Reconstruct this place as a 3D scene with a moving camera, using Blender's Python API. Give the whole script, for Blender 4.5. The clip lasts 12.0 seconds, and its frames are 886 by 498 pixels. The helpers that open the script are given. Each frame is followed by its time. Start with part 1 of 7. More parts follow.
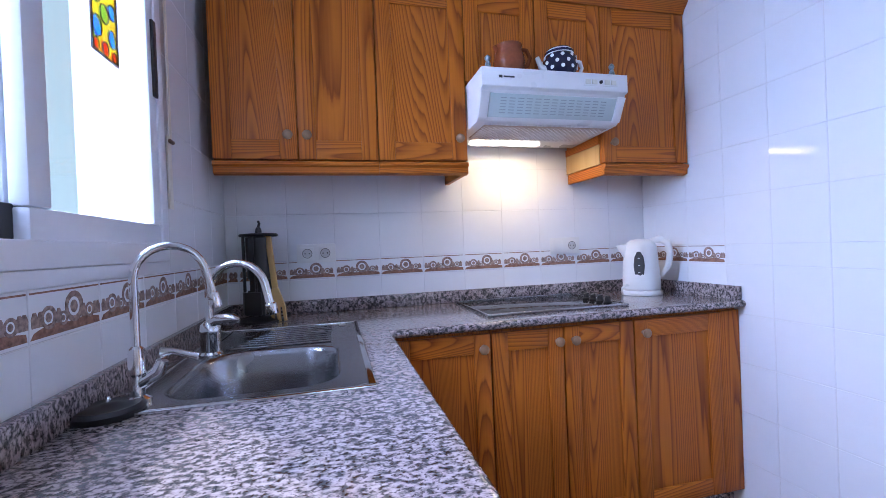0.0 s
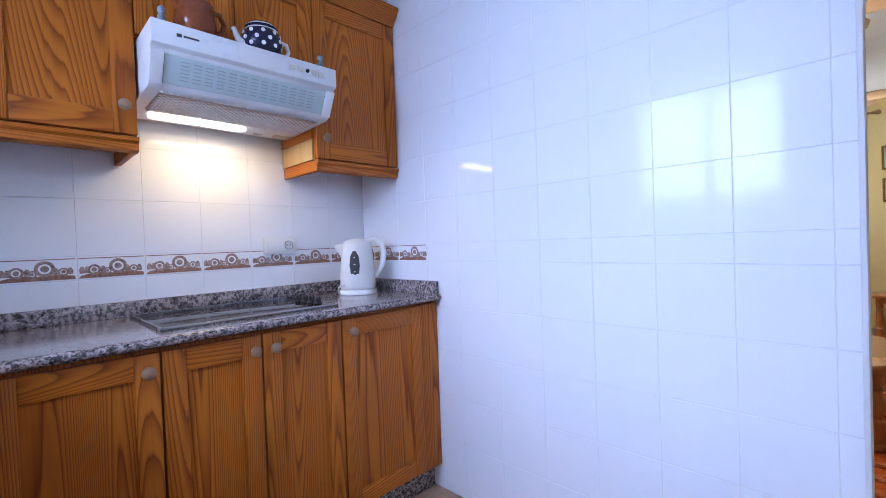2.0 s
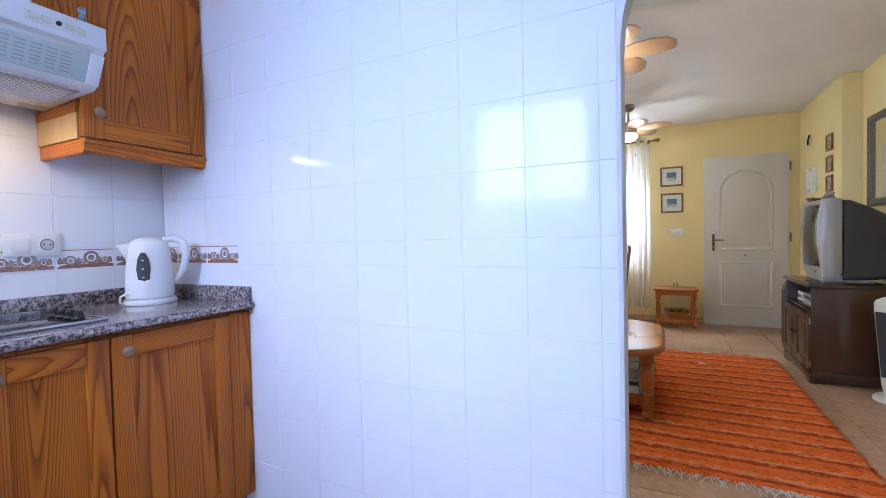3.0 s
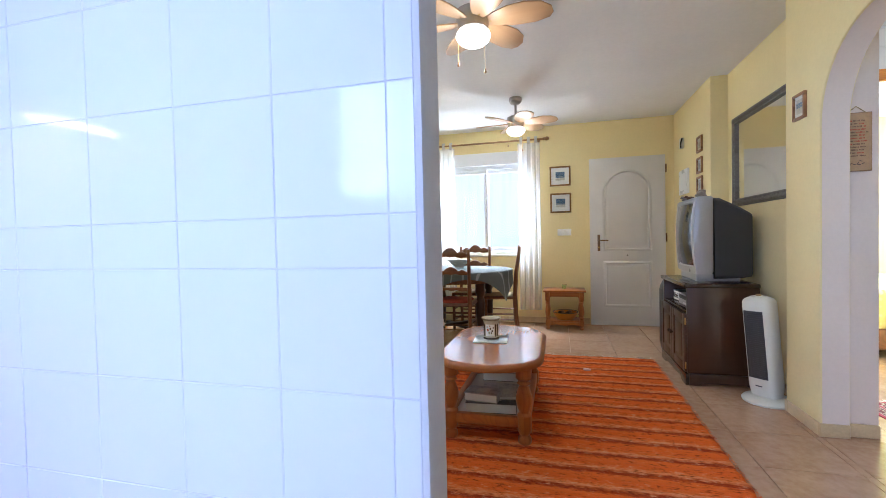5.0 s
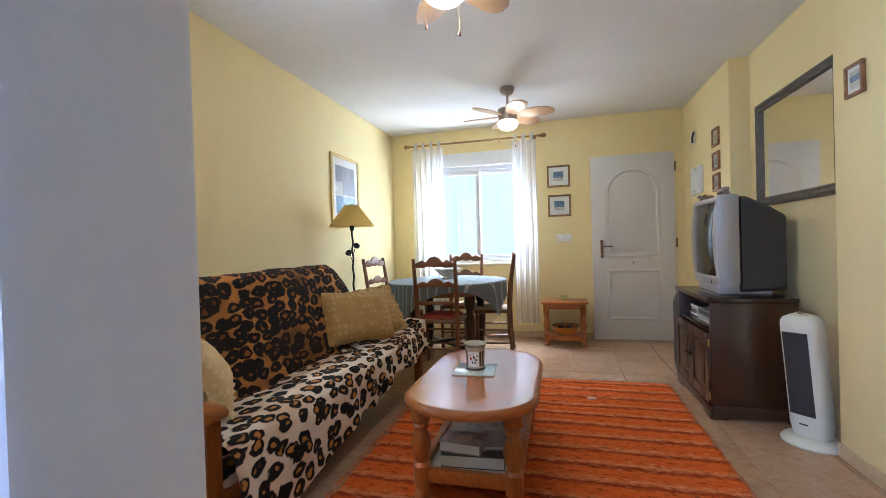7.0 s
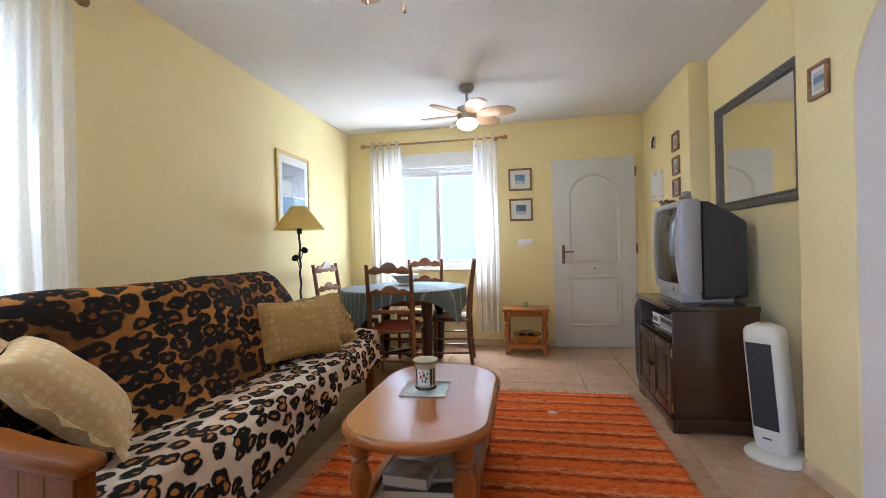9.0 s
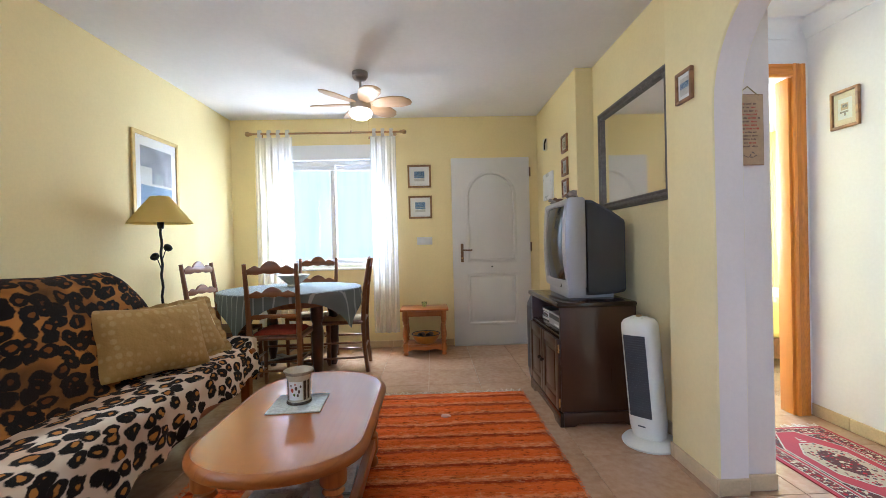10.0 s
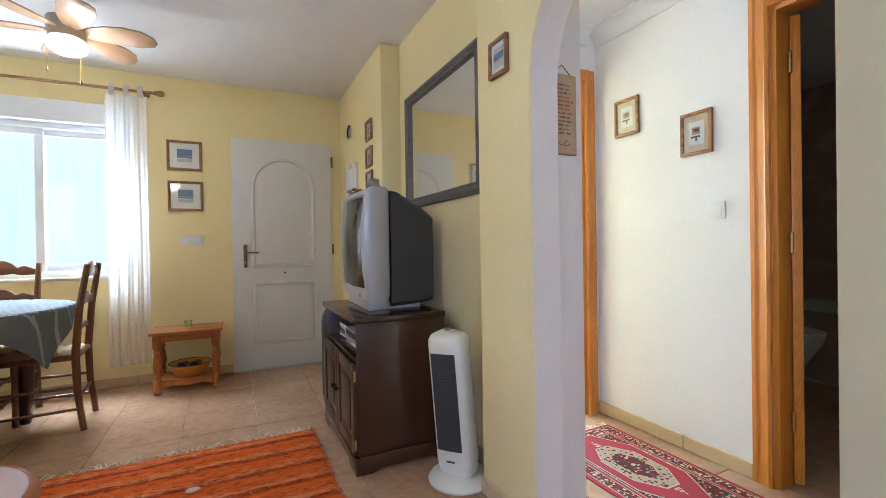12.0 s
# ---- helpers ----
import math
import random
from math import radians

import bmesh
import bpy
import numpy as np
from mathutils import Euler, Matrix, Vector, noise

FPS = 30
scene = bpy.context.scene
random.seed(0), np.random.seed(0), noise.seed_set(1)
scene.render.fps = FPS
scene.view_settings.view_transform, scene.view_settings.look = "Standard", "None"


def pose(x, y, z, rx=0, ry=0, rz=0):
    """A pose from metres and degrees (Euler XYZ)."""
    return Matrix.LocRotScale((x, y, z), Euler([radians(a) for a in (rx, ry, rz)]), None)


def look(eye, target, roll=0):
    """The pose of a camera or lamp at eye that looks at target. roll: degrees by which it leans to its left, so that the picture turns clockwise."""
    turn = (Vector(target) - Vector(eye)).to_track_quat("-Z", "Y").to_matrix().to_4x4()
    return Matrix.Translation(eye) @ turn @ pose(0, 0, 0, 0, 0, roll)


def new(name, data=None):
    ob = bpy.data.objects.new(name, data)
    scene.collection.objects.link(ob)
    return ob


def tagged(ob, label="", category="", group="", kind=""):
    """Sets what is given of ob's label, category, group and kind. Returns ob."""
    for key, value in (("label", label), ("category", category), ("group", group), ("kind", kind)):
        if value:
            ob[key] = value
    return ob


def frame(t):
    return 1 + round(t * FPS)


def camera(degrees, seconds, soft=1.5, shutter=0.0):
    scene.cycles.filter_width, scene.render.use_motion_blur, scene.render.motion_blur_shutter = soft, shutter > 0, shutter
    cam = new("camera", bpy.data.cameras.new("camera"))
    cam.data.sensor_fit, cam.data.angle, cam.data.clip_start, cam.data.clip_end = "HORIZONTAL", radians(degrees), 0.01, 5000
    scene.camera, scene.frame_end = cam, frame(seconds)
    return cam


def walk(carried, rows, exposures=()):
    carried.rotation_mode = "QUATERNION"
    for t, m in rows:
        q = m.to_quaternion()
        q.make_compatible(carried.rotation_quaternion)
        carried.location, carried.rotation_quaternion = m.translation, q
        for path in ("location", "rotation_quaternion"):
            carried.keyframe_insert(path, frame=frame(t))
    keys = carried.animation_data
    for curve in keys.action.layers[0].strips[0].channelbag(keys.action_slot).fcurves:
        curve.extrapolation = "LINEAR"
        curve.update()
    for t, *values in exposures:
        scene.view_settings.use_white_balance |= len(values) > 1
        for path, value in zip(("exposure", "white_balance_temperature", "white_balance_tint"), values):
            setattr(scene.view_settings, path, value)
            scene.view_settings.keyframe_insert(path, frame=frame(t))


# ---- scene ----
cam = camera(91.3, 12.0, 0.6)
PATH = [
    (0, (-0.032, 0.034, 1.176), (0.451, 1.975, 1.161), -2.3),
    (0.5, (0.024, 0.042, 1.172), (0.7, 1.925, 1.15), -2.2),
    (1, (0.088, 0.046, 1.161), (0.988, 1.832, 1.136), -2.2),
    (1.5, (0.139, 0.059, 1.149), (1.295, 1.691, 1.124), -2.0),
    (2, (0.19, 0.053, 1.139), (1.613, 1.459, 1.107), -2.1),
    (2.5, (0.265, 0.021, 1.153), (1.906, 1.164, 1.098), -1.7),
    (3, (0.355, -0.028, 1.143), (2.142, 0.868, 1.089), -1.4),
    (3.5, (0.475, -0.084, 1.127), (2.323, 0.680, 1.071), -1.5),
    (5.5, (1.117, -0.142, 1.092), (3.056, 0.344, 1.05), -1.5),
    (6, (1.266, -0.146, 1.093), (3.206, 0.341, 1.059), -1.9),
    (6.5, (1.381, -0.149, 1.105), (3.315, 0.362, 1.077), -1.8),
    (8.5, (1.635, -0.162, 1.099), (3.568, 0.349, 1.094), -1.6),
    (9, (1.694, -0.178, 1.108), (3.661, 0.185, 1.102), -1.5),
    (9.5, (1.757, -0.218, 1.092), (3.75, -0.054, 1.084), -1.4),
    (10, (1.874, -0.273, 1.085), (3.873, -0.328, 1.069), -1.4),
    (10.5, (2.008, -0.328, 1.076), (3.986, -0.621, 1.057), -1.2),
    (11, (2.123, -0.389, 1.088), (4.063, -0.873, 1.071), -1.3),
    (11.5, (2.26, -0.44, 1.069), (4.151, -1.09, 1.058), -1.1),
    (12, (2.416, -0.513, 1.057), (4.216, -1.385, 1.045), -0.9),
]
walk(cam, [(t, look(eye, target, roll)) for t, eye, target, roll in PATH], [(0.0, 0.0, 5700, 12), (2.0, -0.05, 5650, 11), (3.5, 0.15, 5550, 10), (5.5, 0.10, 5400, 10), (6.5, 0.03, 5350, 9), (9.0, 0.05, 5400, 10), (12.0, 0.03, 5400, 10)])

WARM, COOL = (1.0, 0.78, 0.5), (0.72, 0.84, 1.0)

# world and daylight -----------------------------------------------------------
world = bpy.data.worlds.new("world")
scene.world = world
world.use_nodes = True
sky = world.node_tree.nodes.new("ShaderNodeTexSky")
sky.sky_type, sky.sun_disc = "NISHITA", False
sky.sun_elevation, sky.sun_rotation = radians(50), radians(140)
world.node_tree.nodes["Background"].inputs["Strength"].default_value = 0.12
world.node_tree.links.new(sky.outputs["Color"], world.node_tree.nodes["Background"].inputs["Color"])
sun = new("sun", bpy.data.lights.new("sun", "SUN"))
sun.data.energy, sun.data.angle, sun.data.color = 3.0, radians(0.5), (1.0, 0.95, 0.86)
sun.matrix_world = look((0, 0, 30), (10 * math.sin(radians(140)), 10 * math.cos(radians(140)), 18))


def point_lamp(name, x, y, z, watts, color, radius=0.05):
    ob = new(name, bpy.data.lights.new(name, "POINT"))
    ob.data.energy, ob.data.color, ob.data.shadow_soft_size = watts, color, radius
    ob.location = (x, y, z)
    return ob


def area_lamp(name, eye, target, w, h, watts, color):
    ob = new(name, bpy.data.lights.new(name, "AREA"))
    ob.data.shape, ob.data.size, ob.data.size_y = "RECTANGLE", w, h
    ob.data.energy, ob.data.color = watts, color
    ob.matrix_world = look(eye, target)
    return ob


FAN_A, FAN_B = (5.34, 0.258), (3.22, 0.278)
point_lamp("fan_bulb", FAN_A[0], FAN_A[1], 2.03, 9, (1.0, 0.86, 0.66), 0.10)
point_lamp("fan_bulb", FAN_B[0], FAN_B[1], 2.03, 9, (1.0, 0.86, 0.66), 0.10)
area_lamp("hood_bulb", (0.80, 1.85, 1.612), (0.80, 1.86, 0.9), 0.32, 0.05, 2.3, (1.0, 0.72, 0.38))
# weak light added at the hall lamp to lift the hall and bathroom
point_lamp("hall_fill", 3.80, -2.15, 2.20, 1.6, (1.0, 0.95, 0.90), 0.08)
# unseen panels standing in for daylight, in or near the openings
area_lamp("sky_kitchen", (-1.10, 1.08, 1.98), (1.2, 0.70, 0.85), 1.3, 1.1, 88, (0.54, 0.65, 1.0)).data.spread = radians(150)
area_lamp("sky_terrace", (2.55, 1.98, 1.10), (2.75, 0.0, 0.9), 1.1, 1.95, 44, (0.82, 0.90, 1.0))
area_lamp("sky_dining", (7.25, 0.80, 2.75), (6.3, 0.75, 1.3), 1.5, 0.8, 330, (0.85, 0.92, 1.0))
# side panel added out of view to brighten the sofa wall
area_lamp("fill_dining_side", (7.05, -0.38, 1.50), (5.3, 1.84, 1.50), 1.0, 1.6, 200, (0.90, 0.95, 1.0))
area_lamp("ground_dining", (7.20, 0.80, 0.25), (5.6, 0.80, 2.40), 1.5, 0.8, 65, (0.95, 0.97, 1.0))
area_lamp("sky_bedroom", (7.0, -2.6, 1.5), (4.0, -2.3, 0.9), 1.2, 1.4, 390, (0.58, 0.75, 1.0))
area_lamp("sky_back_window", (0.55, -1.52, 1.65), (0.55, 0.5, 1.1), 0.9, 1.0, 1.7, (0.70, 0.78, 1.0))

# materials --------------------------------------------------------------------


class Mat:
    def __init__(self, name, rough=0.5, metal=0.0, spec=0.5, coat=0.0):
        self.m = bpy.data.materials.new(name)
        self.m.use_nodes = True
        self.t = self.m.node_tree
        self.b = self.t.nodes["Principled BSDF"]
        self.b.inputs["Roughness"].default_value = rough
        self.b.inputs["Metallic"].default_value = metal
        self.b.inputs["Specular IOR Level"].default_value = spec
        self.b.inputs["Coat Weight"].default_value = coat
        self.b.inputs["Coat Roughness"].default_value = 0.12
        self.coords = None

    def node(self, kind, **values):
        n = self.t.nodes.new(kind)
        for key, v in values.items():
            n.inputs[key.replace("_", " ")].default_value = v
        return n

    def link(self, a, b):
        self.t.links.new(a, b)

    def where(self, stretch=(1, 1, 1), shift=True):
        tc = self.t.nodes.new("ShaderNodeTexCoord")
        mp = self.t.nodes.new("ShaderNodeMapping")
        mp.inputs["Scale"].default_value = stretch
        self.link(tc.outputs["Object"], mp.inputs["Vector"])
        if shift:
            oi = self.t.nodes.new("ShaderNodeObjectInfo")
            mul = self.t.nodes.new("ShaderNodeMath")
            mul.operation = "MULTIPLY"
            mul.inputs[1].default_value = 17.0
            self.link(oi.outputs["Random"], mul.inputs[0])
            self.link(mul.outputs[0], mp.inputs["Location"])
        return mp.outputs["Vector"]

    def noise(self, vec, scale, detail=3.0, rough=0.55):
        n = self.node("ShaderNodeTexNoise", Scale=scale, Detail=detail, Roughness=rough)
        self.link(vec, n.inputs["Vector"])
        return n.outputs["Fac"]

    def voronoi(self, vec, scale, feature="F1", out="Distance", rand=1.0):
        n = self.t.nodes.new("ShaderNodeTexVoronoi")
        n.feature = feature
        n.inputs["Scale"].default_value = scale
        n.inputs["Randomness"].default_value = rand
        self.link(vec, n.inputs["Vector"])
        return n.outputs[out]

    def ramp(self, fac, stops, hard=False):
        r = self.t.nodes.new("ShaderNodeValToRGB")
        e = r.color_ramp.elements
        while len(e) < len(stops):
            e.new(0.5)
        for el, (p, c) in zip(e, stops):
            el.position, el.color = p, (*c, 1)
        if hard:
            r.color_ramp.interpolation = "CONSTANT"
        self.link(fac, r.inputs["Fac"])
        return r.outputs["Color"]

    def mix(self, fac, a, b, mode="MIX"):
        n = self.t.nodes.new("ShaderNodeMix")
        n.data_type, n.blend_type = "RGBA", mode
        for v, sock in ((fac, n.inputs["Factor"]), (a, n.inputs["A"]), (b, n.inputs["B"])):
            if isinstance(v, (int, float)):
                sock.default_value = v
            elif isinstance(v, tuple):
                sock.default_value = (*v, 1)
            else:
                self.link(v, sock)
        return n.outputs["Result"]

    def math(self, op, a, b=0.0):
        n = self.t.nodes.new("ShaderNodeMath")
        n.operation = op
        for v, sock in ((a, n.inputs[0]), (b, n.inputs[1])):
            if isinstance(v, (int, float)):
                sock.default_value = v
            else:
                self.link(v, sock)
        return n.outputs[0]

    def color(self, c):
        if isinstance(c, tuple):
            self.b.inputs["Base Color"].default_value = (*c, 1)
        else:
            self.link(c, self.b.inputs["Base Color"])
        return self

    def bump(self, height, strength=0.3, dist=0.002):
        n = self.node("ShaderNodeBump", Strength=strength, Distance=dist)
        self.link(height, n.inputs["Height"])
        self.link(n.outputs["Normal"], self.b.inputs["Normal"])
        return self

    def roughness(self, fac, lo, hi):
        n = self.t.nodes.new("ShaderNodeMapRange")
        n.inputs["To Min"].default_value, n.inputs["To Max"].default_value = lo, hi
        self.link(fac, n.inputs["Value"])
        self.link(n.outputs["Result"], self.b.inputs["Roughness"])
        return self


def tint(c, k):
    return tuple(max(0.0, min(1.0, v * k)) for v in c)


def plain(name, c, rough=0.5, metal=0.0, var=0.10, scale=5.0, fine=90.0, bump=0.15, dist=0.001, coat=0.0, spec=0.5):
    """Colour that wanders at a broad and at a fine scale, with a fine relief."""
    m = Mat(name, rough, metal, spec, coat)
    v = m.where()
    broad, grain = m.noise(v, scale), m.noise(v, fine, 4)
    base = m.ramp(broad, [(0.3, tint(c, 1 - var)), (0.7, tint(c, 1 + var))])
    m.color(m.mix(0.35, base, m.ramp(grain, [(0.3, tint(c, 1 - 1.4 * var)), (0.7, tint(c, 1 + var))])))
    m.bump(grain, bump, dist)
    m.roughness(broad, max(0.02, rough - 0.06), min(1, rough + 0.08))
    return m.m


def wood(name, light, dark, axis="Z", rings=16.0, rough=0.35, coat=0.15, size=1.0, contrast=1.0):
    """Boards with long growth rings along an axis: pale early wood that darkens to a sharp late line."""
    m = Mat(name, rough, 0, 0.5, coat)
    stretch = {"X": (0.05, 1, 1), "Y": (1, 0.05, 1), "Z": (1, 1, 0.05)}[axis]
    v = m.where(tuple(s * size for s in stretch))
    broad = m.noise(v, 5.2, 0.0, 0.4)
    field = m.math("ADD", broad, m.math("MULTIPLY", m.noise(v, 42.0, 1, 0.5), 0.012))
    turn = m.math("FRACT", m.math("MULTIPLY", field, rings * 1.5))
    late = m.ramp(turn, [(0.0, (0.30, 0.30, 0.30)), (0.12, (0.0, 0.0, 0.0)), (0.45, (0.12, 0.12, 0.12)), (0.78, (0.62, 0.62, 0.62)), (0.93, (1, 1, 1)), (1.0, (0.45, 0.45, 0.45))])
    fibre = m.noise(m.where(tuple(s * size * (6 if s < 1 else 60) for s in stretch)), 3.0, 3)
    soft = m.math("ADD", m.math("MULTIPLY", late, 0.85 * contrast), m.math("MULTIPLY", m.math("SUBTRACT", fibre, 0.5), 0.45))
    base = m.ramp(soft, [(0.0, light), (0.45, tuple((a + b) / 2 for a, b in zip(dark, light))), (0.95, dark)])
    patch = m.noise(m.where((1, 1, 1)), 2.3)
    m.color(m.mix(0.35, base, m.mix(1.0, base, m.ramp(patch, [(0.3, (0.58, 0.52, 0.48)), (0.7, (1, 1, 1))]), "MULTIPLY")))
    m.bump(soft, 0.12, 0.0006)
    m.roughness(fibre, rough - 0.05, rough + 0.12)
    return m.m


def granite():
    m = Mat("granite", 0.13, 0, 0.5, 0.3)
    v = m.where((1, 1, 1), False)
    a = m.noise(m.where((1, 1.7, 1), False), 76, 2.5, 0.6)
    b = m.noise(v, 170, 2, 0.5)
    c = m.ramp(a, [(0.0, (0.035, 0.034, 0.036)), (0.40, (0.075, 0.07, 0.07)), (0.465, (0.19, 0.165, 0.16)), (0.53, (0.33, 0.27, 0.265)), (0.63, (0.41, 0.345, 0.34)), (1.0, (0.50, 0.44, 0.43))])
    d = m.ramp(b, [(0.36, (0.04, 0.038, 0.04)), (0.46, (1, 1, 1))])
    m.color(m.mix(0.75, c, m.mix(1.0, c, d, "MULTIPLY")))
    m.bump(b, 0.03, 0.0002)
    m.roughness(a, 0.10, 0.18)
    return m.m


def leopard(name, ground, blush, size, inner, outer, gloom):
    """Plush with dark, ragged and broken rings round tawny centres; gloom darkens broad drifts of the print."""
    m = Mat(name, 0.85, 0, 0.2)
    v = m.where((1, 1, 1), False)
    sep, flat = m.t.nodes.new("ShaderNodeSeparateXYZ"), m.t.nodes.new("ShaderNodeCombineXYZ")
    m.link(v, sep.inputs[0])
    m.link(m.math("MULTIPLY", sep.outputs["X"], 0.85), flat.inputs["X"])
    m.link(m.math("ADD", sep.outputs["Y"], sep.outputs["Z"]), flat.inputs["Y"])
    cloth = flat.outputs[0]
    nz = m.node("ShaderNodeTexNoise", Scale=size * 0.9, Detail=2.0)
    m.link(cloth, nz.inputs["Vector"])
    sc, warp = m.t.nodes.new("ShaderNodeVectorMath"), m.t.nodes.new("ShaderNodeVectorMath")
    sc.operation, warp.operation = "SCALE", "ADD"
    sc.inputs["Scale"].default_value = 0.75 / size
    m.link(nz.outputs["Color"], sc.inputs[0])
    m.link(cloth, warp.inputs[0])
    m.link(sc.outputs[0], warp.inputs[1])
    cell = m.t.nodes.new("ShaderNodeTexVoronoi")
    cell.voronoi_dimensions = "2D"
    cell.inputs["Scale"].default_value, cell.inputs["Randomness"].default_value = size, 0.7
    m.link(warp.outputs[0], cell.inputs["Vector"])
    rag = m.math("MULTIPLY", m.math("SUBTRACT", m.noise(cloth, size * 2.6, 2), 0.5), 0.34)
    r = m.math("ADD", cell.outputs["Distance"], rag)
    broken = m.math("SUBTRACT", m.noise(cloth, size * 1.3, 1), 0.5)
    black = (0.010, 0.008, 0.008)
    drift = m.noise(cloth, size * 0.35, 2)
    tawny = m.mix(m.ramp(drift, [(0.40, (0, 0, 0)), (0.65, (1, 1, 1))]), ground, tuple(0.5 * g + 0.5 * b for g, b in zip(ground, blush)))
    core = m.ramp(m.math("ADD", r, m.math("MULTIPLY", broken, 0.85)), [(inner, blush), (inner + 0.07, black)])
    edge = m.ramp(m.math("ADD", r, m.math("MULTIPLY", broken, -0.25)), [(outer, (0, 0, 0)), (outer + 0.08, (1, 1, 1))])
    pile = m.mix(edge, core, tawny)
    smoke = m.ramp(m.noise(cloth, size * 0.22, 3), [(0.44, (0, 0, 0)), (0.66, (gloom, gloom, gloom))])
    m.color(m.mix(smoke, pile, (0.020, 0.011, 0.008)))
    m.bump(m.math("ADD", m.noise(v, 420, 2), m.noise(v, 60, 2)), 0.6, 0.004)
    return m.m


def ragrug():
    """Twisted rag strips across the rug: orange ground, dark rust bands and peach flecked ones."""
    m = Mat("orange_shag", 0.95, 0, 0.1)
    v = m.where((1, 1, 1), False)
    sep = m.t.nodes.new("ShaderNodeSeparateXYZ")
    m.link(v, sep.inputs[0])
    wob = m.math("ADD", m.math("MULTIPLY", m.noise(m.where((1, 0.30, 1), False), 7, 3), 0.05), m.math("MULTIPLY", m.noise(m.where((1, 0.5, 1), False), 48, 3, 0.7), 0.055))
    row = m.math("ADD", sep.outputs["X"], wob)
    band = m.math("FRACT", m.math("MULTIPLY", row, 1 / 0.158))
    fleck = m.noise(m.where((1, 0.28, 1), False), 75, 4, 0.75)
    tone = m.ramp(band, [(0.0, (0.74, 0.130, 0.018)), (0.34, (0.76, 0.150, 0.022)), (0.46, (0.42, 0.056, 0.012)), (0.54, (0.30, 0.038, 0.010)), (0.62, (0.60, 0.13, 0.034)), (0.72, (0.76, 0.25, 0.090)), (0.82, (0.74, 0.16, 0.028)), (0.95, (0.74, 0.135, 0.020))])
    pale = m.ramp(m.math("ADD", fleck, m.math("MULTIPLY", m.math("SINE", m.math("MULTIPLY", row, 6.283 / 0.158)), -0.05)), [(0.56, (0, 0, 0)), (0.70, (0.8, 0.8, 0.8))])
    deep = m.ramp(fleck, [(0.30, (1, 1, 1)), (0.45, (0, 0, 0))])
    c = m.mix(pale, tone, (0.78, 0.36, 0.17))
    m.color(m.mix(deep, c, (0.17, 0.024, 0.008)))
    m.bump(fleck, 1.0, 0.014)
    return m.m


def persian(name, ground, figures, size):
    """Knotted pile: small figures in several wools on one ground."""
    m = Mat(name, 0.92, 0, 0.1)
    v = m.where((1, 1, 1), False)
    cell = m.voronoi(v, size, rand=0.5)
    hue = m.t.nodes.new("ShaderNodeSeparateColor")
    m.link(m.voronoi(v, size * 2.1, out="Color", rand=0.9), hue.inputs[0])
    stops = [(k / len(figures), c) for k, c in enumerate(figures)]
    pick = m.ramp(hue.outputs[0], stops, True)
    mask = m.ramp(m.math("ADD", cell, m.math("MULTIPLY", m.math("SUBTRACT", m.noise(v, size * 3, 2), 0.5), 0.3)), [(0.42, (1, 1, 1)), (0.48, (0, 0, 0))])
    m.color(m.mix(mask, ground, pick))
    m.bump(m.noise(v, 300, 2), 0.6, 0.003)
    return m.m


def floor_tile():
    m = Mat("floor_ceramic", 0.22, 0, 0.5)
    v = m.where()
    a, b = m.noise(v, 3.2, 5, 0.65), m.noise(v, 26, 4)
    c = m.ramp(a, [(0.28, (0.35, 0.195, 0.105)), (0.5, (0.44, 0.262, 0.152)), (0.74, (0.53, 0.342, 0.215))])
    m.color(m.mix(0.3, c, m.ramp(b, [(0.35, (0.36, 0.21, 0.12)), (0.65, (0.56, 0.385, 0.255))])))
    m.bump(b, 0.06, 0.001)
    m.roughness(a, 0.10, 0.24)
    return m.m


def painted_wall(name, c, rough=0.75, grit=55.0, bump=0.22):
    m = Mat(name, rough, 0, 0.3)
    v = m.where((1, 1, 1), False)
    broad, grit_n = m.noise(v, 1.3, 3), m.noise(v, grit, 4, 0.6)
    m.color(m.mix(0.3, m.ramp(broad, [(0.3, tint(c, 0.94)), (0.7, tint(c, 1.04))]), m.ramp(grit_n, [(0.35, tint(c, 0.93)), (0.65, tint(c, 1.03))])))
    m.bump(grit_n, bump, 0.0025)
    return m.m


def sheer():
    m = Mat("sheer_cotton", 0.9)
    t = m.t
    out = t.nodes["Material Output"]
    v = m.where((1, 1, 1), False)
    weave = m.noise(m.where((220, 220, 40), False), 1.0, 2)
    dif, tr, cl = t.nodes.new("ShaderNodeBsdfDiffuse"), t.nodes.new("ShaderNodeBsdfTranslucent"), t.nodes.new("ShaderNodeBsdfTransparent")
    dif.inputs["Color"].default_value = tr.inputs["Color"].default_value = (0.93, 0.93, 0.95, 1)
    a, b = t.nodes.new("ShaderNodeMixShader"), t.nodes.new("ShaderNodeMixShader")
    a.inputs[0].default_value = 0.72
    m.link(dif.outputs[0], a.inputs[1])
    m.link(tr.outputs[0], a.inputs[2])
    rg = t.nodes.new("ShaderNodeMapRange")
    rg.inputs["To Min"].default_value, rg.inputs["To Max"].default_value = 0.25, 0.50
    m.link(weave, rg.inputs["Value"])
    m.link(rg.outputs[0], b.inputs[0])
    m.link(a.outputs[0], b.inputs[1])
    m.link(cl.outputs[0], b.inputs[2])
    m.link(b.outputs[0], out.inputs["Surface"])
    return m.m


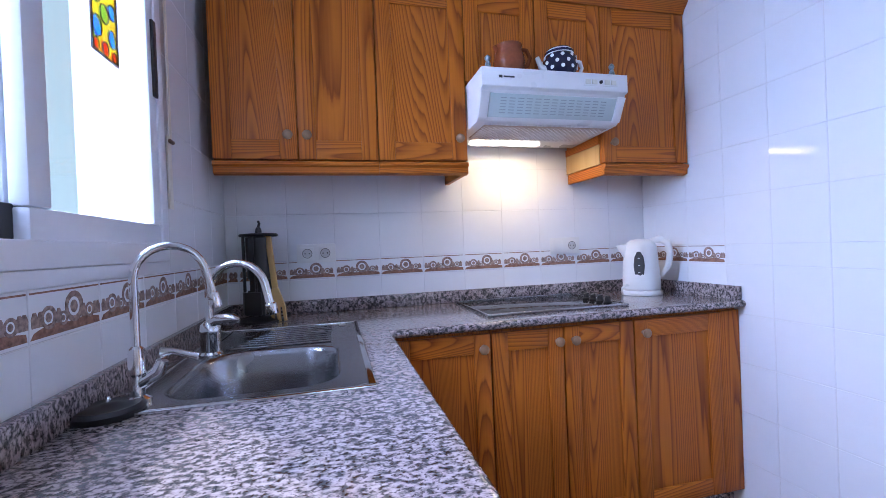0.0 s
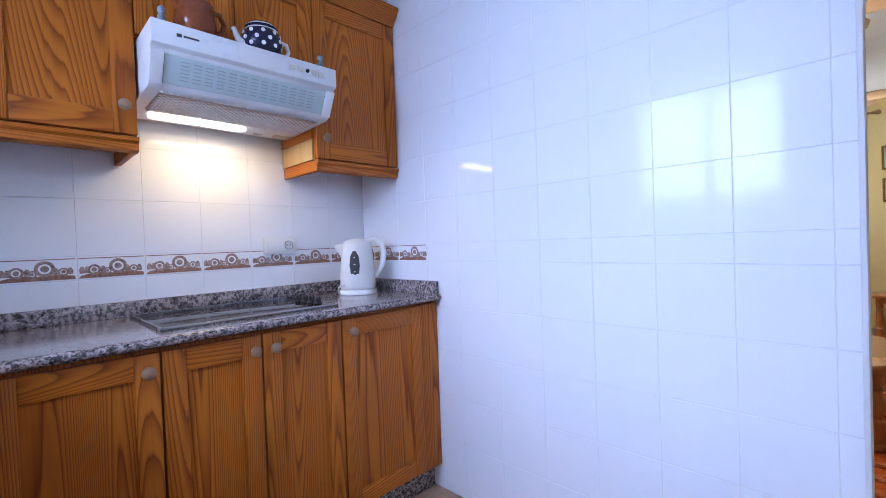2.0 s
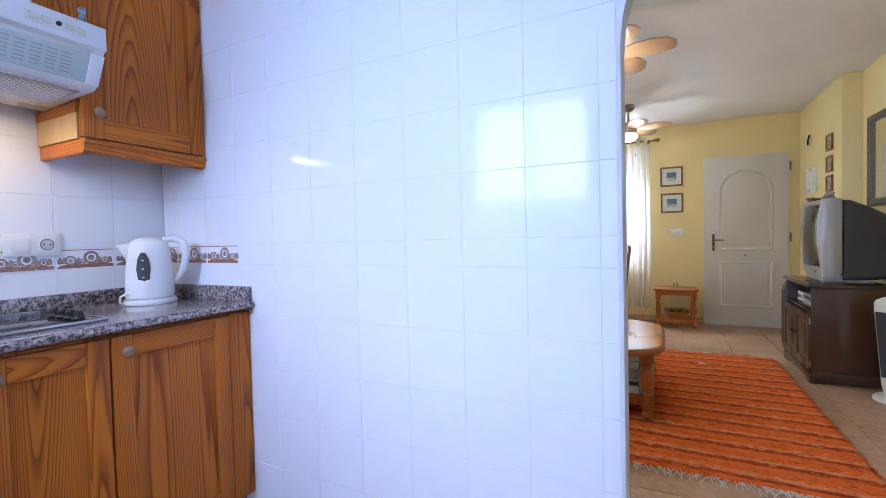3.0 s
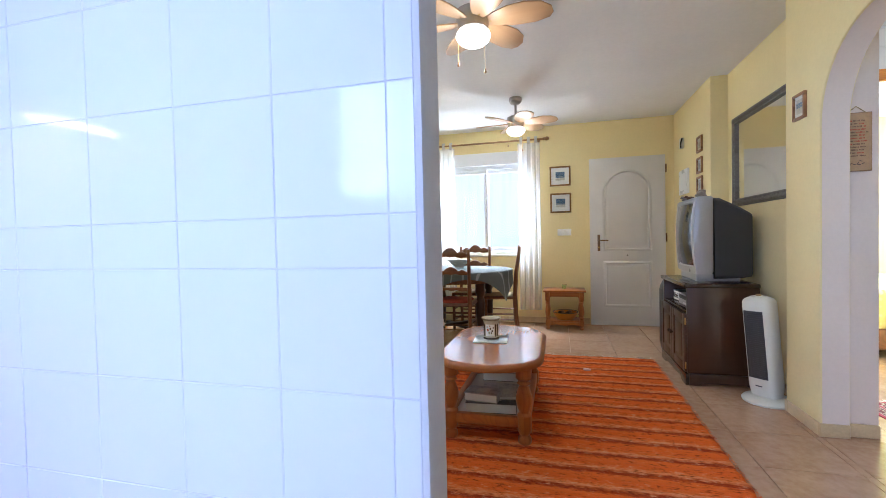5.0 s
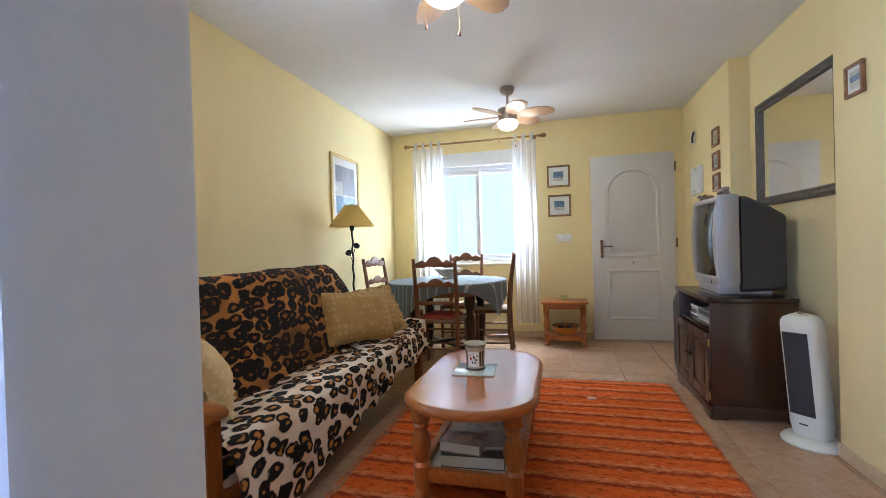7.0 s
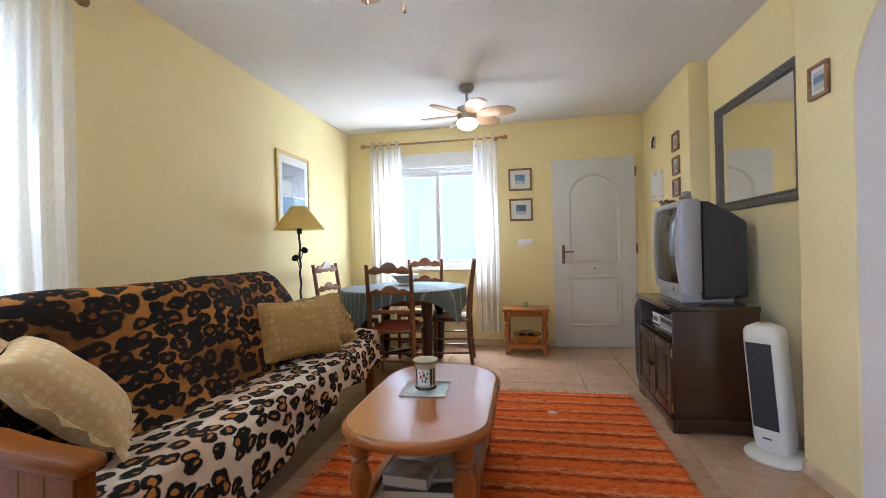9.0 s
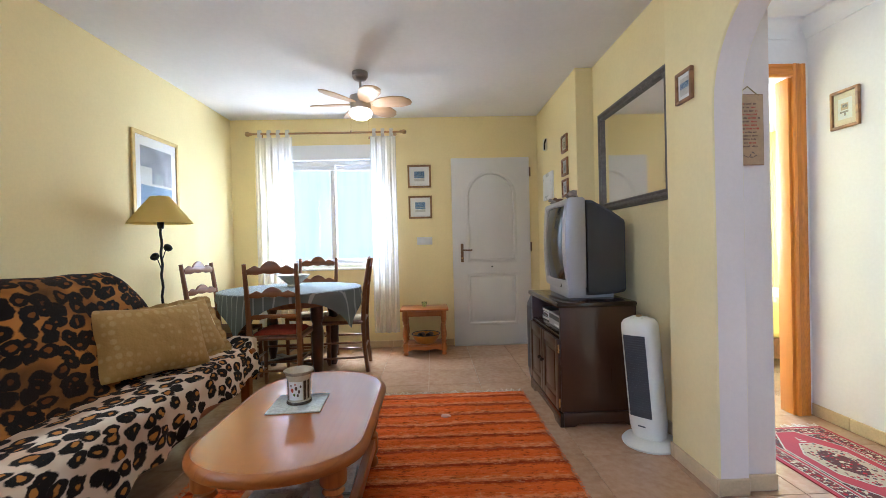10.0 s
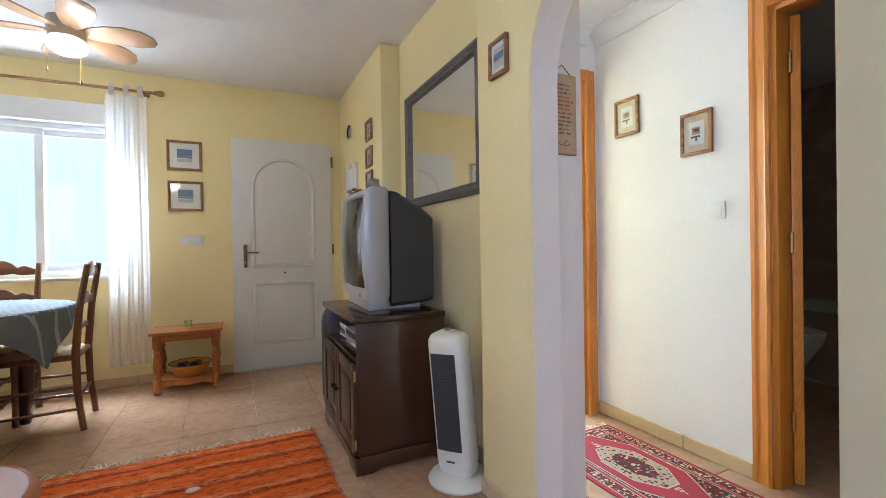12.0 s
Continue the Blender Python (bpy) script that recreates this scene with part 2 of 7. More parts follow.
def shade_cloth():
    """Thin yellow linen that lets light through."""
    m = Mat("lamp_linen", 0.85)
    t = m.t
    tone = m.ramp(m.noise(m.where((1, 1, 1), False), 260, 3), [(0.3, (0.78, 0.60, 0.20)), (0.7, (0.88, 0.74, 0.32))])
    dif, tr, mx = t.nodes.new("ShaderNodeBsdfDiffuse"), t.nodes.new("ShaderNodeBsdfTranslucent"), t.nodes.new("ShaderNodeMixShader")
    m.link(tone, dif.inputs["Color"])
    m.link(tone, tr.inputs["Color"])
    mx.inputs[0].default_value = 0.5
    m.link(dif.outputs[0], mx.inputs[1])
    m.link(tr.outputs[0], mx.inputs[2])
    m.link(mx.outputs[0], t.nodes["Material Output"].inputs["Surface"])
    return m.m


def glowing(name, c, strength, stripes=False):
    m = Mat(name, 0.6)
    m.color(c)
    m.b.inputs["Emission Strength"].default_value = strength
    if stripes:
        v = m.where((1, 9, 0.7), False)
        m.link(m.ramp(m.noise(v, 1.4, 2), [(0.35, tint(c, 0.93)), (0.55, c)]), m.b.inputs["Emission Color"])
    else:
        m.b.inputs["Emission Color"].default_value = (*c, 1)
    return m.m


def clear_glass(name, c=(1, 1, 1), rough=0.0):
    m = Mat(name, rough)
    m.color(c)
    m.b.inputs["Transmission Weight"].default_value = 1.0
    m.b.inputs["IOR"].default_value = 1.45
    return m.m


def quilted(name, c, c2, size):
    """Woven cushion cloth with round printed figures."""
    m = Mat(name, 0.85, 0, 0.2)
    m.b.inputs["Sheen Weight"].default_value = 0.05
    v = m.where((1, 1, 1), False)
    d = m.voronoi(v, size, rand=0.3)
    m.color(m.mix(m.ramp(d, [(0.30, (1, 1, 1)), (0.42, (0, 0, 0))]), c, c2))
    m.bump(m.math("ADD", m.noise(v, 13, 3, 0.6), m.math("MULTIPLY", m.noise(v, 180, 3), 0.12)), 0.7, 0.014)
    return m.m


PINE = ((0.57, 0.165, 0.010), (0.215, 0.042, 0.003))
WOOD = wood("pine_upright", *PINE, "Z", 38, 0.45, 0.05)
WOOD_X = wood("pine_along_x", *PINE, "X", 34, 0.45, 0.05)
WOOD_Y = wood("pine_along_y", *PINE, "Y", 34, 0.45, 0.05)
for w in (WOOD, WOOD_X, WOOD_Y):
    w.node_tree.nodes["Principled BSDF"].inputs["Specular IOR Level"].default_value = 0.3
PALE_PINE = wood("pale_pine", (0.66, 0.44, 0.17), (0.55, 0.31, 0.09), "Z", 4, contrast=0.5)
OAK = wood("oak_upright", (0.40, 0.125, 0.020), (0.25, 0.068, 0.010), "Z", 8, contrast=0.5)
OAK_X = wood("oak_along_x", (0.42, 0.135, 0.022), (0.28, 0.078, 0.012), "X", 9, contrast=0.6)
OAK_Y = wood("oak_along_y", (0.42, 0.135, 0.022), (0.27, 0.075, 0.011), "Y", 8, contrast=0.6)
TABLETOP = wood("polished_beech", (0.44, 0.145, 0.024), (0.36, 0.108, 0.017), "X", 9, 0.17, 0.3, contrast=0.25)
WALNUT = wood("walnut", (0.20, 0.070, 0.020), (0.085, 0.026, 0.008), "Z", 6, 0.35, 0.3, contrast=0.6)
WALNUT_X = wood("walnut_along_x", (0.22, 0.078, 0.022), (0.10, 0.032, 0.010), "X", 6, 0.35, 0.3, contrast=0.6)
DARKOAK = wood("dark_stain", (0.050, 0.017, 0.006), (0.016, 0.006, 0.003), "Z", 3, 0.28, 0.35, contrast=0.12)
DARKOAK_X = wood("dark_stain_along_x", (0.040, 0.015, 0.007), (0.012, 0.006, 0.004), "X", 3, 0.20, 0.5, contrast=0.6)
CASING = wood("casing_pine_upright", (0.70, 0.260, 0.028), (0.47, 0.140, 0.012), "Z", 60, contrast=0.5)
CASING_X = wood("casing_pine_along_x", (0.70, 0.260, 0.028), (0.47, 0.140, 0.012), "X", 60, contrast=0.5)
CASING_Y = wood("casing_pine_along_y", (0.70, 0.260, 0.028), (0.47, 0.140, 0.012), "Y", 60, contrast=0.5)
# Sofa wood darkened below the oak: the arm's shade is put into its colour.
SHADED_PINE = wood("shaded_sofa_pine", (0.22, 0.066, 0.007), (0.14, 0.038, 0.004), "Z", 7, 0.5, 0.0, contrast=0.5)
SHADED_PINE_Y = wood("shaded_sofa_pine_along_y", (0.25, 0.076, 0.008), (0.17, 0.048, 0.005), "Y", 7, 0.4, 0.1, contrast=0.5)
for w in (SHADED_PINE, SHADED_PINE_Y):
    w.node_tree.nodes["Principled BSDF"].inputs["Specular IOR Level"].default_value = 0.15
RODWOOD = wood("rod_wood", (0.34, 0.185, 0.062), (0.20, 0.095, 0.030), "Y", 6, contrast=0.5)
FRAMEWOOD = wood("frame_wood", (0.36, 0.17, 0.06), (0.16, 0.065, 0.02), "Z", 5)
GILT = plain("gilt", (0.25, 0.135, 0.042), 0.42, 0.3, 0.35, 30)
PALEGILT = plain("pale_gilt", (0.60, 0.43, 0.15), 0.45, 0.2, 0.2, 30)
GRANITE = granite()
TILE = plain("glazed_tile", (0.83, 0.84, 0.86), 0.07, var=0.015, scale=3, fine=20, bump=0.03, dist=0.0008, spec=0.4)
GROUT = plain("grout", (0.74, 0.75, 0.78), 0.9, var=0.08)
PLASTER = painted_wall("white_plaster", (0.78, 0.77, 0.76))
HALLWALL = painted_wall("hall_paint", (0.84, 0.82, 0.81))
YELLOW = painted_wall("yellow_paint", (0.84, 0.71, 0.37))
REVEAL = painted_wall("reveal_paint", (0.80, 0.68, 0.59))
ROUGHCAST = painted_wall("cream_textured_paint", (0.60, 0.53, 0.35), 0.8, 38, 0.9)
CEILING = painted_wall("ceiling_paint", (0.80, 0.79, 0.78), 0.85, 30, 0.12)
FLOOR = floor_tile()
SKIRT = plain("skirting_ceramic", (0.60, 0.44, 0.25), 0.3, var=0.14, scale=9)
FLOOR_GROUT = plain("floor_grout", (0.50, 0.36, 0.24), 0.9)
LACQUER = plain("white_lacquer", (0.80, 0.80, 0.79), 0.28, var=0.02, bump=0.03)
DOORPAINT = plain("door_paint", (0.68, 0.67, 0.65), 0.38, var=0.03, bump=0.05)
PVC = plain("white_window_frame", (0.80, 0.82, 0.86), 0.35, var=0.02, bump=0.02)
PLASTIC = plain("white_plastic", (0.80, 0.80, 0.78), 0.3, var=0.03, bump=0.02)
CREAM = plain("cream_plastic", (0.72, 0.70, 0.60), 0.4, var=0.05, bump=0.02)
BLACK = plain("black_plastic", (0.012, 0.012, 0.013), 0.35, var=0.2, bump=0.05)
GREYDARK = plain("dark_grey_plastic", (0.045, 0.045, 0.047), 0.55, var=0.08, bump=0.2, fine=300)
SILVER = plain("silver_plastic", (0.40, 0.39, 0.40), 0.35, 0.25, var=0.05, bump=0.02)
STEEL = plain("brushed_steel", (0.33, 0.33, 0.34), 0.24, 1.0, var=0.06, fine=200, bump=0.06)
CHROME = plain("chrome", (0.78, 0.79, 0.80), 0.07, 1.0, var=0.03, bump=0.0)
NICKEL = plain("satin_nickel", (0.42, 0.38, 0.34), 0.32, 1.0, var=0.06, bump=0.02)
BRASS = plain("brass", (0.55, 0.36, 0.13), 0.3, 1.0, var=0.12)
ANTIQUE = plain("antique_bronze", (0.20, 0.13, 0.085), 0.38, 0.85, var=0.2)
IRON = plain("black_iron", (0.015, 0.014, 0.014), 0.5, 0.4, var=0.2)
PEWTER = plain("pewter_frame", (0.105, 0.090, 0.075), 0.45, 0.1, var=0.55, scale=38, fine=140, bump=0.7, dist=0.003)
CERAMGLASS = plain("ceramic_glass", (0.012, 0.012, 0.014), 0.05, var=0.1, bump=0.0)
SCREEN = plain("tv_glass", (0.018, 0.018, 0.020), 0.08, var=0.03, bump=0.0)
MIRROR = plain("silvered_glass", (0.86, 0.87, 0.85), 0.015, 1.0, var=0.005, bump=0.0)
GLASS = clear_glass("window_glass")
GREENGLASS = clear_glass("green_glass", (0.80, 0.92, 0.80), 0.05)
SHEER = sheer()
LAMPGLASS = glowing("lit_opal_glass", (1.0, 0.97, 0.90), 7.0)
HOODLIGHT = glowing("lit_diffuser", (1.0, 0.93, 0.80), 4.0)
# Backdrop colours that emit the outdoor brightness themselves.
DAY = glowing("daylight_glow", (0.78, 0.94, 1.0), 1.06, True)
KITCHEN_DAY = glowing("kitchen_daylight_glow", (0.68, 0.90, 1.0), 0.95, True)
for w in (DAY, KITCHEN_DAY):
    w.node_tree.nodes["Principled BSDF"].inputs["Base Color"].default_value = (0.01, 0.01, 0.01, 1)
    w.node_tree.nodes["Principled BSDF"].inputs["Specular IOR Level"].default_value = 0.0
LINEN = shade_cloth()
TERRACOTTA = plain("glazed_terracotta", (0.25, 0.065, 0.020), 0.16, var=0.25)
NAVY = plain("navy_glaze", (0.018, 0.018, 0.045), 0.2, var=0.1)
WHITE = plain("white_glaze", (0.82, 0.82, 0.82), 0.2, var=0.03)
LEO_BACK = leopard("leopard_brown", (0.50, 0.205, 0.040), (0.24, 0.075, 0.014), 13.5, 0.06, 0.49, 0.75)
# Seat print on a paler ground: the plush's lit sheen is in the colour.
LEO_SEAT = leopard("leopard_sheen_cream", (0.72, 0.62, 0.50), (0.46, 0.19, 0.04), 13.0, 0.07, 0.40, 0.0)
RUG = ragrug()
FRINGE = plain("cream_fringe", (0.62, 0.52, 0.40), 0.9)
WOOLS = ((0.50, 0.38, 0.22), (0.05, 0.035, 0.035), (0.30, 0.012, 0.014), (0.42, 0.30, 0.17), (0.10, 0.03, 0.02))
PERSIAN = persian("persian_border", (0.13, 0.030, 0.020), WOOLS, 42)
PERSIAN_DARK = persian("persian_field", (0.085, 0.026, 0.016), WOOLS[1:], 36)
PERSIAN_PALE = persian("persian_medallion", (0.34, 0.24, 0.14), WOOLS[1:3] + WOOLS[4:], 48)
CRIMSON = plain("crimson_pile", (0.29, 0.011, 0.009), 0.92, var=0.2, fine=250, bump=0.5)
IVORY = plain("ivory_pile", (0.37, 0.28, 0.18), 0.92, var=0.3, scale=60, fine=250, bump=0.5)
CUSHION = quilted("tan_cushion", (0.40, 0.245, 0.085), (0.47, 0.32, 0.135), 24.0)
CUSHION2 = quilted("cream_cushion", (0.62, 0.44, 0.22), (0.68, 0.53, 0.31), 30.0)
REDCLOTH = plain("red_cushion", (0.30, 0.045, 0.02), 0.9, var=0.3, scale=25)
CLOTH = Mat("blue_grey_tablecloth", 0.8)
_v = CLOTH.where((1, 1, 1), False)
_s = CLOTH.t.nodes.new("ShaderNodeSeparateXYZ")
CLOTH.link(_v, _s.inputs[0])
_w = CLOTH.math("SINE", CLOTH.math("MULTIPLY", CLOTH.math("ADD", _s.outputs["X"], _s.outputs["Y"]), 75.0))
CLOTH.color(CLOTH.mix(CLOTH.ramp(_w, [(0.86, (0, 0, 0)), (0.93, (1, 1, 1))]), (0.125, 0.145, 0.150), (0.30, 0.32, 0.32)))
CLOTH.bump(CLOTH.noise(_v, 260, 2), 0.3, 0.001)
CLOTH = CLOTH.m
RUSH = plain("rush", (0.34, 0.23, 0.10), 0.8, var=0.25, fine=160, bump=0.6, dist=0.003)
BROWNWOOD = wood("brown_veneer", (0.26, 0.105, 0.045), (0.20, 0.075, 0.030), "Z", 5, 0.4, 0.1, contrast=0.4)
PAPER = plain("paper", (0.78, 0.76, 0.71), 0.8, var=0.05)
INK = plain("print_ink", (0.10, 0.07, 0.06), 0.8)
SEPIA = plain("sepia_ink", (0.15, 0.075, 0.045), 0.8)
REDINK = plain("red_ink", (0.42, 0.07, 0.03), 0.8)
PARCH = plain("parchment", (0.46, 0.29, 0.15), 0.8, var=0.18, scale=14)
DECOR = plain("border_brown", (0.30, 0.165, 0.115), 0.12, var=0.5, scale=110)
DECOR2 = plain("border_grey", (0.34, 0.245, 0.21), 0.12, var=0.6, scale=130)
SEA = plain("print_blue", (0.10, 0.19, 0.32), 0.6, var=0.4, scale=30)
SAND = plain("print_sand", (0.55, 0.52, 0.45), 0.6, var=0.15, scale=40)
ROCK = plain("print_rock", (0.17, 0.17, 0.18), 0.5, var=0.5, scale=18)
ORANGE = plain("orange_enamel", (0.55, 0.20, 0.015), 0.3, var=0.12)
SOFT = plain("plush_grey", (0.30, 0.25, 0.22), 0.95, var=0.35, scale=40, bump=0.5)
BEDCOVER = quilted("yellow_bedcover", (0.60, 0.45, 0.13), (0.70, 0.58, 0.28), 16.0)
BATHTILE = plain("grey_bath_tile", (0.42, 0.31, 0.24), 0.25, var=0.15, scale=4)
BLADE = wood("maple_blade", (0.52, 0.34, 0.19), (0.46, 0.28, 0.14), "X", 4, 0.35, 0.2, contrast=0.4)
def stained(name, c):
    """Coloured glass film that glows with the daylight behind it."""
    m = Mat(name, 0.2)
    t = m.t
    tr, mx = t.nodes.new("ShaderNodeBsdfTransparent"), t.nodes.new("ShaderNodeMixShader")
    tone = m.ramp(m.noise(m.where((1, 1, 1), False), 40, 2), [(0.3, tint(c, 0.9)), (0.7, tint(c, 1.1))])
    m.color(tone)
    m.link(tone, tr.inputs["Color"])
    mx.inputs[0].default_value = 0.75
    m.link(m.b.outputs[0], mx.inputs[1])
    m.link(tr.outputs[0], mx.inputs[2])
    m.link(mx.outputs[0], t.nodes["Material Output"].inputs["Surface"])
    return m.m


STAIN = [stained("stained_" + n, c) for n, c in (("yellow", (0.95, 0.72, 0.05)), ("blue", (0.10, 0.45, 0.95)), ("red", (0.85, 0.12, 0.05)), ("green", (0.45, 0.65, 0.10)))]

# building helpers ----------------------------------------------------------------


def mesh(bm, name, smooth=False):
    me = bpy.data.meshes.new(name)
    bmesh.ops.recalc_face_normals(bm, faces=bm.faces)
    bm.to_mesh(me)
    bm.free()
    if smooth:
        me.shade_smooth()
        me.set_sharp_from_angle(angle=radians(38))
    return me


def part(name, bm, material, parent=None, label="", smooth=False, at=None):
    ob = new(name, mesh(bm, name, smooth))
    ob.data.materials.append(material)
    ob.parent = parent
    if at is not None:
        ob.matrix_basis = at
    return tagged(ob, label)


def shared(name, me, parent, m, label=""):
    ob = new(name, me)
    ob.parent = parent
    ob.matrix_basis = m
    return tagged(ob, label)


def thing(name, m, label, category, group=""):
    ob = new(name)
    ob.empty_display_size = 0.05
    ob.matrix_basis = m
    return tagged(ob, label, category, group)


def solo(name, bm, material, label, category, m=None, group="", smooth=False, kind=""):
    return tagged(part(name, bm, material, None, label, smooth, m), "", category, group, kind)


def box(x0, x1, y0, y1, z0, z1, r=0.0, bm=None, seg=2):
    b = bmesh.new()
    bmesh.ops.create_cube(b, size=1)
    for v in b.verts:
        v.co = Vector((x0 + (v.co.x + 0.5) * (x1 - x0), y0 + (v.co.y + 0.5) * (y1 - y0), z0 + (v.co.z + 0.5) * (z1 - z0)))
    if r:
        bmesh.ops.bevel(b, geom=b.edges[:], offset=r, segments=seg, affect="EDGES", profile=0.5)
    return join(bm, b)


def join(bm, b):
    if bm is None:
        return b
    vs = [bm.verts.new(v.co) for v in b.verts]
    b.verts.index_update()
    for f in b.faces:
        try:
            bm.faces.new([vs[v.index] for v in f.verts])
        except ValueError:
            pass
    b.free()
    return bm


def lathe(profile, n=20, bm=None, at=(0, 0, 0), cap=True):
    """Turns (radius, height) pairs round the upright axis."""
    b = bmesh.new()
    rings = []
    for r, z in profile:
        rings.append([b.verts.new((at[0] + r * math.cos(2 * math.pi * i / n), at[1] + r * math.sin(2 * math.pi * i / n), at[2] + z)) for i in range(n)])
    for p, q in zip(rings, rings[1:]):
        for i in range(n):
            b.faces.new((p[i], p[(i + 1) % n], q[(i + 1) % n], q[i]))
    if cap:
        b.faces.new(rings[0][::-1])
        b.faces.new(rings[-1])
    return join(bm, b)


def tube(points, r, n=10, bm=None):
    """A round bar along points; r may be a number or one radius for each point."""
    b = bmesh.new()
    pts = [Vector(p) for p in points]
    rings, side = [], None
    for i, p in enumerate(pts):
        d = (pts[min(i + 1, len(pts) - 1)] - pts[max(i - 1, 0)]).normalized()
        if side is None:
            side = d.orthogonal().normalized()
        side = (side - d * side.dot(d)).normalized()
        up = d.cross(side)
        k = r[i] if isinstance(r, (list, tuple)) else r
        rings.append([b.verts.new(p + (side * math.cos(2 * math.pi * j / n) + up * math.sin(2 * math.pi * j / n)) * k) for j in range(n)])
    for p, q in zip(rings, rings[1:]):
        for j in range(n):
            b.faces.new((p[j], p[(j + 1) % n], q[(j + 1) % n], q[j]))
    b.faces.new(rings[0][::-1])
    b.faces.new(rings[-1])
    return join(bm, b)


def prism(outline, d0, d1, axis="y", bm=None, r=0.0):
    """Extrudes a flat outline of (u, v) between d0 and d1 along an axis: y takes (x, z), x takes (y, z), z takes (x, y)."""
    def put(u, v, d):
        return {"y": (u, d, v), "x": (d, u, v), "z": (u, v, d)}[axis]
    b = bmesh.new()
    lo = [b.verts.new(put(u, v, d0)) for u, v in outline]
    hi = [b.verts.new(put(u, v, d1)) for u, v in outline]
    n = len(outline)
    b.faces.new(lo[::-1])
    b.faces.new(hi)
    for i in range(n):
        b.faces.new((lo[i], lo[(i + 1) % n], hi[(i + 1) % n], hi[i]))
    bmesh.ops.recalc_face_normals(b, faces=b.faces)
    if r:
        caps = [e for e in b.edges if abs(e.calc_face_angle(0)) > 0.6]
        bmesh.ops.bevel(b, geom=caps, offset=r, segments=2, affect="EDGES", profile=0.5)
    return join(bm, b)


def arc(cx, cy, r, a0, a1, n):
    return [(cx + r * math.cos(radians(a0 + (a1 - a0) * i / n)), cy + r * math.sin(radians(a0 + (a1 - a0) * i / n))) for i in range(n + 1)]


def sheet(nu, nv, fn, bm=None):
    """A grid of nu by nv cells with corners at fn(u, v), u and v from 0 to 1."""
    b = bmesh.new()
    g = [[b.verts.new(fn(i / nu, j / nv)) for j in range(nv + 1)] for i in range(nu + 1)]
    for i in range(nu):
        for j in range(nv):
            b.faces.new((g[i][j], g[i + 1][j], g[i + 1][j + 1], g[i][j + 1]))
    return join(bm, b)


TILES = {}


def tile_mesh(w, h, material, t=0.008, r=0.0010):
    """A thin slab in the plane of x and y with its face at z = 0 and chamfered rims; shared by all of its size."""
    key = (round(w, 3), round(h, 3), material.name, t)
    if key not in TILES:
        b = bmesh.new()
        a, c = w / 2, h / 2
        rings = [[b.verts.new((sx * (a - k), sy * (c - k), z)) for sx, sy in ((-1, -1), (1, -1), (1, 1), (-1, 1))] for k, z in ((0, -t), (0, -r), (r, 0))]
        for p, q in zip(rings, rings[1:]):
            for i in range(4):
                b.faces.new((p[i], p[(i + 1) % 4], q[(i + 1) % 4], q[i]))
        b.faces.new(rings[2])
        me = mesh(b, "tile")
        me.materials.append(material)
        TILES[key] = me
    return TILES[key]


def facing(axis):
    """The turn that lays a tile's face towards an axis, its height upright."""
    return {"-x": Matrix(((0, 0, -1), (-1, 0, 0), (0, 1, 0))), "+x": Matrix(((0, 0, 1), (1, 0, 0), (0, 1, 0))),
            "-y": Matrix(((1, 0, 0), (0, 0, -1), (0, 1, 0))), "+y": Matrix(((-1, 0, 0), (0, 0, 1), (0, 1, 0))),
            "+z": Matrix.Identity(3)}[axis].to_4x4()


def spans(lo, hi, start, pitch):
    """Cuts lo..hi at start + k * pitch."""
    k = math.ceil((lo - start) / pitch + 1e-6)
    cuts = [lo]
    while start + k * pitch < hi - 0.012:
        if start + k * pitch > lo + 0.012:
            cuts.append(start + k * pitch)
        k += 1
    return list(zip(cuts, cuts[1:] + [hi]))


def lay(parent, axis, plane, us, vs, material, name="tile", gap=0.0018, skip=None, t=0.008):
    """Lays tiles over all pairs of spans on a plane that faces an axis."""
    turn = facing(axis)
    for u0, u1 in us:
        for v0, v1 in vs:
            u, v = (u0 + u1) / 2, (v0 + v1) / 2
            if skip and skip(u, v):
                continue
            me = tile_mesh(u1 - u0 - gap, v1 - v0 - gap, material, t)
            p = {"x": (plane, u, v), "y": (u, plane, v), "z": (u, v, plane)}[axis[1]]
            shared(name, me, parent, Matrix.Translation(p) @ turn)


# the shell -----------------------------------------------------------------------
H = 2.475
KX0, KX1, KY0, KY1 = -0.48, 1.577, -1.55, 2.03
FX, SY = 6.57, 1.84
TY, RY, CY = -1.465, -1.59, -1.45
HY, HX = -2.58, 4.445
HH = 2.38


def structure(name, bm, material, label, smooth=False):
    return solo(name, bm, material, label, "structure", kind="structure", smooth=smooth)


def arch_outline(lo, hi, u0, u1, spring, n=20):
    """A wall from lo to hi with an arched way from u0 to u1 through it."""
    c, r = (u0 + u1) / 2, (u1 - u0) / 2
    return [(lo, 0), (u0, 0), (u0, spring), *arc(c, spring, r, 180, 0, n)[1:-1], (u1, spring), (u1, 0), (hi, 0), (hi, H), (lo, H)]


floor = structure("floor", box(-1.2, 7.6, -5.2, 2.6, -0.12, -0.006), FLOOR_GROUT, "beige ceramic tiled floor with pale joints")
ground = structure("ground", box(-60, 60, -60, 60, -0.4, -0.2), GROUT, "pale paved ground outside the house")
structure("ceiling", box(KX0 - 0.25, FX + 0.25, -1.60, SY + 0.45, H, H + 0.15), CEILING, "plain white plaster ceiling of kitchen and living room")
structure("ceiling_hall", box(1.6, 7.4, -5.2, -1.60, HH, HH + 0.15), CEILING, "white hall ceiling with a cornice")

